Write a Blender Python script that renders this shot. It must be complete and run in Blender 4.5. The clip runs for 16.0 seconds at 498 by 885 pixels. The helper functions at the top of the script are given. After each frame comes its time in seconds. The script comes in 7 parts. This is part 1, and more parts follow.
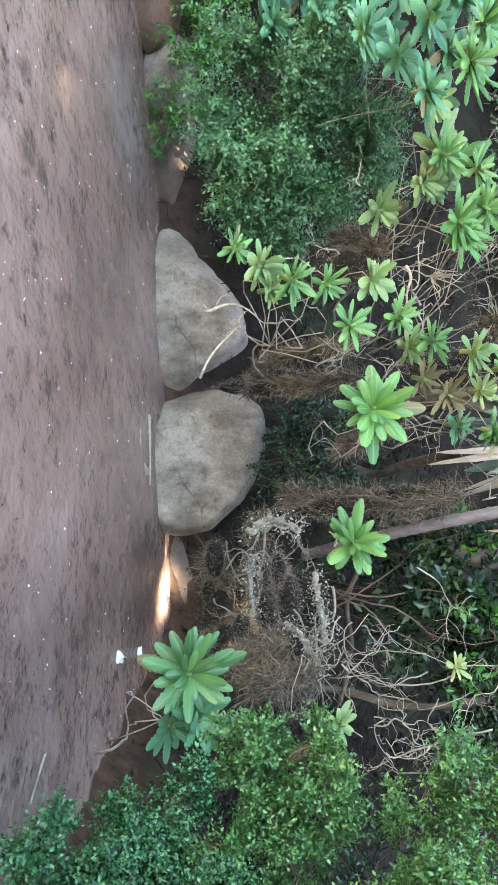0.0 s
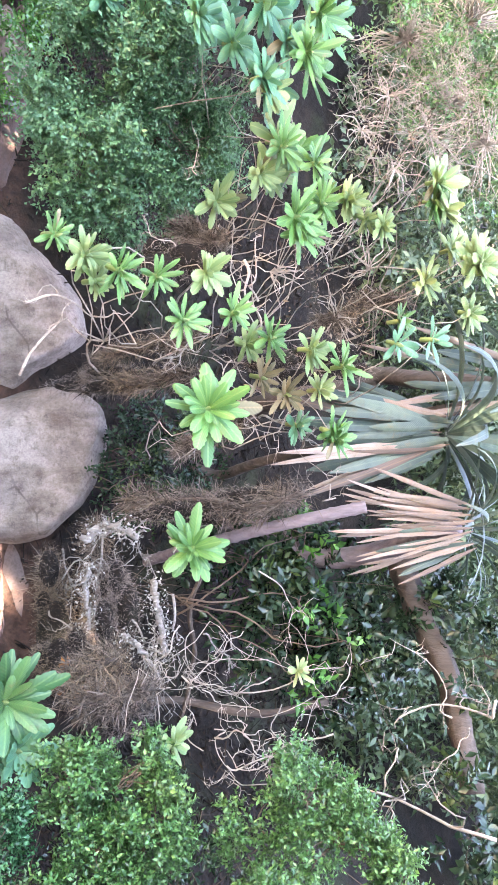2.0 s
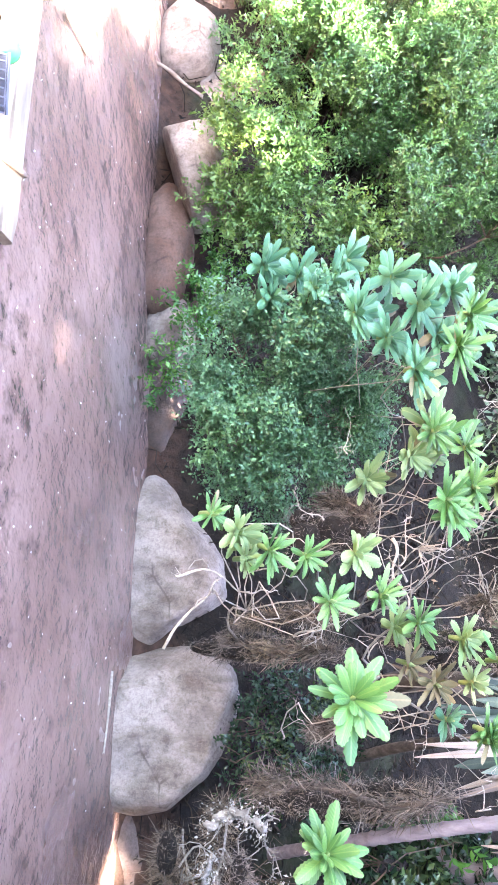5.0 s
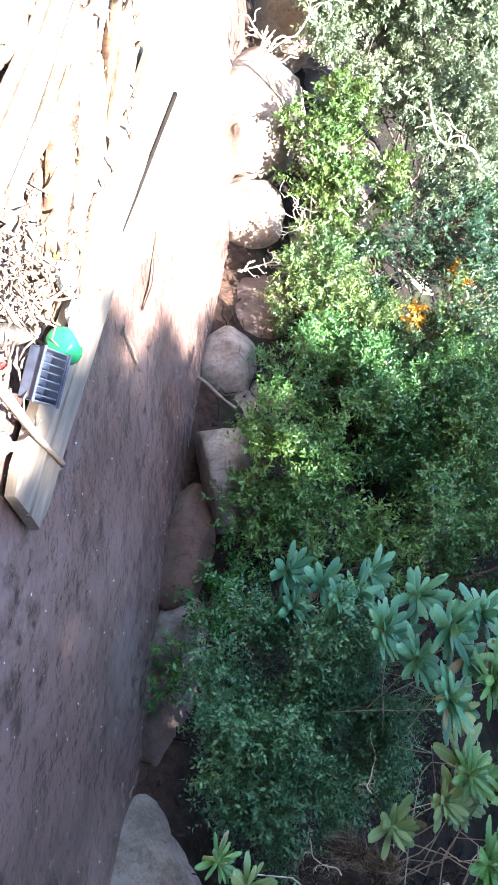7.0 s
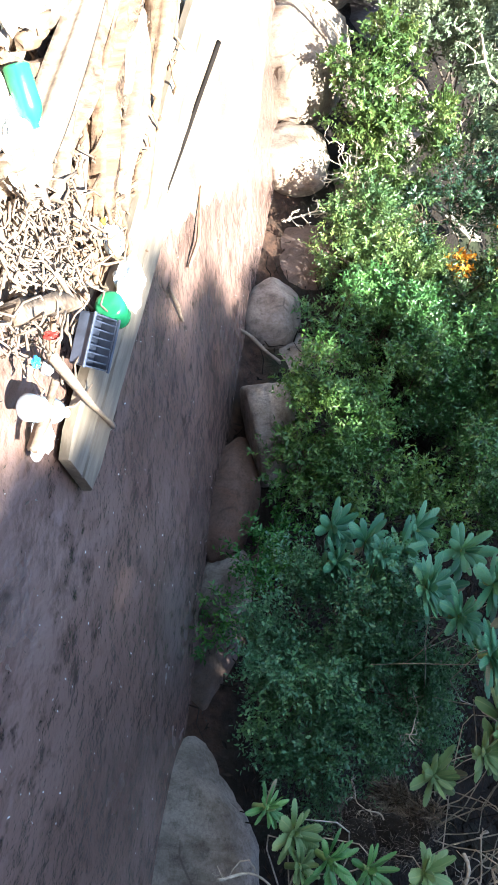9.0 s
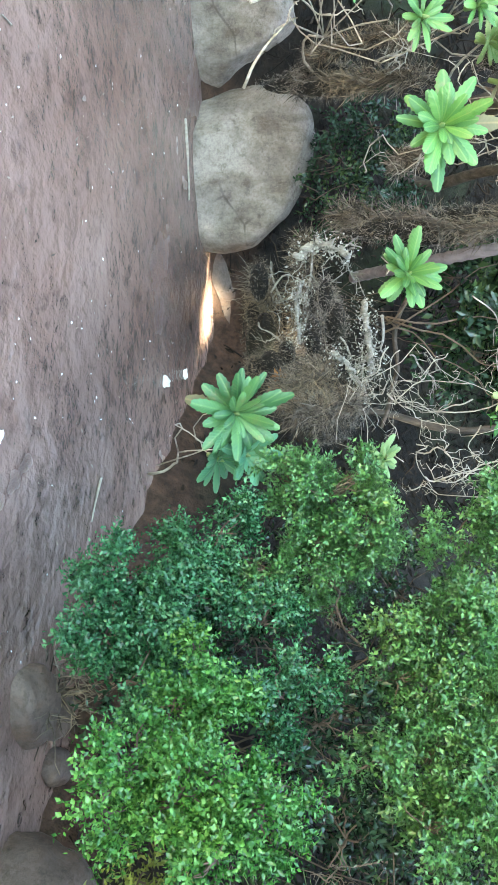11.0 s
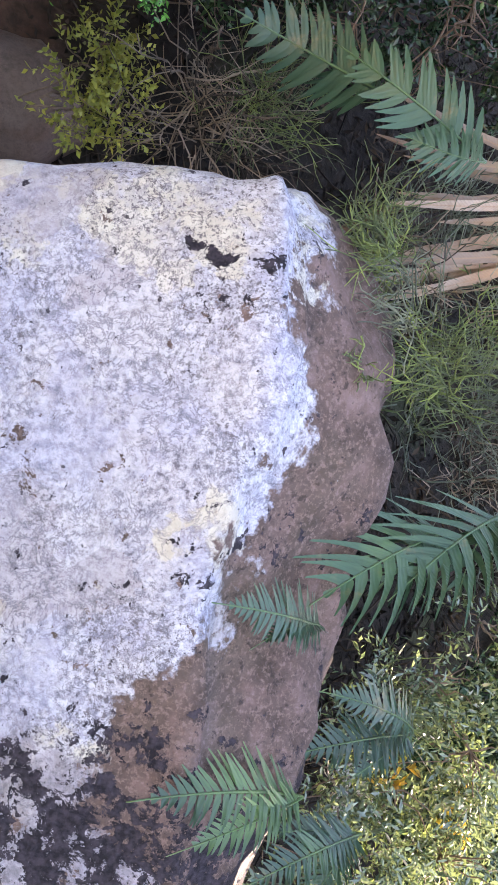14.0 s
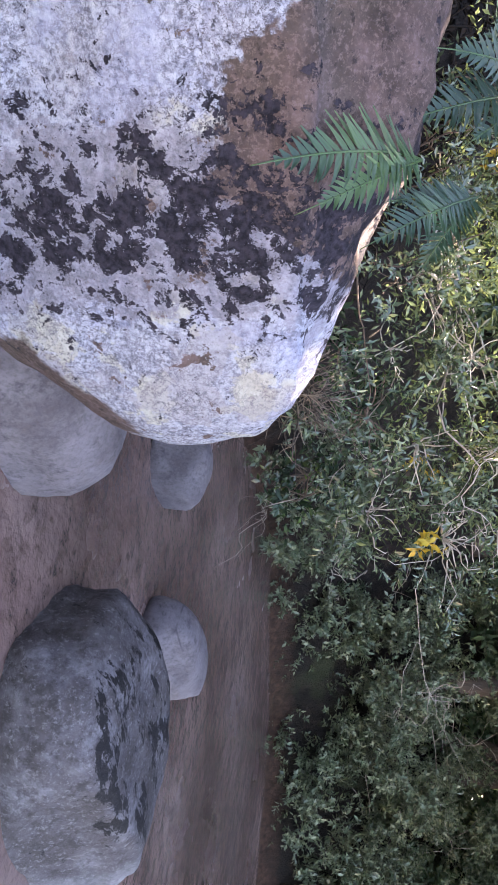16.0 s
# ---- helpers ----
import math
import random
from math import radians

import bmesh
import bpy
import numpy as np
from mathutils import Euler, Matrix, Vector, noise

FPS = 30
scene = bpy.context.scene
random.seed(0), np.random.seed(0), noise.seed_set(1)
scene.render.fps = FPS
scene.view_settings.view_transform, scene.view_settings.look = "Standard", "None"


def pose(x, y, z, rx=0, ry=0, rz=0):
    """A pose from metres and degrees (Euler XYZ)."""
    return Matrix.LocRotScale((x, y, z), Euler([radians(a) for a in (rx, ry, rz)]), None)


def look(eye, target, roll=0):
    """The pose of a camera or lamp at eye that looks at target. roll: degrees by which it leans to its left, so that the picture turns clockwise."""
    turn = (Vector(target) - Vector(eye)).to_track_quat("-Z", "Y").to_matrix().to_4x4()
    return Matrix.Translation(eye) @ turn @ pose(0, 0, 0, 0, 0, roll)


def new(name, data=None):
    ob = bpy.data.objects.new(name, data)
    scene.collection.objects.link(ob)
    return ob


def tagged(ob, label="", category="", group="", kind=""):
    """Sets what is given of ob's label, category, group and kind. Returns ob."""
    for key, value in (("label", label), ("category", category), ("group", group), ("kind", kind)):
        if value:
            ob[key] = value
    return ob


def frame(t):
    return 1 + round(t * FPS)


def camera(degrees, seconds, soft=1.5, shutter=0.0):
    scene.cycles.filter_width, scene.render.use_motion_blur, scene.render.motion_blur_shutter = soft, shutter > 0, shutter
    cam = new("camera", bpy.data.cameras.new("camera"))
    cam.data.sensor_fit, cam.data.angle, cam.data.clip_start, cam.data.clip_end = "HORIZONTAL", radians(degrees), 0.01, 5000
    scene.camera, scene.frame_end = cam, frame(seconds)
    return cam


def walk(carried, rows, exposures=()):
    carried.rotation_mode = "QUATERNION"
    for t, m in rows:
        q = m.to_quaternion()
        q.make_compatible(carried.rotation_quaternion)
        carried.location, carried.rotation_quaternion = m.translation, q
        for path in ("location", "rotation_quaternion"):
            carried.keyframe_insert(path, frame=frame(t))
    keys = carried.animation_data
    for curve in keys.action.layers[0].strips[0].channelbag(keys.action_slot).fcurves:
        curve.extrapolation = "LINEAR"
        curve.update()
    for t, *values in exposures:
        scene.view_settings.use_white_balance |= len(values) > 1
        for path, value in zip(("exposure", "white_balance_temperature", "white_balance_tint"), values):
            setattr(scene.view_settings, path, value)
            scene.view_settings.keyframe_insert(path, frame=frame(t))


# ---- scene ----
cam = camera(34.8, 16.0)
PATH = [
    (0.0, (0.126, 0.056, 1.591), (0.021, 3.983, 0.838), 88.19),
    (0.3, (0.163, 0.174, 1.612), (0.062, 4.137, 1.079), 88.36),
    (0.5, (0.208, 0.241, 1.637), (-0.009, 4.208, 1.172), 89.16),
    (1.0, (0.192, 0.322, 1.656), (0.153, 4.311, 1.362), 88.09),
    (1.5, (0.117, 0.284, 1.691), (0.059, 4.283, 1.634), 87.36),
    (2.0, (0.103, 0.264, 1.694), (0.038, 4.263, 1.626), 87.78),
    (2.5, (0.119, 0.275, 1.689), (0.044, 4.272, 1.570), 87.68),
    (3.0, (0.122, 0.282, 1.685), (0.053, 4.278, 1.526), 87.33),
    (3.5, (0.117, 0.290, 1.670), (-0.121, 4.275, 1.409), 87.28),
    (4.0, (0.082, 0.286, 1.652), (-0.461, 4.229, 1.248), 88.37),
    (4.5, (0.014, 0.291, 1.648), (-0.898, 4.140, 1.054), 89.07),
    (5.0, (-0.062, 0.272, 1.618), (-1.305, 4.012, 0.936), 89.24),
    (5.2, (-0.086, 0.282, 1.618), (-1.538, 3.946, 0.936), 89.29),
    (7.3, (-0.169, 0.392, 1.469), (-2.733, 3.381, 0.767), 90.73),
    (7.5, (-0.176, 0.381, 1.484), (-2.724, 3.369, 0.726), 90.74),
    (7.8, (-0.190, 0.347, 1.489), (-2.911, 3.178, 0.725), 90.53),
    (8.0, (-0.194, 0.364, 1.468), (-2.999, 3.104, 0.677), 90.30),
    (8.2, (-0.198, 0.358, 1.447), (-3.008, 3.084, 0.629), 90.85),
    (10.3, (-0.148, 0.223, 1.509), (-0.035, 4.075, 0.436), 91.52),
    (10.5, (-0.087, 0.231, 1.503), (0.454, 4.035, 0.388), 92.13),
    (10.7, (-0.039, 0.218, 1.521), (0.888, 3.948, 0.413), 92.99),
    (11.0, (-0.044, 0.208, 1.529), (1.354, 3.839, 0.599), 93.06),
    (11.5, (-0.090, 0.192, 1.540), (1.882, 3.614, 0.903), 92.23),
    (12.0, (0.098, 0.113, 1.561), (2.248, 3.450, 1.072), 92.67),
    (12.5, (0.247, 0.036, 1.588), (2.577, 3.253, 1.118), 92.60),
    (13.0, (0.366, -0.025, 1.591), (3.246, 2.680, 0.970), 94.50),
    (13.5, (0.371, -0.072, 1.552), (3.697, 2.082, 1.007), 94.93),
    (14.0, (0.318, -0.066, 1.585), (4.037, 1.291, 1.014), 94.16),
    (14.5, (0.311, -0.093, 1.594), (4.219, 0.539, 1.026), 91.71),
    (15.0, (0.296, -0.139, 1.614), (4.250, 0.160, 1.090), 89.78),
    (15.5, (0.284, -0.188, 1.596), (4.216, -0.429, 0.903), 90.98),
    (16.0, (0.335, -0.310, 1.550), (4.074, -1.453, 0.708), 94.41),
]
EXPOSURES = [(0.0, 4.85, 7900, 1), (0.5, 5.2, 7600, 5), (1.5, 5.5, 7600, 18), (3.0, 5.55, 7400, 27), (4.2, 5.65, 7200, 29), (5.2, 5.65, 7000, 19), (7.3, 3.25, 5900, 11), (8.2, 2.6, 5700, 9), (10.3, 4.65, 7500, -5), (11.0, 5.2, 7900, -6),
             (11.6, 5.8, 8000, -4), (12.0, 5.9, 7500, 7), (12.6, 5.8, 7200, 16), (13.5, 4.95, 8300, 19), (14.2, 4.25, 8300, 23), (15.0, 4.15, 8200, 24), (16.0, 4.15, 7800, 25)]
walk(cam, [(t, look(e, g, r)) for t, e, g, r in PATH], EXPOSURES)

# ---------- light ----------
SUN_AZ, SUN_EL = 114.0, 50.0
world = bpy.data.worlds.new("world")
scene.world = world
world.use_nodes = True
wn = world.node_tree
sky = wn.nodes.new("ShaderNodeTexSky")
sky.sky_type, sky.sun_disc = "NISHITA", False
sky.sun_elevation, sky.sun_rotation = radians(SUN_EL), radians(SUN_AZ)
wn.nodes["Background"].inputs["Strength"].default_value = 0.08
wn.links.new(sky.outputs["Color"], wn.nodes["Background"].inputs["Color"])
sun_data = bpy.data.lights.new("sun", "SUN")
sun_data.energy, sun_data.angle, sun_data.color = 5.0, radians(0.5), (1.0, 0.93, 0.82)
sun = new("sun", sun_data)
SUN_DIR = Vector((math.sin(radians(SUN_AZ)) * math.cos(radians(SUN_EL)),
                  math.cos(radians(SUN_AZ)) * math.cos(radians(SUN_EL)), math.sin(radians(SUN_EL))))
sun.matrix_world = look(SUN_DIR * 30, (0, 0, 0))
rnd = random.Random(11)


# ---------- materials ----------
class Nodes:
    """A small wrapper to write node materials in few lines."""

    def __init__(self, name):
        self.mat = bpy.data.materials.new(name)
        self.mat.use_nodes = True
        self.t = self.mat.node_tree
        self.bsdf = self.t.nodes["Principled BSDF"]
        self.out = self.t.nodes["Material Output"]
        self.co = self.t.nodes.new("ShaderNodeTexCoord").outputs["Object"]

    def set(self, node, key, value):
        if isinstance(value, bpy.types.NodeSocket):
            self.t.links.new(value, node.inputs[key])
        else:
            node.inputs[key].default_value = (*value, 1) if isinstance(value, tuple) and len(value) == 3 and node.inputs[key].type == "RGBA" else value

    def world_co(self):
        return self.t.nodes.new("ShaderNodeNewGeometry").outputs["Position"]

    def island(self):
        return self.t.nodes.new("ShaderNodeNewGeometry").outputs["Random Per Island"]

    def object_random(self):
        return self.t.nodes.new("ShaderNodeObjectInfo").outputs["Random"]

    def stretch(self, co, s, rot=(0, 0, 0)):
        n = self.t.nodes.new("ShaderNodeMapping")
        self.set(n, "Vector", co)
        n.inputs["Scale"].default_value = s
        n.inputs["Rotation"].default_value = [radians(a) for a in rot]
        return n.outputs[0]

    def noise(self, scale, detail=4, rough=0.55, co=None, dist=0.0):
        n = self.t.nodes.new("ShaderNodeTexNoise")
        self.set(n, "Vector", co or self.co)
        n.inputs["Scale"].default_value, n.inputs["Detail"].default_value = scale, detail
        n.inputs["Roughness"].default_value, n.inputs["Distortion"].default_value = rough, dist
        return n.outputs["Fac"]

    def voronoi(self, scale, co=None, feature="F1", out="Distance"):
        n = self.t.nodes.new("ShaderNodeTexVoronoi")
        n.feature = feature
        self.set(n, "Vector", co or self.co)
        n.inputs["Scale"].default_value = scale
        return n.outputs[out]

    def ramp(self, fac, *stops):
        n = self.t.nodes.new("ShaderNodeValToRGB")
        e = n.color_ramp.elements
        while len(e) < len(stops):
            e.new(0.5)
        for el, (p, c) in zip(e, stops):
            el.position = p
            el.color = (*c, 1) if isinstance(c, tuple) else (c, c, c, 1)
        self.set(n, 0, fac)
        return n.outputs[0]

    def mix(self, fac, a, b, mode="MIX"):
        n = self.t.nodes.new("ShaderNodeMix")
        n.data_type, n.blend_type = "RGBA", mode
        self.set(n, 0, fac)
        self.set(n, 6, a)
        self.set(n, 7, b)
        return n.outputs[2]

    def math(self, op, a, b=0.0):
        n = self.t.nodes.new("ShaderNodeMath")
        n.operation = op
        self.set(n, 0, a)
        self.set(n, 1, b)
        return n.outputs[0]

    def bump(self, height, strength=0.3, distance=0.01):
        n = self.t.nodes.new("ShaderNodeBump")
        n.inputs["Strength"].default_value, n.inputs["Distance"].default_value = strength, distance
        self.set(n, "Height", height)
        self.set(self.bsdf, "Normal", n.outputs[0])

    def done(self, color, rough=0.6, spec=0.5, metal=0.0):
        self.set(self.bsdf, "Base Color", color)
        self.set(self.bsdf, "Roughness", rough)
        self.set(self.bsdf, "Specular IOR Level", spec)
        self.set(self.bsdf, "Metallic", metal)
        return self.mat


def leaf_material(name, dark, light, accent, accent_share=0.35, rough=0.42, translucent=0.25, spec=0.5, per_object=False):
    m = Nodes(name)
    r = m.object_random() if per_object else m.island()
    base = m.mix(r, dark, light)
    patch = m.ramp(m.noise(2.6, 3, co=m.world_co()), (0.62 - accent_share * 0.5, 0.0), (0.78 - accent_share * 0.3, 1.0))
    tone = m.math("MULTIPLY", patch, m.ramp(r, (0.25, 0.15), (0.8, 1.0)))
    col = m.mix(tone, base, accent)
    if per_object:
        col = m.mix(m.ramp(m.noise(26, 3), (0.45, 0.0), (0.75, 0.35)), col, dark)
        across = m.t.nodes.new("ShaderNodeSeparateXYZ")
        m.set(across, 0, m.co)
        off = m.math("ABSOLUTE", across.outputs[1])
        col = m.mix(m.ramp(off, (0.0, 0.55), (0.0028, 0.0)), col, accent)
        vein = m.math("SINE", m.math("ADD", m.math("MULTIPLY", across.outputs[2], 480.0), m.math("MULTIPLY", off, -420.0)))
        col = m.mix(m.ramp(vein, (0.55, 0.0), (1.0, 0.22)), col, dark)
        col = m.mix(m.math("MULTIPLY", m.ramp(m.noise(9, 4, 0.65, co=m.world_co()), (0.56, 0.0), (0.7, 0.5)), m.ramp(m.noise(60, 3), (0.45, 0.3), (0.6, 1.0))), col, (0.2, 0.15, 0.07))
        m.bump(m.math("ADD", m.noise(40, 2), m.math("MULTIPLY", vein, 0.25)), 0.3, 0.004)
    m.done(col, rough, spec)
    tr = m.t.nodes.new("ShaderNodeBsdfTranslucent")
    m.set(tr, "Color", m.mix(0.35, col, accent))
    mixer = m.t.nodes.new("ShaderNodeMixShader")
    mixer.inputs[0].default_value = translucent
    m.t.links.new(m.bsdf.outputs[0], mixer.inputs[1])
    m.t.links.new(tr.outputs[0], mixer.inputs[2])
    m.t.links.new(mixer.outputs[0], m.out.inputs["Surface"])
    return m.mat


def wood_material(name, a, b, c, scale=8.0, rough=0.75, bump=0.5):
    m = Nodes(name)
    grain = m.noise(scale, 6, 0.65, co=m.stretch(m.co, (4, 4, 0.6)))
    col = m.ramp(grain, (0.28, a), (0.5, b), (0.72, c))
    col = m.mix(m.ramp(m.noise(3.0, 4), (0.4, 0.0), (0.7, 0.6)), col, a)
    col = m.mix(m.math("MULTIPLY", m.object_random(), 0.35), col, c)
    m.bump(grain, bump, 0.012)
    return m.done(col, rough, 0.3)


def rock_material(name, light, mid, dark, stain, scale=1.0):
    m = Nodes(name)
    big = m.noise(1.7 * scale, 6, 0.65)
    fine = m.noise(48 * scale, 6, 0.8)
    col = m.ramp(big, (0.36, mid), (0.5, light), (0.66, mid))
    col = m.mix(m.ramp(m.noise(5.0 * scale, 6, 0.7, co=m.stretch(m.co, (1, 1, 0.4)), dist=0.3), (0.48, 0.0), (0.66, 0.65)), col, stain)
    col = m.mix(m.ramp(m.noise(13 * scale, 7, 0.78), (0.52, 0.0), (0.68, 0.7)), col, dark)
    col = m.mix(m.ramp(fine, (0.45, 0.0), (0.66, 0.45)), col, dark)
    col = m.mix(m.ramp(m.noise(90 * scale, 4, 0.8), (0.56, 0.0), (0.66, 0.3)), col, light)
    crack = m.ramp(m.voronoi(1.1 * scale, co=m.stretch(m.co, (1, 1, 1.6), (20, 30, 10)), feature="DISTANCE_TO_EDGE"), (0.003, 0.6), (0.012, 0.0))
    col = m.mix(m.math("MULTIPLY", crack, m.ramp(m.noise(3, 3), (0.52, 0.0), (0.62, 1.0))), col, dark)
    m.bump(m.math("ADD", m.math("MULTIPLY", fine, 0.6), big), 0.6, 0.03)
    return m.done(col, 0.78, 0.25)


# muddy stream with a skin of dust and fine ripples
m = Nodes("muddy_water")
pos = m.world_co()
silt = m.noise(0.8, 4, 0.5, co=pos)
# dark sides of ripples and dimples are painted into the water's colour
dark_ripple = m.math("ADD", m.noise(7.0, 6, 0.66, co=m.stretch(pos, (0.75, 0.75, 1))), m.math("MULTIPLY", m.math("SUBTRACT", m.noise(1.1, 3, co=pos), 0.5), 0.55))
col = m.ramp(silt, (0.3, (0.115, 0.07, 0.059)), (0.52, (0.185, 0.12, 0.103)), (0.72, (0.25, 0.174, 0.153)))
col = m.mix(m.ramp(dark_ripple, (0.54, 0.0), (0.74, 0.75)), col, (0.05, 0.03, 0.025))
col = m.mix(m.math("MULTIPLY", m.ramp(m.noise(11, 4, 0.6, co=m.stretch(pos, (0.8, 0.8, 1))), (0.57, 0.0), (0.68, 0.8)), m.ramp(m.noise(0.9, 3, co=m.stretch(pos, (1, 1, 1), (0, 0, 40))), (0.4, 0.1), (0.6, 1.0))), col, (0.04, 0.025, 0.02))
ripple = m.noise(3.6, 3, 0.5, co=pos)
swell = m.noise(1.5, 2, 0.5, co=pos)
m.bump(m.math("ADD", m.math("ADD", ripple, swell), m.math("MULTIPLY", m.noise(9, 4, 0.6, co=m.stretch(pos, (1, 1, 1), (0, 0, 35))), 0.55)), 0.8, 0.06)
M_WATER = m.done(col, m.ramp(m.noise(1.3, 4, co=pos), (0.35, 0.08), (0.65, 0.3)), 0.5)

# bank soil, with roots and old leaves; sand on the open bar and added spit
m = Nodes("bank_soil")
pos = m.world_co()
# near-black tones: deep shade of the bank's hollows is put into the colour
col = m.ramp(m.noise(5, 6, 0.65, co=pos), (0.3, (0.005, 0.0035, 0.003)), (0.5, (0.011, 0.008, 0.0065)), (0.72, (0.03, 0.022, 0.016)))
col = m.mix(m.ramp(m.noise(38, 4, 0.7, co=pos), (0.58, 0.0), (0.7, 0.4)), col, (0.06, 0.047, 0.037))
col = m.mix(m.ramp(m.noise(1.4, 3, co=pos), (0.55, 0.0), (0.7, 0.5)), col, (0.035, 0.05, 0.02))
m.bump(m.noise(22, 6, 0.7, co=pos), 0.8, 0.05)
clay = m.t.nodes.new("ShaderNodeSeparateXYZ")
m.set(clay, 0, pos)
layer = m.math("ADD", clay.outputs[2], m.math("MULTIPLY", m.noise(3.0, 4, co=pos), 0.35))
col = m.mix(m.ramp(layer, (0.26, 0.8), (0.46, 0.0)), col, m.ramp(m.noise(14, 5, 0.65, co=pos), (0.35, (0.026, 0.014, 0.01)), (0.65, (0.1, 0.052, 0.035))))
M_SOIL = m.done(col, 0.8, 0.25)
m = Nodes("river_sand")
pos = m.world_co()
col = m.ramp(m.noise(3, 5, 0.6, co=pos), (0.3, (0.16, 0.115, 0.085)), (0.55, (0.26, 0.2, 0.15)), (0.75, (0.36, 0.29, 0.225)))
col = m.mix(m.ramp(m.noise(60, 3, 0.7, co=pos), (0.55, 0.0), (0.7, 0.5)), col, (0.12, 0.08, 0.055))
m.bump(m.noise(30, 5, 0.7, co=pos), 0.5, 0.02)
M_SAND = m.done(col, 0.92, 0.15)

M_ROCK = rock_material("bank_granite", (0.33, 0.275, 0.245), (0.175, 0.138, 0.12), (0.06, 0.046, 0.037), (0.1, 0.07, 0.045))
M_ROCK_DARK = rock_material("dark_bank_rock", (0.15, 0.112, 0.1), (0.095, 0.07, 0.062), (0.035, 0.027, 0.023), (0.12, 0.065, 0.045))
M_ROCK_RED = rock_material("red_brown_rock", (0.17, 0.105, 0.085), (0.1, 0.06, 0.046), (0.045, 0.028, 0.023), (0.15, 0.07, 0.045))
M_ROCK_PALE = rock_material("pale_boulder_rock", (0.33, 0.28, 0.24), (0.21, 0.165, 0.135), (0.06, 0.046, 0.038), (0.22, 0.12, 0.065))
M_ROCK_BLUE = rock_material("blue_grey_rock", (0.225, 0.2, 0.21), (0.135, 0.117, 0.124), (0.045, 0.042, 0.045), (0.1, 0.08, 0.078))

# blue-grey stone with streaks of black lichen
m = Nodes("streaked_rock")
base = m.ramp(m.noise(3.2, 8, 0.7), (0.3, (0.045, 0.036, 0.032)), (0.5, (0.11, 0.1, 0.105)), (0.7, (0.24, 0.23, 0.25)))
base = m.mix(m.ramp(m.noise(12, 8, 0.78), (0.46, 0.0), (0.6, 0.8)), base, (0.045, 0.038, 0.036))
base = m.mix(m.ramp(m.noise(40, 5, 0.8), (0.54, 0.0), (0.64, 0.6)), base, (0.26, 0.25, 0.26))
sep = m.t.nodes.new("ShaderNodeSeparateXYZ")
m.set(sep, 0, m.co)
crown = m.math("MULTIPLY", m.ramp(m.math("ADD", sep.outputs[2], 0.1), (0.3, 0.0), (0.45, 1.0)), 0.1)
streak = m.math("ADD", m.noise(5.5, 8, 0.74, co=m.stretch(m.co, (2.0, 0.8, 1.2))), crown)
col = m.mix(m.ramp(streak, (0.63, 0.0), (0.65, 1.0)), base, (0.012, 0.011, 0.012))
end = m.ramp(m.math("ADD", m.math("MULTIPLY", sep.outputs[1], -1.0), m.math("MULTIPLY", m.noise(6, 5, 0.7), 0.4)), (0.6, 0.0), (0.75, 0.75))
col = m.mix(end, col, m.ramp(m.noise(30, 5, 0.75), (0.4, (0.17, 0.17, 0.18)), (0.6, (0.33, 0.33, 0.34))))
m.bump(m.noise(9, 8, 0.75), 0.7, 0.04)
M_ROCK_STREAK = m.done(col, 0.75, 0.3)

# granite under a crust of white, cream and black lichen
m = Nodes("lichen_granite")
pos = m.world_co()
bare = m.ramp(m.noise(9, 5, 0.65, co=pos), (0.3, (0.042, 0.031, 0.027)), (0.5, (0.085, 0.06, 0.054)), (0.7, (0.15, 0.105, 0.1)))
bare = m.mix(m.ramp(m.noise(2.2, 5, 0.6, co=pos), (0.5, 0.0), (0.62, 0.5)), bare, (0.055, 0.048, 0.036))
bare = m.mix(m.ramp(m.noise(70, 4, 0.8, co=pos), (0.5, 0.0), (0.62, 0.55)), bare, (0.19, 0.14, 0.13))
bare = m.mix(m.ramp(m.noise(30, 6, 0.75, co=pos), (0.56, 0.0), (0.63, 0.85)), bare, (0.03, 0.024, 0.022))
warp = m.t.nodes.new("ShaderNodeTexNoise")
m.set(warp, "Vector", pos)
warp.inputs["Scale"].default_value, warp.inputs["Detail"].default_value = 22, 6
push = m.t.nodes.new("ShaderNodeVectorMath")
push.operation = "MULTIPLY_ADD"
m.set(push, 0, warp.outputs["Color"])
push.inputs[1].default_value = (0.07, 0.07, 0.07)
m.set(push, 2, pos)
lobed = push.outputs[0]
crust = m.ramp(m.noise(42, 7, 0.82, co=pos), (0.38, (0.105, 0.105, 0.13)), (0.46, (0.28, 0.29, 0.34)), (0.58, (0.4, 0.415, 0.465)))
# broad colonies of cream and bluish crust, each with its own tone and a hard rim
cell = m.t.nodes.new("ShaderNodeTexVoronoi")
m.set(cell, "Vector", lobed)
cell.inputs["Scale"].default_value = 6.5
tone = m.t.nodes.new("ShaderNodeSeparateColor")
m.set(tone, 0, cell.outputs["Color"])
cream = m.ramp(m.noise(1.9, 6, 0.62, co=lobed), (0.56, 0.0), (0.575, 1.0))
crust = m.mix(m.math("MULTIPLY", cream, 0.85), crust, m.ramp(m.noise(24, 4, 0.6, co=pos), (0.35, (0.36, 0.342, 0.28)), (0.6, (0.44, 0.43, 0.37))))
blue = m.ramp(m.noise(2.4, 5, 0.62, co=m.stretch(lobed, (1, 1, 1), (40, 0, 70))), (0.51, 0.0), (0.55, 1.0))
crust = m.mix(m.math("MULTIPLY", blue, 0.6), crust, m.ramp(m.noise(40, 4, 0.7, co=pos), (0.42, (0.17, 0.18, 0.25)), (0.56, (0.34, 0.36, 0.46))))
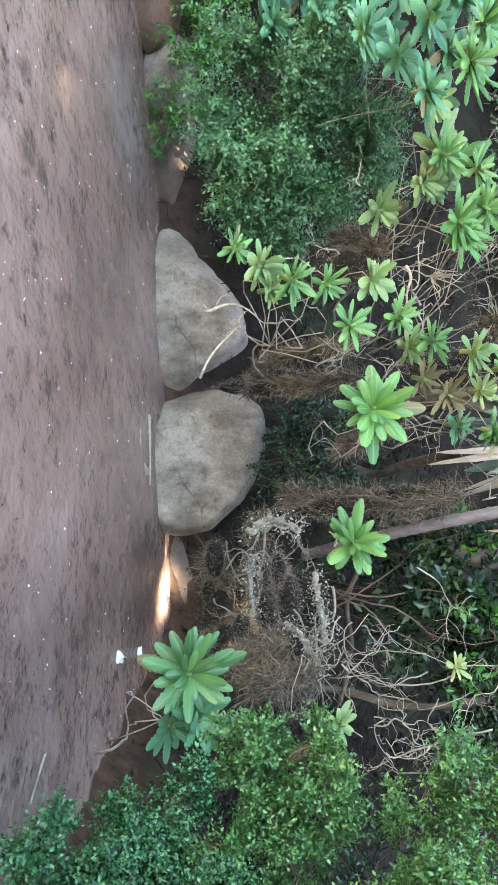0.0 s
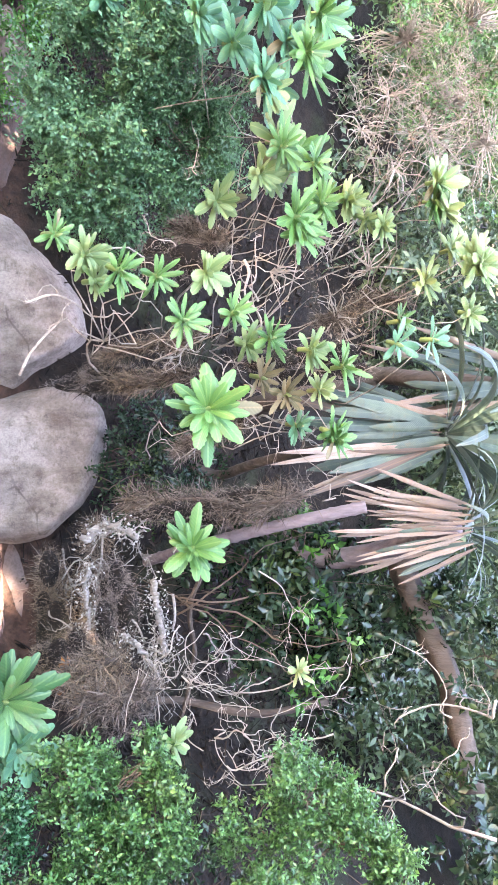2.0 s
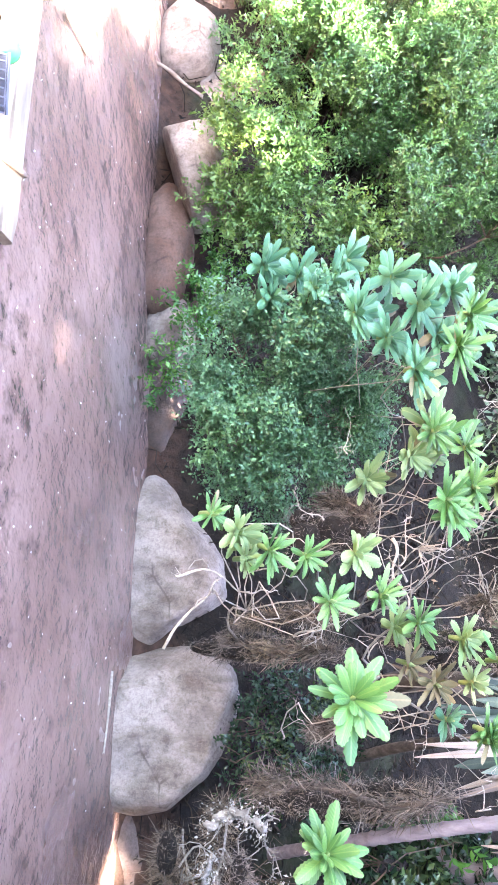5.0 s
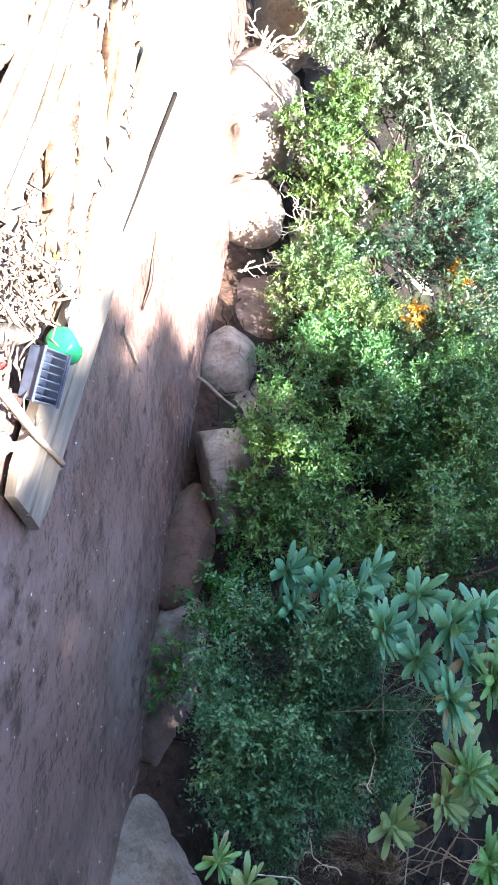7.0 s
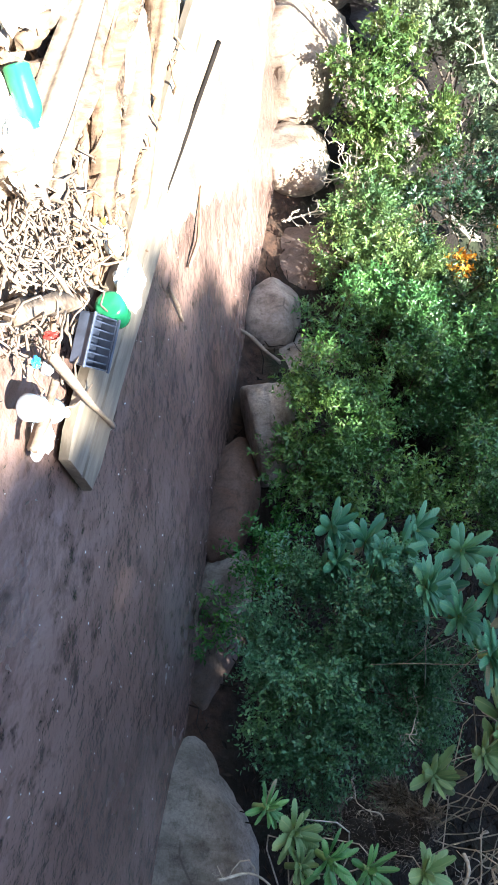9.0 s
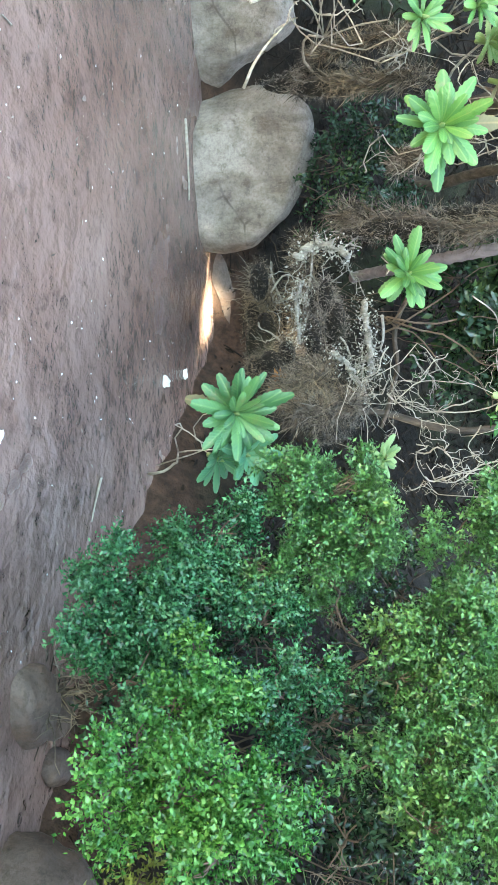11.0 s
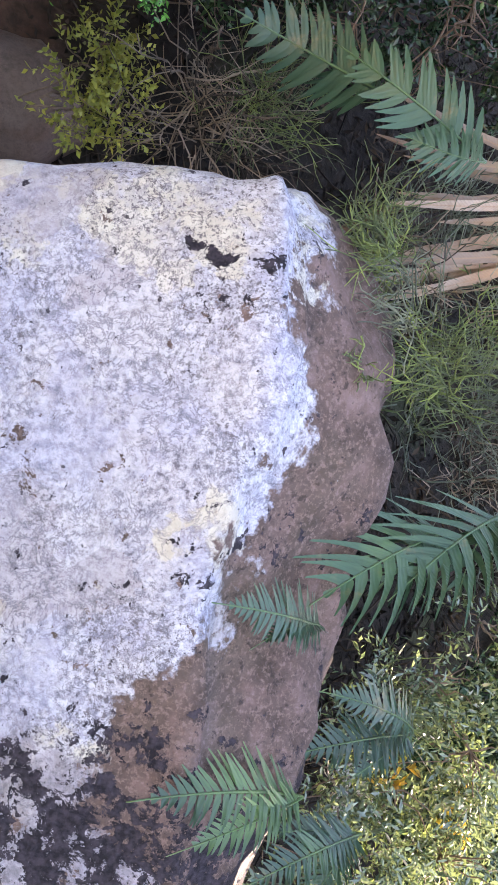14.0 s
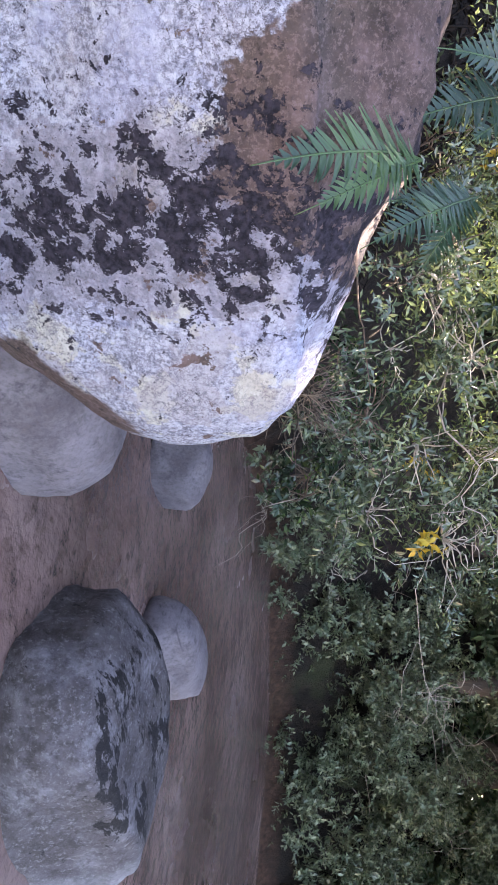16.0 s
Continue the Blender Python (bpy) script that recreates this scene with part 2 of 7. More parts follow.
crust = m.mix(m.ramp(tone.outputs[1], (0.78, 0.0), (0.8, 0.3)), crust, (0.42, 0.42, 0.43))
crust = m.mix(m.ramp(tone.outputs[2], (0.8, 0.0), (0.83, 0.4)), crust, (0.24, 0.215, 0.225))
# a net of fine dark cracks where the crust is old
ridge = m.math("ABSOLUTE", m.math("SUBTRACT", m.noise(24, 7, 0.72, co=pos, dist=0.4), 0.5))
net = m.math("MULTIPLY", m.ramp(ridge, (0.0, 0.9), (0.035, 0.0)), m.ramp(m.noise(5.0, 6, 0.7, co=pos), (0.4, 0.15), (0.56, 1.0)))
crust = m.mix(net, crust, (0.1, 0.1, 0.125))
grit = m.math("MULTIPLY", m.ramp(m.noise(95, 4, 0.8, co=pos), (0.52, 0.0), (0.58, 1.0)), m.ramp(m.noise(3.0, 5, 0.65, co=m.stretch(pos, (1, 1, 1), (0, 50, 20))), (0.42, 0.0), (0.58, 1.0)))
crust = m.mix(m.math("MULTIPLY", grit, 0.9), crust, (0.085, 0.08, 0.09))
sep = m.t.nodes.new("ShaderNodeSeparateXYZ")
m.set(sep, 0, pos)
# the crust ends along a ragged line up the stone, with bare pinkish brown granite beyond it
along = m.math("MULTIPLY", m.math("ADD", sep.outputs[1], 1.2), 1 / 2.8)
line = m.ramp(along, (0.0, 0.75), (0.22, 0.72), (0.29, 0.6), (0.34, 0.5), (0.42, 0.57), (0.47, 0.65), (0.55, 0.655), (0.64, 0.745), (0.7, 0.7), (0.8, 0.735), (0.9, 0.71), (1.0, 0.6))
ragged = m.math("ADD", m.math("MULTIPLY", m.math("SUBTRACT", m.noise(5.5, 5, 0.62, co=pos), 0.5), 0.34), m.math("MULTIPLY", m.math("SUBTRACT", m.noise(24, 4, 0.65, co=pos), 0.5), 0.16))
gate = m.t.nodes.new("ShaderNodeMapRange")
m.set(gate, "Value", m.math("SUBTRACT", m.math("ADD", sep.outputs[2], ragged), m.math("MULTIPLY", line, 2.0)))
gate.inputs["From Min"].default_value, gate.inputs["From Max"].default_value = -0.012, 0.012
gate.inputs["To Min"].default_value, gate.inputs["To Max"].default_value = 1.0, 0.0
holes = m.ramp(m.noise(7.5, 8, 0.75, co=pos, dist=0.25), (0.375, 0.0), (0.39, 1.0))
facing = m.t.nodes.new("ShaderNodeSeparateXYZ")
m.set(facing, 0, m.t.nodes.new("ShaderNodeNewGeometry").outputs["Normal"])
outer = m.ramp(m.math("ADD", facing.outputs[2], m.math("MULTIPLY", m.noise(9, 5, 0.65, co=pos), 0.5)), (0.0, 0.0), (0.08, 1.0))
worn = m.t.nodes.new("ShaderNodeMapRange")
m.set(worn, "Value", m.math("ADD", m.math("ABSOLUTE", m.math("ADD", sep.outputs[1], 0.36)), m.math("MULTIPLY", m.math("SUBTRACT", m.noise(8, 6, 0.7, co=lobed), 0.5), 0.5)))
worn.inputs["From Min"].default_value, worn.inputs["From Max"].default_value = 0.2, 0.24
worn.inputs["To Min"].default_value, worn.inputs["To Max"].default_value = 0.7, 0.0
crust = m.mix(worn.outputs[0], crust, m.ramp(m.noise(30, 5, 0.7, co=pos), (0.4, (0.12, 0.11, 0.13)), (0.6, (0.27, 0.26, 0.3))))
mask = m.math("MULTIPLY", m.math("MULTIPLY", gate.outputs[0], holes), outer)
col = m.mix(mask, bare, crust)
# black lichen, thickest on the end over the water, in small clusters elsewhere
blk = m.noise(15, 8, 0.74, co=pos, dist=0.2)
zone = m.t.nodes.new("ShaderNodeMapRange")
m.set(zone, "Value", m.math("ABSOLUTE", m.math("ADD", sep.outputs[1], 0.36)))
zone.inputs["From Min"].default_value, zone.inputs["From Max"].default_value = 0.04, 0.4
zone.inputs["To Min"].default_value, zone.inputs["To Max"].default_value = 0.165, 0.0
patches = m.math("MULTIPLY", m.noise(3.4, 3, 0.5, co=pos), 0.16)
black = m.ramp(m.math("ADD", m.math("ADD", blk, patches), zone.outputs[0]), (0.705, 0.0), (0.725, 1.0))
cluster = m.ramp(m.noise(2.3, 3, 0.5, co=m.stretch(pos, (1, 1, 1), (0, 30, 60))), (0.48, 0.0), (0.66, 0.19))
spots = m.ramp(m.math("ADD", m.noise(19, 6, 0.66, co=lobed), cluster), (0.735, 0.0), (0.75, 1.0))
pin = m.math("MULTIPLY", m.ramp(m.math("ADD", m.voronoi(26, co=lobed), m.math("MULTIPLY", m.noise(50, 3, 0.7, co=pos), 0.4)), (0.3, 1.0), (0.32, 0.0)), m.ramp(m.noise(6.0, 5, 0.7, co=pos), (0.54, 0.0), (0.58, 1.0)))
col = m.mix(m.math("MAXIMUM", m.math("MAXIMUM", black, spots), m.math("MULTIPLY", pin, 0.85)), col, m.ramp(m.noise(60, 3, co=pos), (0.4, (0.01, 0.009, 0.013)), (0.65, (0.034, 0.03, 0.04))))
m.bump(m.math("ADD", m.math("MULTIPLY", mask, 0.35), m.math("ADD", m.math("MULTIPLY", m.noise(60, 5, 0.7, co=pos), 0.5), m.noise(6, 4, co=pos))), 0.55, 0.025)
M_LICHEN = m.done(col, 0.9, 0.2)

M_SHRUB = leaf_material("small_green_leaf", (0.02, 0.085, 0.02), (0.075, 0.25, 0.055), (0.15, 0.32, 0.06), 0.36, 0.27, 0.28, 0.65)
M_SHRUB_DEEP = leaf_material("deep_green_leaf", (0.008, 0.045, 0.02), (0.06, 0.21, 0.085), (0.13, 0.29, 0.1), 0.3, 0.27, 0.25, 0.65)
M_SHRUB_BLUE = leaf_material("small_bluegreen_leaf", (0.035, 0.11, 0.055), (0.11, 0.26, 0.125), (0.16, 0.31, 0.1), 0.25, 0.36, 0.28)
M_SHRUB_YEL = leaf_material("yellow_green_leaf", (0.04, 0.11, 0.025), (0.085, 0.2, 0.045), (0.15, 0.235, 0.05), 0.4)
M_SPRIG = leaf_material("yellow_sprig_leaf", (0.12, 0.16, 0.03), (0.28, 0.31, 0.06), (0.42, 0.42, 0.08), 0.4)
M_SHRUB_OLIVE = leaf_material("olive_leaf", (0.015, 0.06, 0.02), (0.115, 0.285, 0.085), (0.2, 0.34, 0.09), 0.28, 0.28, 0.28, 0.65)
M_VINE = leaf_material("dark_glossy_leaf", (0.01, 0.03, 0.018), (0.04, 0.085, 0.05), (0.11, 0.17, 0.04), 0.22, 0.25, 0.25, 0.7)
M_GLOSS = leaf_material("glossy_leaf", (0.03, 0.06, 0.035), (0.13, 0.18, 0.115), (0.2, 0.25, 0.08), 0.35, 0.12, 0.22, 1.0)
M_BANK = leaf_material("bank_leaf", (0.02, 0.055, 0.022), (0.095, 0.18, 0.06), (0.2, 0.26, 0.075), 0.4, 0.36, 0.25)
M_WOODS = leaf_material("woodland_leaf", (0.025, 0.06, 0.03), (0.1, 0.16, 0.085), (0.18, 0.23, 0.1), 0.35)
M_CREEPER = leaf_material("creeper_leaf", (0.03, 0.07, 0.02), (0.09, 0.165, 0.045), (0.19, 0.24, 0.07), 0.35, 0.35, 0.3)
M_SUNLEAF = leaf_material("grey_green_leaf", (0.05, 0.085, 0.045), (0.17, 0.22, 0.135), (0.26, 0.29, 0.17), 0.35, 0.3, 0.25, 0.7)
M_ROSE = leaf_material("whorl_leaf", (0.045, 0.14, 0.04), (0.11, 0.265, 0.07), (0.21, 0.34, 0.1), 0.25, 0.4, 0.2, 0.5, True)
M_ROSE_DEEP = leaf_material("deep_whorl_leaf", (0.03, 0.105, 0.04), (0.065, 0.18, 0.065), (0.13, 0.25, 0.08), 0.25, 0.4, 0.2, 0.5, True)
M_ROSE_BLUE = leaf_material("bluish_whorl_leaf", (0.055, 0.18, 0.098), (0.13, 0.32, 0.175), (0.21, 0.37, 0.15), 0.15, 0.4, 0.2, 0.5, True)
M_ROSE_YEL = leaf_material("yellowing_whorl_leaf", (0.13, 0.23, 0.085), (0.26, 0.36, 0.15), (0.42, 0.44, 0.18), 0.3, 0.45, 0.25, 0.5, True)
M_ROSE_OLD = leaf_material("old_whorl_leaf", (0.1, 0.1, 0.055), (0.2, 0.17, 0.1), (0.28, 0.2, 0.1), 0.3, 0.6, 0.15, 0.3, True)
M_STRAP = leaf_material("strap_leaf", (0.028, 0.052, 0.045), (0.105, 0.15, 0.125), (0.16, 0.21, 0.14), 0.3, 0.4, 0.15, 0.5, True)
M_STRAP_DEAD = leaf_material("dead_strap_leaf", (0.13, 0.1, 0.085), (0.4, 0.33, 0.285), (0.3, 0.19, 0.12), 0.25, 0.7, 0.12, 0.3, True)
M_FERN = leaf_material("fern_frond", (0.018, 0.058, 0.035), (0.048, 0.115, 0.065), (0.1, 0.19, 0.07), 0.2, 0.45, 0.2, 0.45, True)
M_FERN_DARK = leaf_material("dark_fern_frond", (0.01, 0.036, 0.024), (0.032, 0.084, 0.052), (0.1, 0.2, 0.06), 0.25, 0.35, 0.2, 0.6, True)
M_RUSH = leaf_material("rush_stem", (0.03, 0.05, 0.026), (0.095, 0.14, 0.06), (0.2, 0.28, 0.06), 0.4, 0.5, 0.1, 0.4)
M_RUSH_GREY = leaf_material("grey_rush_stem", (0.03, 0.046, 0.036), (0.1, 0.13, 0.1), (0.19, 0.22, 0.15), 0.3, 0.5, 0.1, 0.4)
M_YELLOW = leaf_material("yellow_leaf", (0.4, 0.3, 0.03), (0.62, 0.48, 0.06), (0.5, 0.2, 0.03), 0.3)
# near-black copy of dry_litter; the bank's shade is put into its colour
M_LITTER_SHADED = leaf_material("leaf_litter", (0.004, 0.003, 0.0025), (0.027, 0.02, 0.016), (0.06, 0.04, 0.026), 0.25, 0.8, 0.05, 0.2)
M_DRYLEAF = leaf_material("dry_litter", (0.016, 0.013, 0.011), (0.22, 0.185, 0.155), (0.26, 0.19, 0.12), 0.25, 0.8, 0.05, 0.2)

M_MAT_GREY = leaf_material("grey_rootlet", (0.07, 0.058, 0.052), (0.29, 0.245, 0.22), (0.38, 0.31, 0.24), 0.2, 0.85, 0.05, 0.2)
M_FLAKE = leaf_material("lichen_flake", (0.1, 0.095, 0.085), (0.42, 0.41, 0.38), (0.4, 0.4, 0.3), 0.2, 0.85, 0.1, 0.2)
M_RUST = leaf_material("rusty_leaf", (0.12, 0.045, 0.015), (0.36, 0.15, 0.04), (0.45, 0.25, 0.07), 0.3, 0.7, 0.15, 0.3)
M_BARK = wood_material("brown_bark", (0.03, 0.023, 0.019), (0.075, 0.058, 0.048), (0.15, 0.122, 0.103), 10, 0.85, 0.9)
M_BARK_GREY = wood_material("ringed_grey_bark", (0.08, 0.062, 0.066), (0.18, 0.145, 0.155), (0.3, 0.25, 0.255), 9)
M_TWIG = wood_material("pale_twig", (0.25, 0.21, 0.165), (0.46, 0.415, 0.35), (0.64, 0.6, 0.54), 14, 0.7, 0.2)
M_CRUST = wood_material("lichen_crusted_twig", (0.07, 0.058, 0.05), (0.2, 0.185, 0.165), (0.42, 0.4, 0.37), 20, 0.85, 0.6)
M_STEM = wood_material("grey_brown_stem", (0.12, 0.098, 0.08), (0.3, 0.255, 0.21), (0.5, 0.45, 0.39), 14, 0.75, 0.3)
M_TWIG_BROWN = wood_material("brown_twig", (0.04, 0.027, 0.02), (0.1, 0.07, 0.052), (0.19, 0.14, 0.1), 14, 0.75, 0.2)
M_DRIFT = wood_material("driftwood", (0.045, 0.028, 0.02), (0.17, 0.125, 0.095), (0.31, 0.25, 0.205), 7, 0.8, 0.8)
M_DRIFT_BROWN = wood_material("brown_driftwood", (0.07, 0.038, 0.025), (0.18, 0.115, 0.075), (0.3, 0.22, 0.16), 7, 0.8, 0.8)
M_PLANK = wood_material("weathered_plank", (0.07, 0.054, 0.04), (0.17, 0.138, 0.105), (0.3, 0.255, 0.205), 5, 0.7, 0.35)


def plain_material(name, color, rough=0.5, spec=0.5, vary=0.3, scale=12.0):
    m = Nodes(name)
    dark = tuple(c * (1 - vary) for c in color)
    m.bump(m.noise(scale * 3, 3), 0.2, 0.004)
    return m.done(m.ramp(m.noise(scale, 4), (0.35, dark), (0.65, color)), rough, spec)


M_WHITE = plain_material("white_plastic", (0.75, 0.76, 0.76), 0.45, 0.5, 0.15)
M_BLUE = plain_material("blue_plastic", (0.03, 0.25, 0.7), 0.35)
M_GREEN = plain_material("green_plastic", (0.035, 0.3, 0.13), 0.2, 0.6, 0.3)
M_CRATE = plain_material("blue_grey_plastic", (0.07, 0.085, 0.13), 0.35, 0.5, 0.5)
M_FILM = plain_material("clear_plastic_film", (0.3, 0.35, 0.42), 0.18, 0.7, 0.5)
M_RED = plain_material("red_plastic", (0.4, 0.03, 0.025), 0.4)
M_FLOWER = plain_material("orange_flower", (0.75, 0.36, 0.03), 0.6)
M_STONE = plain_material("pale_pebble", (0.72, 0.7, 0.66), 0.7, 0.3, 0.15)
M_BLACK = plain_material("dark_gap_wood", (0.02, 0.016, 0.014), 0.9, 0.1)


# ---------- mesh tools ----------
def mesh_arrays(name, verts, tris, material, smooth=False):
    me = bpy.data.meshes.new(name)
    verts, tris = np.asarray(verts, np.float32), np.asarray(tris, np.int32)
    me.vertices.add(len(verts))
    me.vertices.foreach_set("co", verts.ravel())
    k = tris.shape[1]
    me.loops.add(tris.size)
    me.loops.foreach_set("vertex_index", tris.ravel())
    me.polygons.add(len(tris))
    me.polygons.foreach_set("loop_start", np.arange(0, tris.size, k, dtype=np.int32))
    if smooth:
        me.polygons.foreach_set("use_smooth", np.ones(len(tris), bool))
    me.update(calc_edges=True)
    me.materials.append(material)
    return me


def part(name, me, parent, label="", m=None):
    """Links a mesh as one part under a thing or under a part."""
    ob = new(name, me)
    ob.parent = parent
    if m is not None:
        ob.matrix_basis = m
    if label:
        tagged(ob, label)
    return ob


def unit(v):
    v = np.asarray(v, float)
    return v / np.maximum(np.linalg.norm(v, axis=-1, keepdims=True), 1e-9)


def aim(origin, axis, spin=0.0, scale=1.0):
    """A pose whose z points along axis."""
    q = Vector(axis).to_track_quat("Z", "Y")
    return Matrix.Translation(origin) @ q.to_matrix().to_4x4() @ Matrix.Rotation(spin, 4, "Z") @ Matrix.Scale(scale, 4)


def tube_arrays(path, radii, sides=7, wobble=0.0, seed=0):
    """A tapered tube along a path, closed at both ends."""
    path = np.asarray(path, float)
    n = len(path)
    radii = np.interp(np.linspace(0, 1, n), np.linspace(0, 1, len(radii)), radii)
    tan = unit(np.gradient(path, axis=0))
    ref = np.array([0.31, 0.17, 0.93]) if abs(tan[:, 2]).mean() < 0.8 else np.array([0.93, 0.2, 0.3])
    a = unit(np.cross(tan, ref))
    b = np.cross(tan, a)
    ang = np.linspace(0, 2 * np.pi, sides, endpoint=False)
    rr = radii[:, None] * np.ones(sides)
    if wobble:
        g = np.random.default_rng(seed)
        rr = rr * (1 + wobble * (g.normal(size=(1, sides)) * 0.7 + g.normal(size=(n, sides)) * 0.4))
    ring = path[:, None] + rr[..., None] * (np.cos(ang)[None, :, None] * a[:, None] + np.sin(ang)[None, :, None] * b[:, None])
    v = np.concatenate([ring.reshape(-1, 3), path[:1], path[-1:]])
    i, j = np.meshgrid(np.arange(n - 1), np.arange(sides), indexing="ij")
    p, q = i * sides + j, i * sides + (j + 1) % sides
    f = np.concatenate([np.stack([p, q, q + sides], -1).reshape(-1, 3), np.stack([p, q + sides, p + sides], -1).reshape(-1, 3)])
    jj = np.arange(sides)
    c0 = np.stack([np.full(sides, n * sides), (jj + 1) % sides, jj], -1)
    c1 = np.stack([np.full(sides, n * sides + 1), (n - 1) * sides + jj, (n - 1) * sides + (jj + 1) % sides], -1)
    return v, np.concatenate([f, c0, c1])


def join(pieces):
    vs, fs, k = [], [], 0
    for v, f in pieces:
        vs.append(v)
        fs.append(np.asarray(f) + k)
        k += len(v)
    return np.concatenate(vs), np.concatenate(fs)


def bent(a, b, bow=0.1, n=9, seed=0, sag=0.0):
    """A crooked line from a to b."""
    g = np.random.default_rng(seed)
    a, b = np.asarray(a, float), np.asarray(b, float)
    t = np.linspace(0, 1, n)[:, None]
    L = np.linalg.norm(b - a)
    off = g.normal(size=(4, 3)) * bow * L
    s = np.sin(np.pi * t) * off[0] + np.sin(2 * np.pi * t) * off[1] * 0.6 + np.sin(3 * np.pi * t) * off[2] * 0.4 + np.sin(5 * np.pi * t) * off[3] * 0.2
    p = a + (b - a) * t + s
    p[:, 2] -= sag * L * np.sin(np.pi * t[:, 0])
    return p


def leaves_arrays(pos, direction, normal, length, width, fold=0.18):
    """Pointed leaves with a folded midrib: five corners and four faces each."""
    d = unit(direction)
    side = unit(np.cross(d, normal))
    up = np.cross(side, d)
    L, W = np.asarray(length)[:, None], np.asarray(width)[:, None]
    mid = pos + d * L * 0.5 - up * W * fold
    v = np.stack([pos, pos + d * L * 0.45 + side * W * 0.5 + up * W * 0.1, pos + d * L - up * L * 0.08, pos + d * L * 0.45 - side * W * 0.5 + up * W * 0.1, mid], 1).reshape(-1, 3)
    k = np.arange(len(pos))[:, None, None] * 5
    f = (np.array([[0, 1, 4], [0, 4, 3], [1, 2, 4], [4, 2, 3]])[None] + k).reshape(-1, 3)
    return v, f


def crown_arrays(lobes, sprays_per_m2, leaf=(0.035, 0.013), leaves=11, spray=0.13, seed=0, squash=(1, 1, 1), up=0.45, lump=0.3, inner=0.45, clumps=15, holes=(), puff=1.0):
    """Leafy sprays over and inside lobes (x, y, z, radius)."""
    g = np.random.default_rng(seed)
    P, D = [], []
    for k, (x, y, z, r) in enumerate(lobes):
        n = int(sprays_per_m2 * 4 * np.pi * r * r)
        nc = max(7, int(clumps * (0.6 + 0.8 * g.random())))
        cw = unit(g.normal(size=(nc, 3)) + np.array([0, -0.15, 0.2]))
        cr = r * g.uniform(1 - inner, 1.0 + lump * 0.4, nc)
        own = g.integers(0, nc, n)
        w = unit(g.normal(size=(n, 3)) + cw[own] * 0.6)
        size = puff * r * g.uniform(0.2, 0.42, nc)[own] * g.random(n) ** 0.45
        spot = cw[own] * cr[own][:, None] + w * size[:, None]
        P.append(np.array([x, y, z]) + spot * np.array(squash))
        D.append(unit(w * 0.7 + cw[own] * 0.3 + np.array([0, 0, up]) + g.normal(size=(n, 3)) * 0.4))
    P, D = np.concatenate(P), np.concatenate(D)
    for (hx, hy, hz, hr) in holes:
        rel = P - np.array([hx, hy, hz])
        s = np.array(SUN_DIR)
        clear = np.linalg.norm(rel - (rel @ s)[:, None] * s, axis=1) > hr
        P, D = P[clear], D[clear]
    n = len(P)
    ref = unit(g.normal(size=(n, 3)))
    A = unit(np.cross(D, ref))
    B = np.cross(D, A)
    t = (np.arange(leaves) + 0.5) / leaves
    ang = np.arange(leaves) * 2.4 + g.random((n, 1)) * 6.28
    size = spray * (0.6 + 0.8 * g.random((n, 1)))
    pos = P[:, None] + D[:, None] * (t * size)[..., None] * 1.0
    rad = np.cos(ang)[..., None] * A[:, None] + np.sin(ang)[..., None] * B[:, None]
    dirs = unit(rad * 0.85 + D[:, None] * 0.7 + g.normal(size=(n, leaves, 3)) * 0.25)
    nrm = unit(D[:, None] * 0.7 - rad * 0.5 + np.array([0, 0, 0.5]) + g.normal(size=(n, leaves, 3)) * 0.35)
    ln = leaf[0] * (0.6 + 0.7 * g.random(n * leaves))
    wd = leaf[1] / leaf[0] * ln * (0.8 + 0.4 * g.random(n * leaves))
    return leaves_arrays(pos.reshape(-1, 3), dirs.reshape(-1, 3), nrm.reshape(-1, 3), ln, wd), P


def branch_arrays(base, lobes, tips, count=30, thick=0.018, seed=0, thin=0.0018):
    """Crooked limbs from the base to each lobe and thin twigs to some of the spray ends."""
    g = np.random.default_rng(seed)
    out = []
    for k, (x, y, z, r) in enumerate(lobes):
        start = np.array(base) + g.normal(size=3) * 0.03
        out.append(tube_arrays(bent(start, (x, y, z), 0.07, 9, seed * 31 + k), [thick, thick * 0.35], 6))
    if count and len(tips):
        centres = np.array([q[:3] for q in lobes])
        for k, i in enumerate(g.choice(len(tips), min(count, len(tips)), replace=False)):
            c = centres[np.argmin(((centres - tips[i]) ** 2).sum(1))]
            out.append(tube_arrays(bent(c, tips[i], 0.08, 6, seed * 77 + k), [thin * 2.2, thin], 4))
    return join(out)


def shrub(name, label, category, base, lobes, material, density, leaf, seed, bark=None, twigs=40, group="", crown_label="", thick=0.016, **kw):
    bark = bark or M_TWIG_BROWN
    (v, f), tips = crown_arrays(lobes, density, leaf, seed=seed, **kw)
    base = np.array(base)
    limbs = new(name, None)
    limbs.location = base
    bv, bf = branch_arrays(base, lobes, tips, twigs, thick, seed=seed)
    part("stem", mesh_arrays("stem", bv - base, bf, bark, True), limbs)
    part("crown", mesh_arrays("crown", v - base, f, material), limbs, crown_label)
    tagged(limbs, label, category, group)
    return limbs


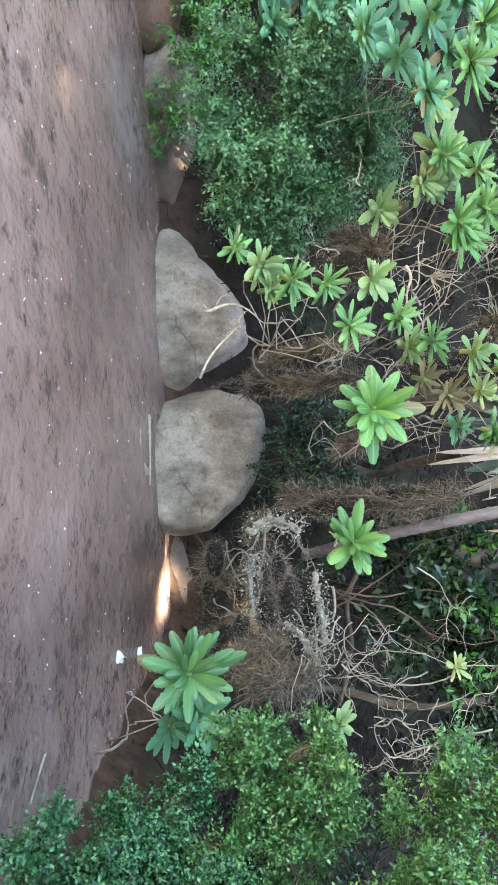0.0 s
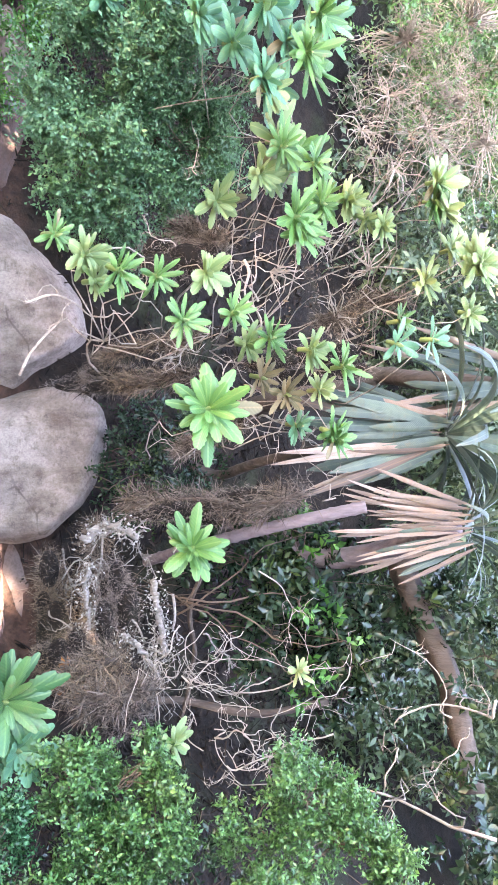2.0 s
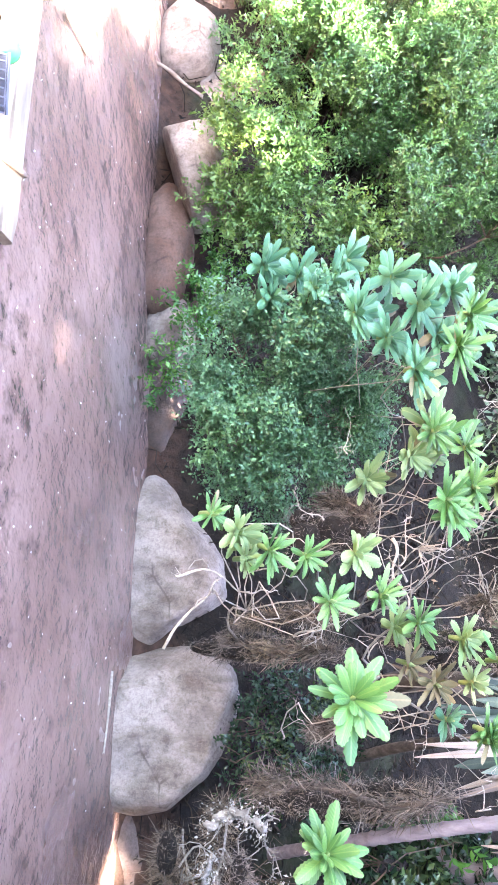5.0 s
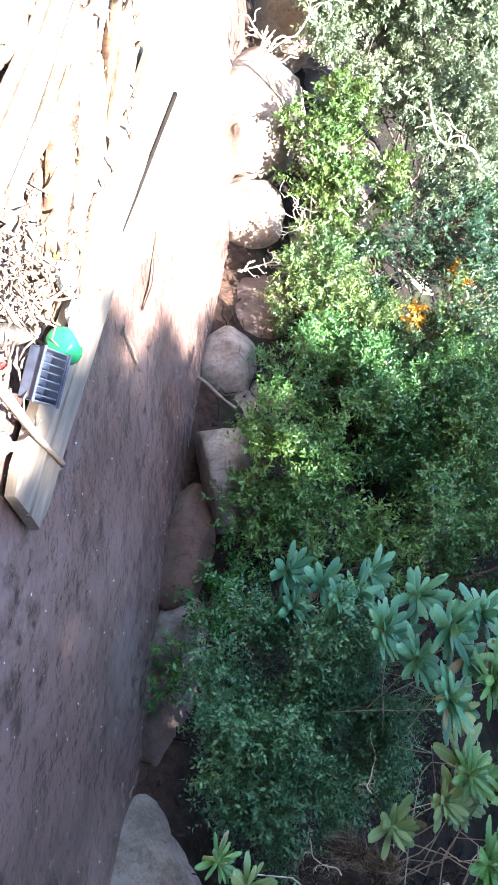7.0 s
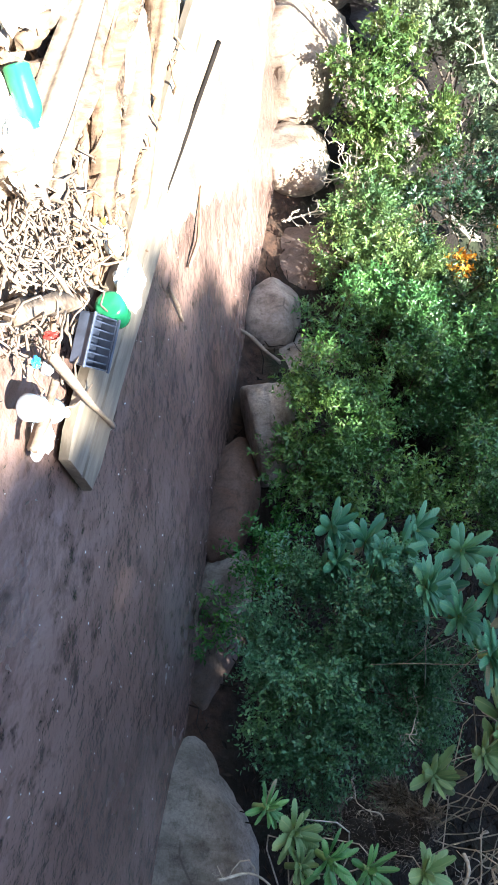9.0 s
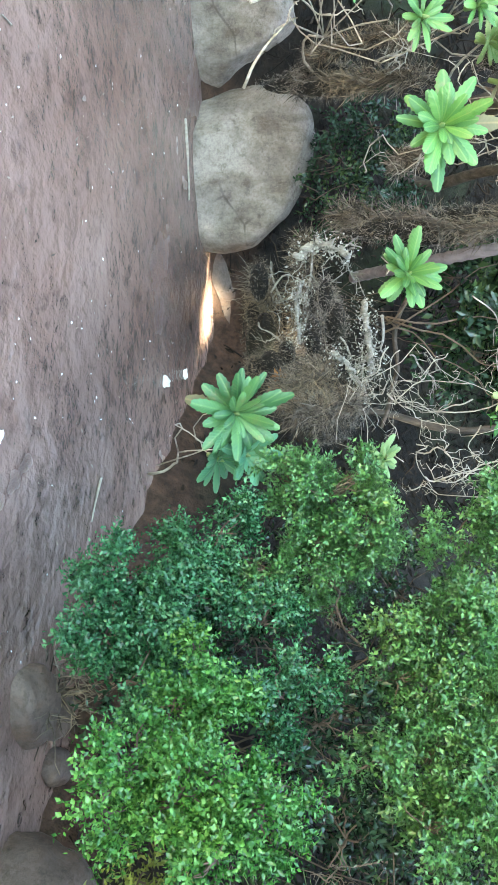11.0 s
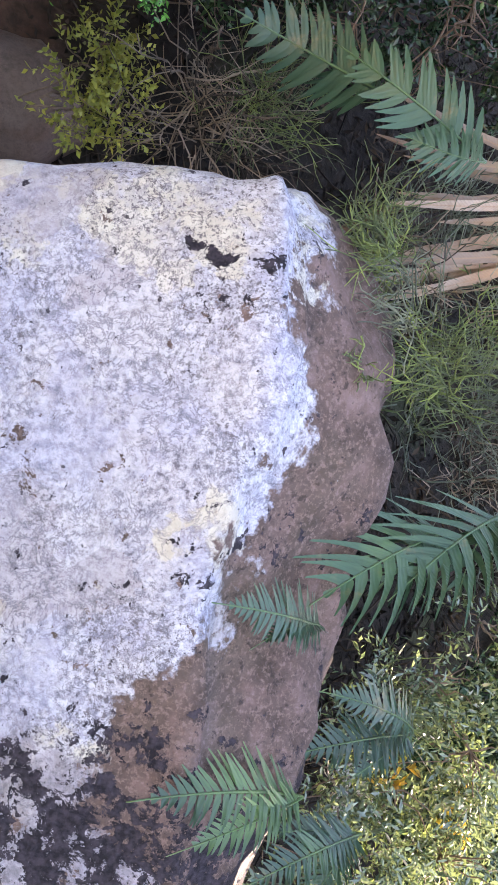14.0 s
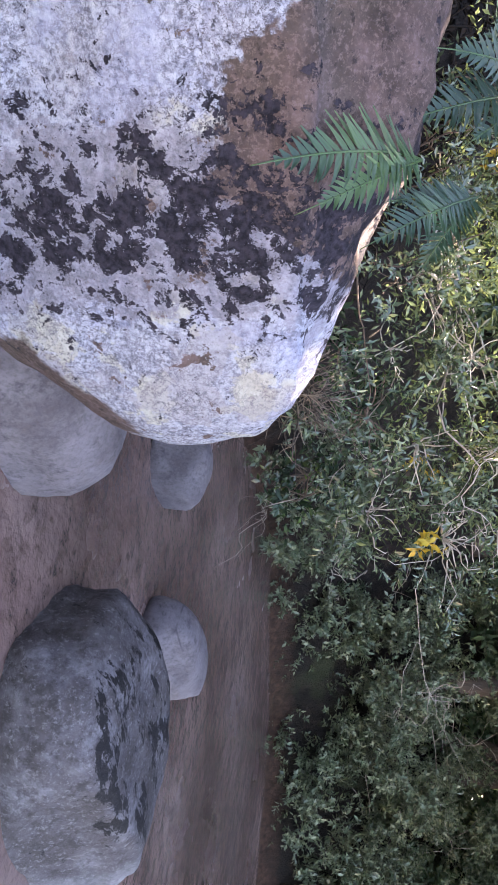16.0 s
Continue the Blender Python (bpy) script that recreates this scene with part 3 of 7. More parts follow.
# ---------- ground, water ----------
STREAM = [(-40, 8), (-20, 5.6), (-9.5, 4.7), (-7.2, 4.85), (-5, 4.9), (-3.6, 4.95), (-2.8, 5.3), (1.2, 5.4), (1.6, 4.4), (1.95, 3.4),
          (2.5, 2.75), (2.75, 2.1), (2.6, 1.5), (2.6, 0.5), (2.85, -0.5), (3.4, -1.0), (4.8, -1.25), (7.0, -2.2), (8.5, -3.9), (8.6, -6.5), (7.6, -9.5), (7.0, -14),
          (3.0, -14), (3.6, -8.5), (2.4, -5.0), (1.5, -2.3), (1.0, 0.2), (0.5, 1.35), (-0.4, 1.5), (-1.2, 1.65), (-1.85, 2.15),
          # sand spit added where sun whitens the water; its edge follows the shadow
          (-2.9, 2.8), (-3.9, 3.3), (-4.5, 3.6), (-5.4, 4.1), (-6.2, 4.1), (-8.3, 3.3), (-14, 2.8), (-40, 2.8)]


def stream_distance(x, y):
    """Metres from the water's edge, negative in the stream."""
    p = np.array(STREAM, float)
    best, inside = np.full(x.shape, 1e9), np.zeros(x.shape, bool)
    for a, b in zip(p, np.roll(p, -1, 0)):
        d = b - a
        t = np.clip(((x - a[0]) * d[0] + (y - a[1]) * d[1]) / (d @ d), 0, 1)
        best = np.minimum(best, np.hypot(x - a[0] - t * d[0], y - a[1] - t * d[1]))
        cross = ((a[1] > y) != (b[1] > y)) & (x < (b[0] - a[0]) * (y - a[1]) / (b[1] - a[1] + 1e-12) + a[0])
        inside ^= cross
    return np.where(inside, -best, best)


def ground_height(x, y):
    d = stream_distance(x, y)
    far = np.clip((y + 0.62 * np.maximum(x - 1.4, 0) - 2.6) / 1.2, 0, 1) * np.clip((y - 2.2 + 2.2 * np.maximum(x, 0)) / 1.0, 0, 1)
    far = np.maximum(far, np.clip((x - 2.6) / 0.5, 0, 1) * np.clip((y + 3.2) / 1.2, 0, 1))
    far = np.maximum(far, np.clip((x - 4.2) / 0.8, 0, 1))
    far = np.where(x < -2.0, far * np.clip((y - 4.25) / 0.3, 0, 1), far)
    p = np.maximum(d, 0)
    steep = 0.75 * (1 - np.exp(-p / 0.35)) + 0.75 * p - 0.012 * p * p
    steep = np.where(p > 14, 0.75 + 0.75 * 14 - 0.012 * 196 + 0.2 * (p - 14), steep)
    flat = 0.02 * (1 - np.exp(-p / 0.3)) + 0.016 * p
    rough = np.array([noise.fractal(Vector((a * 0.9, b * 0.9, 0.3)), 1.0, 2.0, 4) for a, b in zip(x.ravel(), y.ravel())]).reshape(x.shape)
    steep = steep - 0.55 * np.exp(-(((x - 0.3) / 0.45) ** 2 + ((y - 5.75) / 0.4) ** 2)) * np.clip(p / 0.2, 0, 1)
    up = far * steep + (1 - far) * flat
    return np.where(d > 0, up + rough * (0.012 + 0.168 * far) * np.clip(p / 0.4, 0, 1), np.maximum(0.5 * d, -0.4)), far


s = np.linspace(-1, 1, 231)
axis = 4.0 * np.sinh(s * 4.2) / np.sinh(4.2) * 18 + 9.0 * s
gx, gy = np.meshgrid(axis - 0.3, axis + 3.2, indexing="ij")
gz, gfar = ground_height(gx, gy)
n = len(axis)
i, j = np.meshgrid(np.arange(n - 1), np.arange(n - 1), indexing="ij")
q = (i * n + j).ravel()
quads = np.stack([q, q + n, q + n + 1, q + 1], -1)
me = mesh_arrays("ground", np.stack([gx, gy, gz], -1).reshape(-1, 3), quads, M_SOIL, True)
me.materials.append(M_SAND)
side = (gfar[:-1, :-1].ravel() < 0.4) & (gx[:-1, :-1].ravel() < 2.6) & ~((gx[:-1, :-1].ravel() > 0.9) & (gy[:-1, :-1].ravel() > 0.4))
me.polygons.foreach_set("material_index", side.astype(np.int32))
tagged(new("ground", me), "dark rooty earth bank beside a sandy bar and an added sand spit", "ground", kind="structure")

wx, wy = np.meshgrid(np.linspace(-40, 30, 281), np.linspace(-15, 9, 97), indexing="ij")
wz = np.array([noise.noise(Vector((a * 0.8, b * 2.0, 0))) for a, b in zip(wx.ravel(), wy.ravel())]).reshape(wx.shape) * 0.006
i, j = np.meshgrid(np.arange(280), np.arange(96), indexing="ij")
q = (i * 97 + j).ravel()
me = mesh_arrays("water", np.stack([wx, wy, wz], -1).reshape(-1, 3), np.stack([q, q + 97, q + 98, q + 1], -1), M_WATER, True)
tagged(new("water", me), "shallow muddy brown stream with a dusty rippled skin", "stream", kind="structure")


# ---------- rocks ----------
def rock(name, label, centre, size, seed, material, turn=0.0, power=2.4, cuts=(), rough=0.12, tilt=(0, 0), subdivisions=4, group="", category="rock", profile=()):
    """A weathered stone: a boxy ellipsoid with worn facets (cuts: direction and share of the radius) and lumps."""
    bm = bmesh.new()
    bmesh.ops.create_icosphere(bm, subdivisions=subdivisions, radius=1)
    g = random.Random(seed)
    planes = [(Vector(c[:3]).normalized(), c[3]) for c in cuts]
    for _ in range(5):
        d = Vector((g.uniform(-1, 1), g.uniform(-1, 1), g.uniform(-0.6, 1)))
        if d.length > 0.1:
            planes.append((d.normalized(), g.uniform(0.8, 0.95)))
    off = Vector((seed * 3.7, seed * 1.3, 0))
    for v in bm.verts:
        p = v.co.copy()
        k = (abs(p.x) ** power + abs(p.y) ** power + abs(p.z) ** power) ** (-1 / power)
        p *= k
        if profile:
            turned = math.degrees(math.atan2(p.z, p.x)) % 360
            share = float(np.interp(turned, [q[0] for q in profile], [q[1] for q in profile], period=360))
            p.x, p.z = p.x * share, p.z * share
        for d, lim in planes:
            over = p.dot(d) - lim
            if over > 0:
                p -= d * over * 0.88
        p *= 1 + rough * noise.fractal(p * 1.5 + off, 1.0, 2.0, 4) + rough * 0.22 * noise.fractal(p * 7 + off, 1.0, 2.0, 3)
        v.co = Vector((p.x * size[0], p.y * size[1], p.z * size[2]))
    me = bpy.data.meshes.new(name)
    for f in bm.faces:
        f.smooth = True
    bm.to_mesh(me)
    bm.free()
    me.materials.append(material)
    ob = new(name, me)
    ob.matrix_basis = pose(*centre, tilt[0], tilt[1], turn)
    return tagged(ob, label, category, group)


BANK = "rocks along the bank"
rock("bank_rock", "pale grey granite rock with a peaked top at the waterline", (-0.93, 5.5, 0.02), (0.6, 0.36, 0.52), 3, M_ROCK, 2, 2.1,
     ((0, -1, 0.35, 0.8),), 0.06, group=BANK, subdivisions=5, profile=((0, 0.95), (25, 0.98), (50, 0.98), (72, 1.07), (85, 1.0), (105, 0.85), (125, 0.74), (148, 0.78), (166, 1.0), (180, 1.08), (200, 1.0), (270, 1.0)))
rock("bank_rock", "mottled grey-brown granite rock with a rounded top", (0.14, 5.45, 0.06), (0.5, 0.4, 0.6), 5, M_ROCK, -2, 2.7,
     ((0.1, -1, 0.4, 0.8),), 0.06, group=BANK, subdivisions=5, profile=((0, 0.97), (25, 0.9), (45, 0.8), (70, 0.86), (90, 0.92), (112, 1.04), (128, 1.16), (145, 1.14), (165, 1.05), (180, 1.04), (270, 1.0)))
rock("bank_rock", "flat dark wet rock in the shade", (0.85, 5.75, -0.02), (0.6, 0.4, 0.22), 8, M_ROCK_DARK, 10, group=BANK)
rock("bank_rock", "low reddish brown rock half under water", (-2.15, 5.5, 0.0), (0.6, 0.3, 0.26), 9, M_ROCK_DARK, 4, group=BANK)
rock("bank_rock", "rounded reddish rock under the bushes", (-2.5, 5.2, 0.12), (0.26, 0.2, 0.2), 12, M_ROCK, 0, group=BANK)
rock("bank_rock", "leaning slab with a red-brown face at the waterline", (-3.08, 5.02, 0.1), (0.52, 0.17, 0.18), 14, M_ROCK_RED, 6, tilt=(15, 4), group=BANK)
rock("bank_rock", "broad pale rock with a sharp lower edge", (-3.64, 4.92, 0.28), (0.42, 0.34, 0.27), 16, M_ROCK, 8, 2.4, ((0.55, -0.3, -1, 0.4), (-0.4, 0, 1, 0.8)), 0.06, group=BANK)
rock("bank_rock", "rounded rock mottled with lichen at the waterline", (-4.86, 4.96, 0.16), (0.36, 0.25, 0.25), 18, M_ROCK, 0, 2.3, (), 0.06, group=BANK)
rock("bank_rock", "brown rock leaning on the bank", (-4.6, 5.32, 0.38), (0.5, 0.3, 0.36), 22, M_ROCK, 0, group=BANK)
rock("bank_rock", "dark angular rock in a shaded gap", (-5.7, 5.25, 0.25), (0.5, 0.35, 0.4), 24, M_ROCK_DARK, 0, group=BANK)
rock("bank_rock", "big rounded brown rock under a creeper", (-7.0, 5.6, 0.7), (0.75, 0.5, 0.72), 25, M_ROCK, 0, group=BANK)
rock("bank_rock", "brown block of rock in the bank", (-8.3, 5.5, 0.7), (0.8, 0.5, 0.75), 27, M_ROCK, 0, group=BANK)
rock("bank_rock", "small sunlit rock with dark stains", (-6.7, 4.75, 0.1), (0.36, 0.3, 0.38), 29, M_ROCK_PALE, 0, group=BANK)
rock("bank_rock", "large sunlit pale boulder with a dark crack", (-7.9, 4.35, 0.12), (0.95, 0.55, 0.48), 31, M_ROCK_PALE, -12, 2.8, group=BANK)
rock("bank_rock", "sunlit rock with rusty orange stains", (-9.6, 4.25, 0.25), (0.5, 0.45, 0.5), 33, M_ROCK_PALE, 0, group=BANK)
rock("bank_rock", "blue-grey rounded boulder in the shade", (-10.6, 4.6, 0.55), (0.7, 0.6, 0.75), 35, M_ROCK_BLUE, 0, group=BANK)
rock("bank_rock", "dark grey boulder against the bank", (-10.0, 5.4, 0.6), (0.7, 0.5, 0.65), 37, M_ROCK_BLUE, 0, group=BANK)

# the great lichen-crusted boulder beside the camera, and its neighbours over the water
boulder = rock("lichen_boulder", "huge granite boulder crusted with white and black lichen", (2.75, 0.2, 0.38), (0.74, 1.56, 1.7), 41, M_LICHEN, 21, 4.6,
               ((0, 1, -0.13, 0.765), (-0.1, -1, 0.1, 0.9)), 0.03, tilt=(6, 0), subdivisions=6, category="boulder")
# above the crust a bare slope leans back to the crest; the end sinks to a rounded beak that overhangs the water
inv = boulder.matrix_basis.inverted()
AXIS = (-1.3, -1.0, -0.7, -0.45, -0.2, 0.1, 0.35, 0.6, 0.74, 0.84, 1.0, 1.2, 1.6)
CREST = (0.98, 1.1, 1.2, 1.31, 1.41, 1.49, 1.54, 1.58, 1.55, 1.62, 1.66, 1.6, 1.42)
SHOULDER = (0.98, 1.1, 1.18, 1.24, 1.24, 1.25, 1.3, 1.38, 1.4, 1.4, 1.38, 1.32, 1.15)
FRONT = (2.6, 2.5, 2.38, 2.27, 2.2, 2.12, 2.02, 1.95, 1.9, 1.88, 1.83, 1.85, 2.0)
under = Vector((-0.603, -0.945, -0.545)).normalized()
beak = Vector((0.62, -0.78, 0.05)).normalized()
for v in boulder.data.vertices:
    p = boulder.matrix_basis @ v.co
    low, high, lip = (float(np.interp(p.y, AXIS, row)) for row in (SHOULDER, CREST, FRONT))
    top = 0.04 + min(low + 0.75 * max(0.0, p.x - lip), high - 0.1 * max(0.0, p.x - 2.6)) + 0.03 * noise.fractal(p * 4.0, 1.0, 2.0, 3)
    soft = 0.3
    if p.z > top - soft:
        p.z = top - soft + soft * math.tanh((p.z - top + soft) / soft)
    for way, spot, give in ((under, Vector((2.3, -0.87, 0.78)), 0.08), (Vector((-0.25, -0.95, 0.2)).normalized(), Vector((2.3, -0.93, 1.0)), 0.2), (beak, Vector((2.8, -1.0, 0.95)), 0.2)):
        d = (p - spot).dot(way)
        if d > -give:
            p -= way * (d + give - give * math.tanh((d + give) / give))
    p += (p - Vector((2.7, 0.2, 0.4))).normalized() * (0.035 * noise.fractal(p * 2.6, 1.0, 2.0, 5) + 0.008 * noise.fractal(p * 11, 1.0, 2.0, 3))
    v.co = inv @ p
rock("boulder", "smooth mauve-grey boulder below a larger one", (3.1, -0.95, 0.05), (0.38, 0.55, 0.37), 43, M_ROCK_BLUE, 35, 2.4, (), 0.06, category="boulder")
rock("boulder", "small rounded grey stone standing in the water", (4.8, -1.85, 0.05), (0.23, 0.3, 0.25), 45, M_ROCK_BLUE, 0, 2.4, (), 0.06, category="boulder")
rock("boulder", "long blue-grey boulder streaked with black lichen", (3.2, -2.72, 0.05), (0.5, 0.74, 0.43), 47, M_ROCK_STREAK, 5, 3.0, (), 0.07, category="boulder", subdivisions=5)
rock("boulder", "pale rock tucked behind a boulder in the water", (4.6, -3.05, 0.1), (0.25, 0.45, 0.22), 49, M_ROCK_BLUE, 28, 2.4, (), 0.06, category="boulder")
rock("bank_rock", "small grey stone in the shallows beside straw", (2.0, 2.5, 0.0), (0.17, 0.13, 0.12), 51, M_ROCK_DARK, 0)
rock("bank_rock", "brown wet stone behind the boulder", (2.75, 2.15, 0.05), (0.35, 0.25, 0.3), 53, M_ROCK_DARK, 0)
for k, (p, w) in enumerate((((2.73, 2.65, 0.02), 0.13), ((2.4, 2.6, 0.02), 0.1), ((2.16, 2.66, 0.02), 0.12), ((2.91, 2.6, 0.05), 0.12), ((2.04, 2.9, 0.02), 0.08), ((1.83, 3.06, 0.02), 0.07))):
    rock("bank_rock", "small dark wet stone at the foot of the bank", p, (w, w * 0.8, w * 0.6), 60 + k, M_ROCK_DARK, k * 47, subdivisions=3)


# ---------- small-leaved shrubs ----------
LOBES = [(-1.95, 4.42, 0.8, 0.3), (-1.99, 4.44, 1.06, 0.33), (-1.58, 4.47, 0.82, 0.33), (-1.66, 4.6, 1.16, 0.35), (-1.37, 4.68, 0.94, 0.3), 
    (-1.91, 4.61, 1.26, 0.29), (-1.72, 4.39, 0.67, 0.24)]
shrub("round_shrub", "rounded blue-green small-leaved shrub hanging over the water", "shrub", (-1.7, 5.3, 0.6), LOBES, M_SHRUB_BLUE, 560, (0.027, 0.0145), 1)
LOBES = [(-2.57, 4.82, 0.4, 0.14), (-2.23, 5.04, 0.16, 0.11), (-2.1, 5.09, 0.11, 0.09), (-2.81, 5.02, 0.48, 0.18), (-2.63, 5.09, 0.38, 0.12)]
shrub("bank_shrub", "low green sprigs at the foot of the bank", "shrub", (-2.3, 5.6, 0.3), LOBES, M_SHRUB, 260, (0.04, 0.018), 2)

# the broad shrub mass on the corner of the bank: a lower and a higher bush
LOBES = [(1.45, 2.58, 0.43, 0.16), (1.55, 2.45, 0.57, 0.15), (1.54, 2.38, 0.43, 0.12), (1.49, 2.63, 0.65, 0.14), (1.37, 2.86, 0.71, 0.14),
    (1.57, 2.59, 0.94, 0.1), (1.69, 2.35, 1.06, 0.1), (1.66, 2.45, 1.14, 0.07), (1.62, 2.24, 0.55, 0.1), (1.75, 2.6, 0.75, 0.14), (1.6, 2.9, 0.55, 0.15)]
CLUMP = dict(clumps=9, lump=0.35, puff=0.95, inner=0.4, spray=0.07, leaves=10, up=0.3)
shrub("corner_shrub", "dense bluish green small-leaved shrub beside the stream", "shrub", (2.3, 3.1, 0.3), LOBES, M_SHRUB_DEEP, 2100, (0.018, 0.0105), 3, twigs=110, thick=0.0035, **CLUMP)
LOBES = [(1.57, 2.24, 0.87, 0.13), (1.58, 2.12, 0.77, 0.07), (1.62, 1.87, 0.7, 0.12), (1.66, 1.82, 0.87, 0.13), (1.68, 1.85, 1.1, 0.1),
    (1.66, 1.92, 0.96, 0.11), (1.63, 1.71, 0.69, 0.08), (1.69, 1.68, 1.02, 0.07)]
shrub("corner_shrub", "bright fresh green lobe of small-leaved shrub by the boulder", "shrub", (2.2, 2.5, 0.5), LOBES, M_SHRUB, 2200, (0.018, 0.0105), 103, twigs=110, thick=0.0035, **CLUMP)
LOBES = [(1.3, 3.15, 1.1, 0.17), (1.26, 3.16, 0.94, 0.11), (1.41, 3.02, 1.25, 0.13), (1.48, 2.84, 0.91, 0.08), (1.43, 2.96, 1.08, 0.11), (1.6, 3.0, 1.15, 0.12)]
shrub("corner_shrub", "yellowish green small-leaved shrub below pale branches", "shrub", (2.1, 3.5, 0.6), LOBES, M_SHRUB_OLIVE, 1900, (0.02, 0.011), 104, twigs=90, thick=0.0035, **CLUMP)
LOBES = [(1.38, 3.2, 1.79, 0.17), (1.47, 3.05, 1.9, 0.17), (1.43, 3.15, 1.61, 0.11), (1.67, 2.78, 1.47, 0.14), (1.64, 2.81, 1.7, 0.16),
    (1.66, 2.73, 1.89, 0.14), (1.75, 2.6, 1.42, 0.1), (1.77, 2.54, 1.58, 0.14), (1.76, 2.52, 1.82, 0.14), (1.86, 2.3, 1.4, 0.1),
    (1.84, 2.35, 1.55, 0.11), (1.9, 2.1, 1.56, 0.13), (1.85, 2.27, 1.74, 0.13), (1.87, 2.1, 1.86, 0.11), (1.74, 2.61, 1.66, 0.1),
    (1.9, 1.89, 1.86, 0.09), (1.6, 2.85, 2.08, 0.15), (1.8, 2.45, 2.05, 0.14), (1.9, 2.15, 2.05, 0.12)]
shrub("corner_shrub", "tall olive green small-leaved shrub higher up the bank", "shrub", (2.45, 3.1, 0.9), LOBES, M_SHRUB_OLIVE, 1500, (0.02, 0.0108), 4, twigs=200, thick=0.0035, **CLUMP)
LOBES = [(2.55, 2.53, 1.59, 0.22), (2.41, 2.75, 1.13, 0.2), (2.5, 2.84, 1.45, 0.21), (2.68, 2.51, 2.07, 0.21), (2.51, 2.76, 2.21, 0.23), 
    (2.61, 2.85, 2.01, 0.21), (2.69, 2.53, 1.83, 0.15), (2.66, 2.57, 2.16, 0.21), (2.67, 2.29, 2.02, 0.13), (2.64, 2.13, 2.15, 0.14), 
    (2.14, 3.06, 1.38, 0.23), (2.14, 3.06, 1.78, 0.28), (2.24, 2.63, 1.88, 0.17)]
# dark-leaved lobes added behind the gaps, in place of shade between the clumps
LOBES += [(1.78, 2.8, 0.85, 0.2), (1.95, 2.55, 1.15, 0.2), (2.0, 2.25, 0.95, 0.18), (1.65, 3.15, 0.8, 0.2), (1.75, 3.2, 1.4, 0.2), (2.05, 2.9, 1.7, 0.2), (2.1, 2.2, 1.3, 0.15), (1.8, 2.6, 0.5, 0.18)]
shrub("dark_shrub", "dark green inner shrub added to darken gaps, with bare reddish stems", "shrub", (2.5, 2.8, 0.5), LOBES, M_VINE, 170, (0.036, 0.017), 5, twigs=160, thick=0.005)
LOBES = [(2.31, 1.98, 0.55, 0.09), (2.37, 1.84, 0.54, 0.07), (2.32, 2.08, 0.6, 0.07), (2.43, 1.91, 0.65, 0.09)]
shrub("small_yellow_shrub", "small yellow-green sprig growing at the back of the boulder", "shrub", (2.25, 1.75, 0.45), LOBES, M_SPRIG, 420, (0.03, 0.014), 6, twigs=20, thick=0.004)

# upstream along the bank
LOBES = [(-3.77, 4.51, 0.74, 0.2), (-3.55, 4.67, 0.65, 0.25), (-3.53, 4.73, 0.83, 0.25), (-3.23, 4.78, 0.61, 0.22), (-3.14, 4.87, 0.79, 0.23), 
    (-3.8, 4.79, 0.97, 0.19), (-3.35, 5.02, 1.08, 0.21), (-3.34, 5.16, 1.3, 0.19), (-3.19, 5.27, 1.52, 0.17)]
shrub("yellow_green_shrub", "upright yellow-green shrub among the bank rocks", "shrub", (-3.5, 5.6, 0.3), LOBES, M_SHRUB_YEL, 300, (0.04, 0.017), 7, twigs=60)
LOBES = [(-4.77, 5.15, 1.04, 0.44), (-4.75, 4.98, 0.75, 0.29), (-4.79, 5.43, 1.64, 0.55), (-4.52, 5.27, 1.38, 0.34)]
shrub("bank_shrub", "leafy green shrub high on the bank", "shrub", (-4.6, 6.0, 0.8), LOBES, M_SHRUB_OLIVE, 420, (0.036, 0.016), 8)
LOBES = [(-4.58, 5.47, 1.98, 0.54), (-4.85, 5.46, 2.38, 0.56), (-3.78, 5.46, 2.12, 0.43), (-3.39, 5.57, 2.36, 0.41), (-4.07, 5.76, 1.8, 0.34), 
    (-4.25, 5.57, 2.36, 0.44)]
shrub("bank_shrub", "pale sunlit shrub high on the bank", "shrub", (-4.0, 6.8, 1.6), LOBES, M_SHRUB_OLIVE, 400, (0.036, 0.015), 9)
LOBES = [(-5.89, 4.89, 0.84, 0.31), (-5.63, 5.07, 1.05, 0.33), (-5.56, 4.94, 0.66, 0.23), (-5.33, 5.41, 1.35, 0.36), (-5.57, 5.44, 1.74, 0.4), 
    (-5.25, 5.61, 1.98, 0.39), (-4.8, 5.64, 1.59, 0.35), (-4.61, 5.76, 2.1, 0.35)]
shrub("bank_shrub", "glossy green shrub above the mossy rocks", "shrub", (-5.6, 5.9, 0.8), LOBES, M_BANK, 400, (0.038, 0.017), 10)
LOBES = [(-7.12, 4.1, 0.8, 0.24), (-7, 4.34, 1.01, 0.27), (-6.85, 4.36, 0.75, 0.2), (-6.73, 4.6, 1.01, 0.25), (-6.66, 4.67, 0.8, 0.19), 
    (-6.55, 4.87, 1.12, 0.21), (-7.34, 3.93, 1.01, 0.21), (-6.96, 4.64, 1.33, 0.26)]
shrub("creeper", "sunlit yellow-green creeper hanging over brown rocks", "creeper", (-6.9, 5.9, 1.9), LOBES, M_CREEPER, 210, (0.05, 0.026), 11, bark=M_TWIG, twigs=90, clumps=9, inner=0.6)
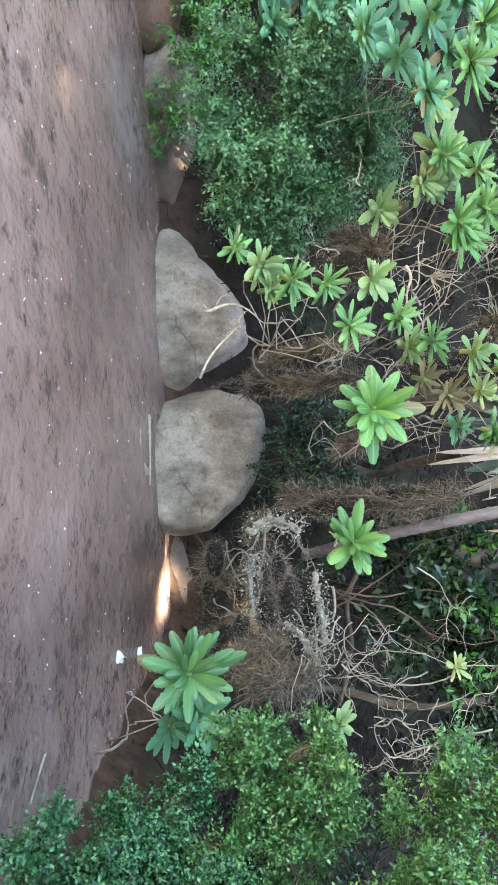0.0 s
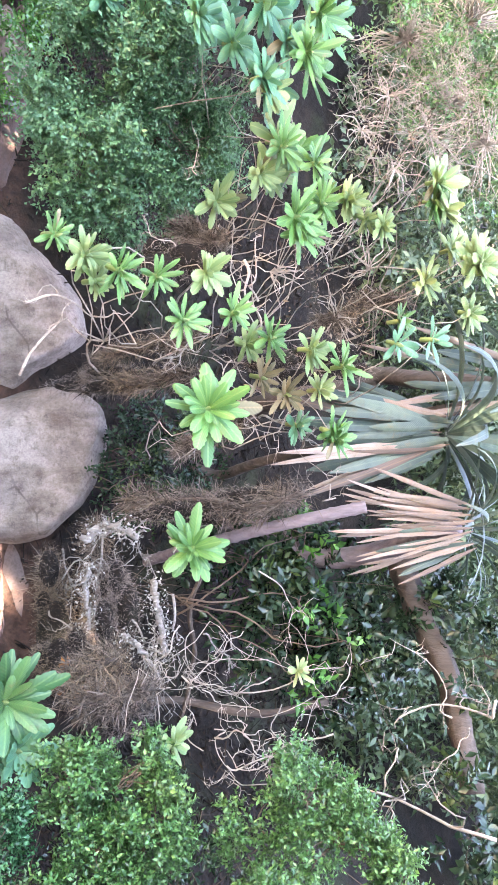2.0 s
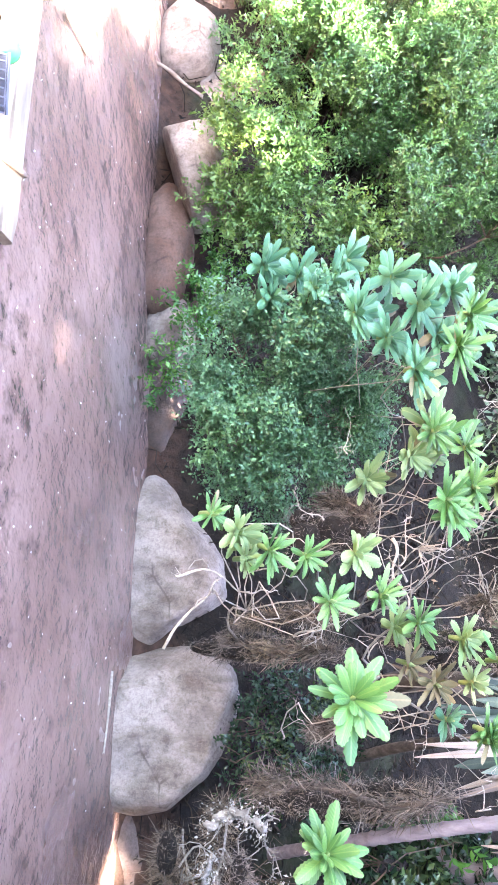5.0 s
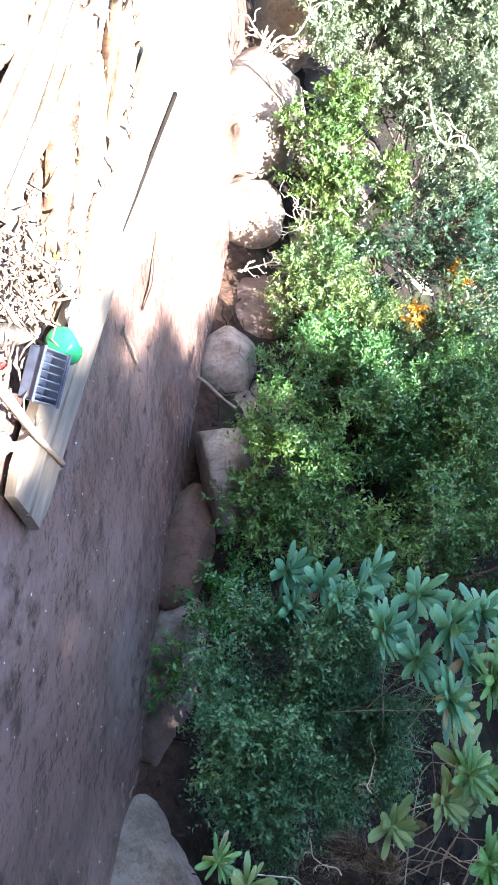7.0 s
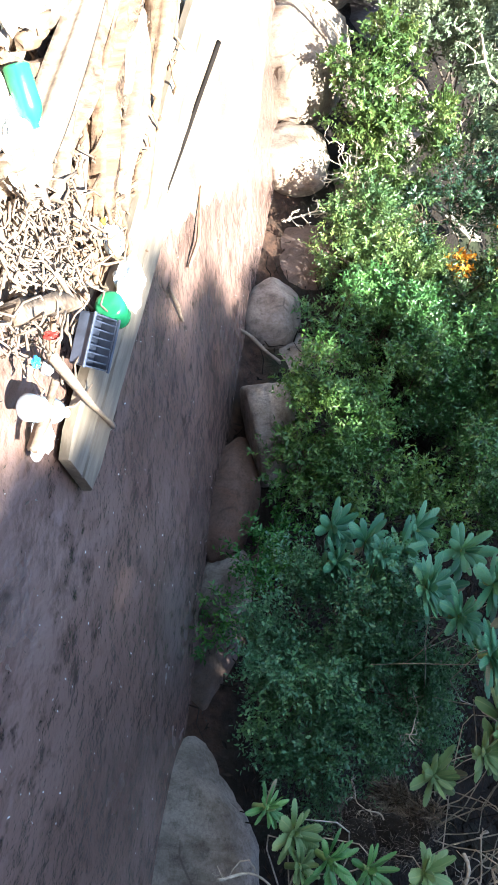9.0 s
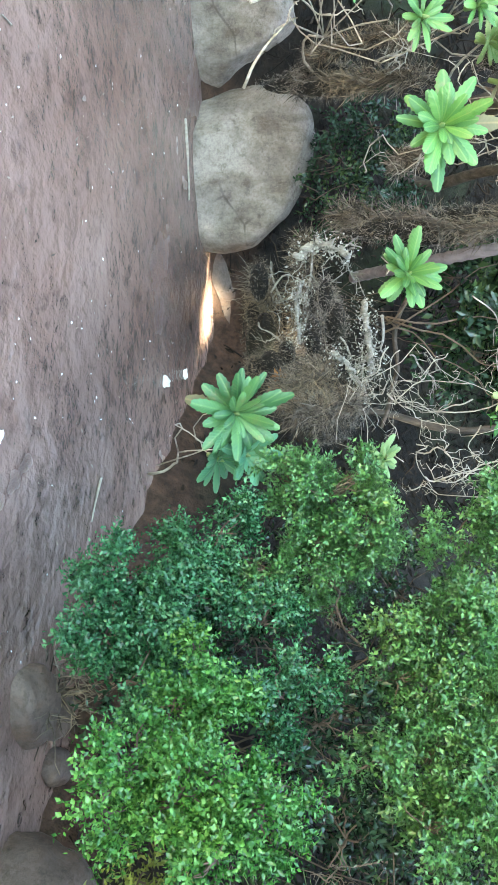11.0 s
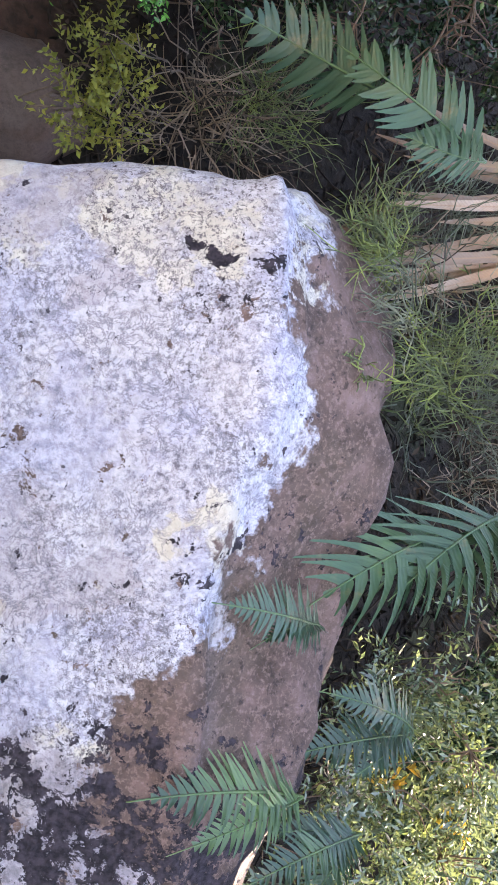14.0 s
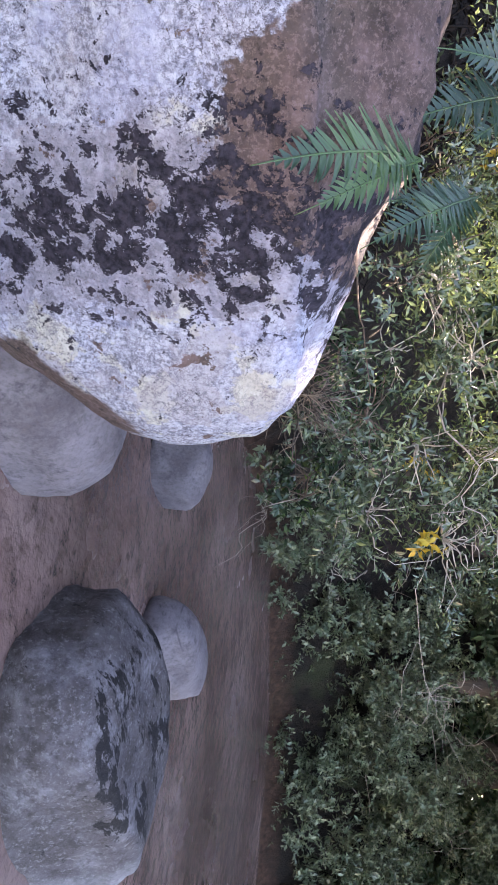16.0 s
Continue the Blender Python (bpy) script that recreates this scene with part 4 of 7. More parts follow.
LOBES = [(-8.92, 3.25, 1.08, 0.59), (-8.55, 3.67, 0.96, 0.45), (-8.76, 3.73, 1.42, 0.66), (-9.09, 3.37, 1.88, 0.74), (-8.57, 4.11, 2.06, 0.72), 
    (-8.4, 4.51, 1.66, 0.53), (-8.05, 4.68, 2.24, 0.58), (-9.21, 2.94, 0.85, 0.47), (-9.49, 2.75, 1.42, 0.62), (-9.39, 3.01, 2.26, 0.69)]
shrub("overhanging_tree", "grey-green tree crown leaning over the stream in sun", "tree", (-8.4, 6.2, 1.6), LOBES, M_SUNLEAF, 230, (0.05, 0.024), 12, bark=M_BARK, twigs=80)
LOBES = [(-6.61, 4.94, 2.01, 0.45), (-6.5, 5.12, 1.65, 0.34), (-6.14, 5.1, 1.34, 0.33), (-5.99, 5.39, 2.11, 0.44)]
shrub("bank_shrub", "dim tangled shrub with bare stems", "shrub", (-6.2, 6.3, 1.6), LOBES, M_VINE, 170, (0.045, 0.02), 13, twigs=200)

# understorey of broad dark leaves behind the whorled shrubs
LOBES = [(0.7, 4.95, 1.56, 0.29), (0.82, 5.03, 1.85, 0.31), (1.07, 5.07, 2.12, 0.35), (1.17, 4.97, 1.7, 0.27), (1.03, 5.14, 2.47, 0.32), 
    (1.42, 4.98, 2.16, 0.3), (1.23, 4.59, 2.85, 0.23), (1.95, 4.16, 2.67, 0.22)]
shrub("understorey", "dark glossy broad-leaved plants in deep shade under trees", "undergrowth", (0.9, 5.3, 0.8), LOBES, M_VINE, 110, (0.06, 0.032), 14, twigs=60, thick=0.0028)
LOBES = [(0.91, 4.61, 1.86, 0.09), (1.12, 4.55, 2.06, 0.09), (1.26, 4.43, 1.81, 0.08), (0.55, 4.66, 1.91, 0.08), (0.53, 4.33, 1.37, 0.03)]
shrub("sapling", "fresh light green saplings reaching up through shade", "sapling", (0.9, 4.6, 1.2), LOBES, M_SHRUB, 60, (0.06, 0.03), 15, twigs=14, bark=M_TWIG_BROWN, thick=0.006)
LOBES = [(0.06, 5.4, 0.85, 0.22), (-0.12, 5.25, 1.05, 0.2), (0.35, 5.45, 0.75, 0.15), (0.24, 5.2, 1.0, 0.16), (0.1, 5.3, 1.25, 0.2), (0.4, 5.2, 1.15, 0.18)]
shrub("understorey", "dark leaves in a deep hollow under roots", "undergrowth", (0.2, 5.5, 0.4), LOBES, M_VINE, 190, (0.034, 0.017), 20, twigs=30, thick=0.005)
# pale dry brush over the whorled shrubs
LOBES = [(-2.12, 4.55, 2.56, 0.26), (-2.19, 4.54, 2.9, 0.29), (-1.81, 4.64, 2.81, 0.24), (-1.53, 4.59, 2.97, 0.24), (-1.94, 4.62, 3.06, 0.25)]
shrub("dry_brush", "pale half-dead brush with fine grey-green leaves", "brush", (-1.2, 5.7, 2.2), LOBES, M_SHRUB_OLIVE, 170, (0.03, 0.013), 16, bark=M_STEM, twigs=500, thick=0.005)
LOBES = [(-1.71, 4.32, 2.41, 0.19), (-1.54, 4.35, 2.61, 0.21), (-1.54, 4.31, 2.26, 0.16), (-1.34, 4.35, 2.43, 0.16), (-1, 4.3, 2.01, 0.21), 
    (-0.82, 4.32, 2.26, 0.21), (-0.6, 4.38, 2.11, 0.18), (-0.82, 4.26, 1.77, 0.15)]
shrub("dead_brush", "tangle of pale leafless twigs", "brush", (-0.6, 5.3, 1.4), LOBES, M_DRYLEAF, 40, (0.028, 0.01), 17, bark=M_STEM, twigs=900, leaves=7, thick=0.005)

# the shaded wall of vines behind the boulder, lit from beyond
LOBES = [(3.37, -0.56, 1.58, 0.19), (3.41, -0.83, 1.41, 0.17), (3.51, -0.86, 1.72, 0.22), (3.55, -0.57, 1.96, 0.22), (3.61, -1.26, 1.54, 0.24), 
    (3.6, -1.26, 1.86, 0.25), (3.58, -0.91, 2.05, 0.22), (3.78, -1.65, 1.34, 0.2), (3.84, -1.77, 1.68, 0.28), (3.77, -1.62, 2.06, 0.27), 
    (3.48, -0.04, 1.84, 0.16), (3.46, -0.19, 2.04, 0.18), (3.29, -0.21, 1.58, 0.12)]
shrub("vine_curtain", "curtain of glossy trailing vines lit through from behind", "vines", (4.1, -0.2, 1.6), LOBES, M_GLOSS, 130, (0.042, 0.014), 18, twigs=160, bark=M_TWIG, thick=0.006)
LOBES = [(3.06, 0.06, 1.66, 0.12), (3.14, 0.17, 1.86, 0.15), (3.02, -0.13, 1.51, 0.1), (3.16, -0.19, 1.77, 0.16), (3.24, -0.04, 2.01, 0.17), 
    (3.05, -0.36, 1.6, 0.13), (3.23, -0.37, 1.92, 0.18), (3.25, 0.39, 2.04, 0.13), (3.15, -1.04, 1.35, 0.13), (3.1, -0.79, 1.25, 0.08), 
    (3.11, -0.55, 1.43, 0.1), (3.08, -1.01, 1.17, 0.07)]
shrub("undergrowth", "glossy small-leaved undergrowth pressing over the boulder", "undergrowth", (3.1, -0.3, 1.2), LOBES, M_GLOSS, 230, (0.036, 0.012), 22, twigs=90, thick=0.004)
LOBES = [(9.14, -5.06, 0.72, 0.57), (9.45, -4.89, 1.39, 0.66), (9.04, -6.14, 0.50, 0.53), (9.22, -5.96, 1.32, 0.83), (9.37, -5.38, 2.10, 0.81), 
    (8.85, -7.28, 0.85, 0.71), (8.98, -7.13, 1.70, 0.86), (9.22, -6.76, 2.49, 0.86), (8.54, -8.13, 1.29, 0.73), (8.72, -7.91, 2.31, 0.89)]
LOBES += [(8.9, -4.3, 0.55, 0.6), (9.0, -5.4, 0.6, 0.65), (9.0, -6.6, 0.6, 0.7), (8.7, -7.8, 0.7, 0.75), (8.4, -9.0, 0.8, 0.8), (8.0, -3.4, 0.55, 0.5), (7.2, -2.6, 0.6, 0.45)]
shrub("bank_shrub", "dim blue-green bushes overhanging the shaded stream", "shrub", (10.4, -5.5, 1.2), LOBES, M_SUNLEAF, 70, (0.065, 0.03), 19, twigs=30, bark=M_STEM, thick=0.012)
LOBES = [(3.54, -0.94, 1.11, 0.11), (3.69, -1.24, 1.25, 0.14), (4.04, -1.7, 1.01, 0.14), (3.28, -0.7, 1.14, 0.09), (4.5, -1.75, 0.95, 0.15)]
shrub("undergrowth", "dim trailing undergrowth hanging down to the water", "undergrowth", (4.4, -1.2, 0.7), LOBES, M_VINE, 95, (0.05, 0.022), 23, twigs=50, bark=M_TWIG_BROWN, thick=0.003)


# ---------- whorled shrubs ----------
def strip_leaf(name, material, length, width, bend, widest=0.62, fold=0.12, wave=0.0, rows=7, seed=0, tip=0.1, droop=0.0, teeth=0.0):
    """A leaf as a folded, arching strip, base at the origin, along +z and bending towards +x."""
    g = random.Random(seed)
    v, f = [], []
    for i in range(rows):
        t = i / (rows - 1)
        a = bend * t + droop * t * t
        # integrate the arc in small steps
        x = z = 0.0
        for k in range(12):
            s = t * (k + 0.5) / 12
            b = bend * s + droop * s * s
            x += math.sin(b) * t * length / 12
            z += math.cos(b) * t * length / 12
        w = width * 0.5 * (max(0.0, math.sin(math.pi * min(1, (t / widest) * 0.5 if t < widest else 0.5 + 0.5 * (t - widest) / (1 - widest)))) ** (0.7 if t < widest else 0.42) + 0.16 * (1 - t))
        w = max(w, width * 0.5 * tip if i == rows - 1 else width * 0.03) * (1 + wave * g.uniform(-1, 1)) * (1 + (teeth if i % 2 else -teeth))
        nx, nz = math.cos(a), -math.sin(a)
        lift = fold * w * (1 + wave * g.uniform(-2, 2))
        v += [(x - nx * lift, -w, z - nz * lift), (x + nx * lift, 0, z + nz * lift), (x - nx * lift, w, z - nz * lift)]
    for i in range(rows - 1):
        k = i * 3
        f += [(k, k + 1, k + 4, k + 3), (k + 1, k + 2, k + 5, k + 4)]
    return mesh_arrays(name, v, f, material, True)


def leaf_set(material, length, width):
    return [strip_leaf("leaf", material, length * s, width, b, 0.66, -0.22, 0.06, 17, k, tip=0.34, teeth=0.08) for k, (s, b) in enumerate(((1.0, 0.35), (0.9, 0.6), (1.05, 0.15), (0.8, 0.8)))]


ROSE = {"green": leaf_set(M_ROSE, 0.17, 0.041), "blue": leaf_set(M_ROSE_BLUE, 0.17, 0.054), "yellow": leaf_set(M_ROSE_YEL, 0.16, 0.056), "deep": leaf_set(M_ROSE_DEEP, 0.17, 0.036), "old": leaf_set(M_ROSE_OLD, 0.17, 0.046)}
BUD = mesh_arrays("bud", *tube_arrays([(0, 0, -0.05), (0, 0, 0), (0, 0, 0.02), (0, 0, 0.045)], [0.011, 0.013, 0.012, 0.003], 6), M_ROSE_YEL, True)
EYE = Vector((0.1, 0.2, 1.6))


def rosette(thing, base, place, radius, kind, count, g, face=0.85, up=0.5):
    """A whorl of leaves on its bud, turned half to the light."""
    place = Vector(place)
    axis = (EYE - place).normalized() * face + Vector((g.uniform(-0.3, 0.3), g.uniform(-0.2, 0.2), up))
    bud = part("whorl", BUD, thing, m=aim(place - Vector(base), axis.normalized(), g.uniform(0, 6)))
    for k in range(count):
        ring = k / count
        lean = 1.58 - 0.95 * ring + g.uniform(-0.24, 0.24)
        use = "old" if kind != "old" and k < 1 and g.random() < 0.3 else kind
        me = g.choice(ROSE[use])
        s = radius / 0.17 * {"blue": 1.1, "yellow": 1.3}.get(kind, 1.2) * (1.0 - 0.42 * ring ** 1.5) * g.uniform(0.72, 1.12)
        m = Matrix.Rotation(k * 2.4 + g.uniform(-0.2, 0.2), 4, "Z") @ Matrix.Translation((0.008, 0, 0.02 * ring)) @ Matrix.Rotation(lean - 0.25, 4, "Y") @ Matrix.Scale(s, 4)
        part("leaf", me, bud, m=m)


def whorled_shrub(label, base, whorls, seed, bark=None, stem=0.0048, face=0.5, up=0.75):
    """whorls: x, y, z, radius, kind, leaves."""
    g = random.Random(seed)
    thing = new("whorled_shrub", None)
    thing.location = base
    tagged(thing, label, "shrub", "whorled shrubs on the bank")
    limbs = []
    b = np.array(base)
    mean = np.mean([w[:3] for w in whorls], axis=0)
    fork = b * 0.45 + mean * 0.55 + np.array([0, 0.15, -0.1])
    if len(whorls) > 1:
        limbs.append(tube_arrays(bent(b * 0, fork - b, 0.06, 9, seed), [stem * 1.6, stem], 7))
    for k, w in enumerate(whorls):
        a = (fork - b) if len(whorls) > 1 else b * 0
        limbs.append(tube_arrays(bent(a, np.array(w[:3]) - b, 0.1, 9, seed * 13 + k, 0.04), [stem * 0.8, stem * 0.45], 6))
    part("stem", mesh_arrays("stem", *join(limbs), bark or M_STEM, True), thing)
    for w in whorls:
        rosette(thing, base, w[:3], w[3], w[4], w[5], g, face, up)
    return thing


W = [(-2.46, 4.25, 0.93, 0.18), (-2.41, 4.31, 1.12, 0.18), (-2.23, 4.27, 0.92, 0.16), (-2.33, 4.26, 1.32, 0.2), (-2.17, 4.36, 1.49, 0.24), 
    (-2.21, 4.34, 1.8, 0.22), (-2.31, 4.38, 1.98, 0.22), (-1.84, 4.4, 1.78, 0.22), (-1.9, 4.36, 2, 0.22), (-2.45, 4.43, 1.65, 0.19), 
    (-2.54, 4.37, 1.39, 0.17), (-2.02, 4.31, 1.89, 0.19), (-2.13, 4.35, 2.1, 0.18), (-2.18, 4.33, 1.18, 0.16)]
whorled_shrub("spreading shrub with bluish whorls of broad leaves", (-1.9, 5.7, 0.9), [(*w, "blue" if k not in (8,) else "green"  , 20) for k, w in enumerate(W)], 61)
W = [(-1.96, 3.93, 1.46, 0.19), (-1.99, 3.91, 1.78, 0.18), (-1.75, 3.91, 1.96, 0.16), (-1.62, 3.87, 1.75, 0.16), (-1.85, 3.99, 1.62, 0.16), 
    (-2.22, 4.2, 0.98, 0.14), (-1.93, 3.92, 2.02, 0.16), (-2.22, 4.11, 1.23, 0.13)]
whorled_shrub("leafy shrub crowded with fresh light green whorls", (-1.2, 5.6, 1.3), [(*w[:3], w[3] * 1.0, ("blue", "green")[k % 4 == 2], 24) for k, w in enumerate(W)], 72)
W = [(-1.43, 4.13, 1.81, 0.15), (-0.91, 3.88, 1.9, 0.13), (-1.27, 4.14, 1.78, 0.13), (-1.03, 3.92, 2.52, 0.12), (-0.73, 3.9, 2.71, 0.11), 
    (-0.51, 4.07, 2.36, 0.1), (-1.07, 3.97, 2.14, 0.09), (0.05, 3.87, 2.02, 0.1), (-0.4, 3.85, 1.63, 0.1)]
whorled_shrub("loose shrub of pale yellow-green leaf whorls", (-0.3, 5.2, 1.5), [(*w[:3], w[3] * 1.02, ("yellow", "green")[k % 2], 24) for k, w in enumerate(W)], 73)
W = [(-1.39, 4.2, 1.87, 0.18), (-1.32, 4.23, 1.8, 0.12), (-1.13, 4.08, 1.51, 0.13), (-0.96, 3.82, 1.87, 0.16), (-1.04, 3.89, 2, 0.12), 
    (-1.08, 3.97, 2.12, 0.1), (-1.33, 3.95, 1.83, 0.14), (-1.26, 4.0, 1.98, 0.14), (-1.23, 4.0, 1.72, 0.12), (-1.11, 4.0, 2.02, 0.12), (-0.97, 3.95, 1.93, 0.14), (-1.62, 4.0, 1.78, 0.14)]
whorled_shrub("open shrub with light green leaf whorls on pale stems", (-0.75, 5.1, 1.2), [(*w[:3], w[3] * 0.92, ("green", "green", "yellow")[k % 3], 22) for k, w in enumerate(W)], 62)
W = [(-1.11, 3.89, 2.53, 0.14), (-0.99, 3.92, 2.57, 0.11), (-0.95, 3.99, 2.29, 0.09), (-0.99, 3.99, 2.21, 0.08), (-0.78, 3.94, 2.69, 0.12), 
    (-0.84, 4.06, 2.62, 0.11), (-0.7, 3.95, 2.74, 0.09), (-0.68, 4.02, 2.48, 0.11), (-0.52, 4, 2.68, 0.09)]
whorled_shrub("shrub with yellowing leaf whorls high on the bank", (-0.1, 5.2, 1.9), [(*w, "yellow"  , 20) for k, w in enumerate(W)], 63)
W = [(-0.74, 3.17, 0.95, 0.08), (-0.7, 3.31, 1.03, 0.11), (-0.63, 3.3, 1.16, 0.11), (-0.64, 3.47, 1.28, 0.11), (-0.67, 3.59, 1.48, 0.11), 
    (-0.46, 3.52, 1.38, 0.11), (-0.5, 3.62, 1.58, 0.11), (-0.6, 3.34, 1.06, 0.08)]
whorled_shrub("low shrub with fresh green leaf whorls over the rocks", (-0.35, 4.9, 0.75), [(*w, ("green", "yellow", "green")[k % 3]  , 20) for k, w in enumerate(W)], 64)
W = [(-0.42, 3.84, 1.74, 0.11), (-0.25, 3.87, 1.69, 0.11), (-0.35, 3.75, 1.91, 0.12), (-0.27, 3.74, 2.05, 0.12), (0.01, 3.87, 2, 0.12), 
    (-0.03, 3.98, 1.85, 0.1), (-0.17, 3.87, 1.8, 0.1), (-0.18, 3.86, 1.95, 0.09)]
whorled_shrub("shrub with mixed green and browning leaf whorls", (0.1, 5.0, 1.2), [(*w, ("green", "old", "yellow", "green", "green", "blue", "old", "yellow")[k]  , 20) for k, w in enumerate(W)], 65)
W = [(-0.09, 3.52, 1.47, 0.19)]
whorled_shrub("single large bright green whorl with toothed leaves", (0.1, 4.4, 1.1), [(*W[0], "green", 30)], 66, face=0.95, up=0.35)
W = [(0.52, 3.89, 1.35, 0.17)]
whorled_shrub("neat bright green leaf whorl against a ringed trunk", (0.5, 4.3, 1.2), [(*W[0], "green", 30)], 67, face=0.95, up=0.35)
W = [(0.95, 3.11, 0.73, 0.21)]
whorled_shrub("large bright green whorl leaning out over the stream", (1.45, 3.7, 0.15), [(*W[0], "deep", 34)], 68, face=0.95, up=0.35)
W = [(1.14, 3.15, 0.75, 0.17), (1.17, 3.16, 0.63, 0.13)]
whorled_shrub("shaded bluish whorl below a brighter one", (1.5, 3.7, 0.1), [(*w, "blue", 18) for w in W], 69)
W = [(-0.38, 3.9, 2.32, 0.12), (-0.4, 3.96, 2.49, 0.11)]
whorled_shrub("dull grey-green leaf whorls among strap leaves", (0.1, 5.0, 1.9), [(*w, "blue", 10) for w in W], 70)
W = [(1.18, 4.22, 1.82, 0.08), (1.24, 3.47, 1.28, 0.08), (1.2, 3.33, 1.3, 0.07)]
whorled_shrub("small pale seedling whorls in shade", (1.1, 4.7, 0.9), [(*w, "yellow", 12) for w in W], 71, stem=0.0035)

# ---------- strap-leaved plants with skirts of dead leaves ----------
STRAP = [strip_leaf("strap_leaf", M_STRAP, 0.9, 0.056, b, 0.4, -0.1, 0.04, 11, k, droop=d) for k, (b, d) in enumerate(((0.2, 0.9), (0.4, 1.4), (0.1, 0.4), (0.3, 2.0)))]
DEAD = [strip_leaf("dead_leaf", M_STRAP_DEAD, 0.8, 0.04, b, 0.35, -0.22, 0.16, 11, k + 9, droop=d) for k, (b, d) in enumerate(((0.05, 0.2), (0.15, 0.1), (-0.05, 0.3), (0.1, -0.25), (0.0, 0.45)))]
HANG = [strip_leaf("hanging_leaf", M_STRAP, 0.55, 0.06, b, 0.45, -0.14, 0.08, 9, k + 20, droop=d) for k, (b, d) in enumerate(((0.0, 0.3), (0.15, 0.2), (-0.1, 0.4)))]


def strap_plant(label, crown, base, green, hanging, dead, seed, scale=1.0, bark=None, lean=(0, 0, 1), radius=0.06, toward=(0, -1, 0), spread=0.55):
    g = random.Random(seed)
    thing = new("strap_leaved_plant", None)
    thing.location = base
    tagged(thing, label, "plant", "strap-leaved plants")
    top = Vector(crown) - Vector(base)
    part("trunk", mesh_arrays("trunk", *tube_arrays(bent((0, 0, 0), top, 0.05, 26, seed), [radius * 1.2, radius, radius * 0.9], 12, 0.08, seed), bark or M_BARK, True), thing)
    for kind, meshes, count in (("leaf", STRAP, green), ("hanging_leaf", HANG, hanging), ("dead_leaf", DEAD, dead)):
        for k in range(count):
            if kind == "leaf":
                az, tilt = k * 2.399 + g.uniform(-0.3, 0.3), 0.25 + 1.25 * (k + 0.5) / count
                m = Matrix.Translation(top + Vector((0, 0, 0.05))) @ Matrix.Rotation(az, 4, "Z") @ Matrix.Translation((radius * 0.9, 0, 0)) @ Matrix.Rotation(tilt, 4, "Y")
            else:
                front = Vector(toward).normalized()
                across = Vector((-front.y, front.x, 0))
                u = g.uniform(-1, 1)
                way = Vector((0, 0, -1)) + front * g.uniform(0.05, 0.4) + across * (u * spread * 0.6 + g.uniform(-0.16, 0.16))
                root = top + across * u * 0.13 + front * radius + Vector((0, 0, g.uniform(-0.22, 0.1)))
                z = way.normalized()
                y = z.cross(-front).normalized()
                m = Matrix.Translation(root) @ Matrix((y.cross(z), y, z)).transposed().to_4x4()
            m = m @ Matrix.Rotation(g.uniform(-0.5, 0.5), 4, "Z") @ Matrix.Scale(scale * g.uniform(0.7, 1.15), 4)
            part(kind, g.choice(meshes), thing, m=m)
    return thing


strap_plant("strap-leaved plant with broad grey-green hanging leaves", (0.03, 4.68, 2.66), (0.15, 5.5, 1.2), 34, 36, 10, 81, radius=0.03)
strap_plant("strap-leaved plant with a skirt of pale dead leaves", (0.53, 4.54, 2.72), (0.5, 5.3, 1.2), 22, 4, 44, 82, 0.56, M_BARK_GREY)
strap_plant("strap-leaved plant with upright blue-green leaves", (-0.22, 4.85, 3.13), (-0.2, 5.6, 1.6), 36, 8, 6, 83)
strap_plant("strap-leaved plant with bleached dead leaves beside the boulder", (2.5, 1.55, 2.34), (3.25, 1.7, 0.75), 6, 2, 16, 84, 0.78, M_TWIG_BROWN, radius=0.016, toward=(-0.75, -0.65, 0), spread=0.4)

for label, root, tip, shape in (("bleached dead strap leaf standing on end", (2.05, 1.46, 2.02), (1.95, 1.66, 2.06), 0), ("orange-brown dead strap leaf curling upright", (2.08, 1.48, 2.0), (2.0, 1.62, 1.92), 1)):
    way = Vector(tip) - Vector(root)
    me = strip_leaf("dead_strap_leaf", (M_STRAP_DEAD, M_RUST)[shape], way.length * 1.15, 0.028, 0.25, 0.3, -0.25, 0.12, 11, 30 + shape)
    ob = new("dead_strap_leaf", me)
    ob.matrix_basis = aim(Vector(root) - way * 0.15, way, 1.2 * shape)
    tagged(ob, label, "leaf")

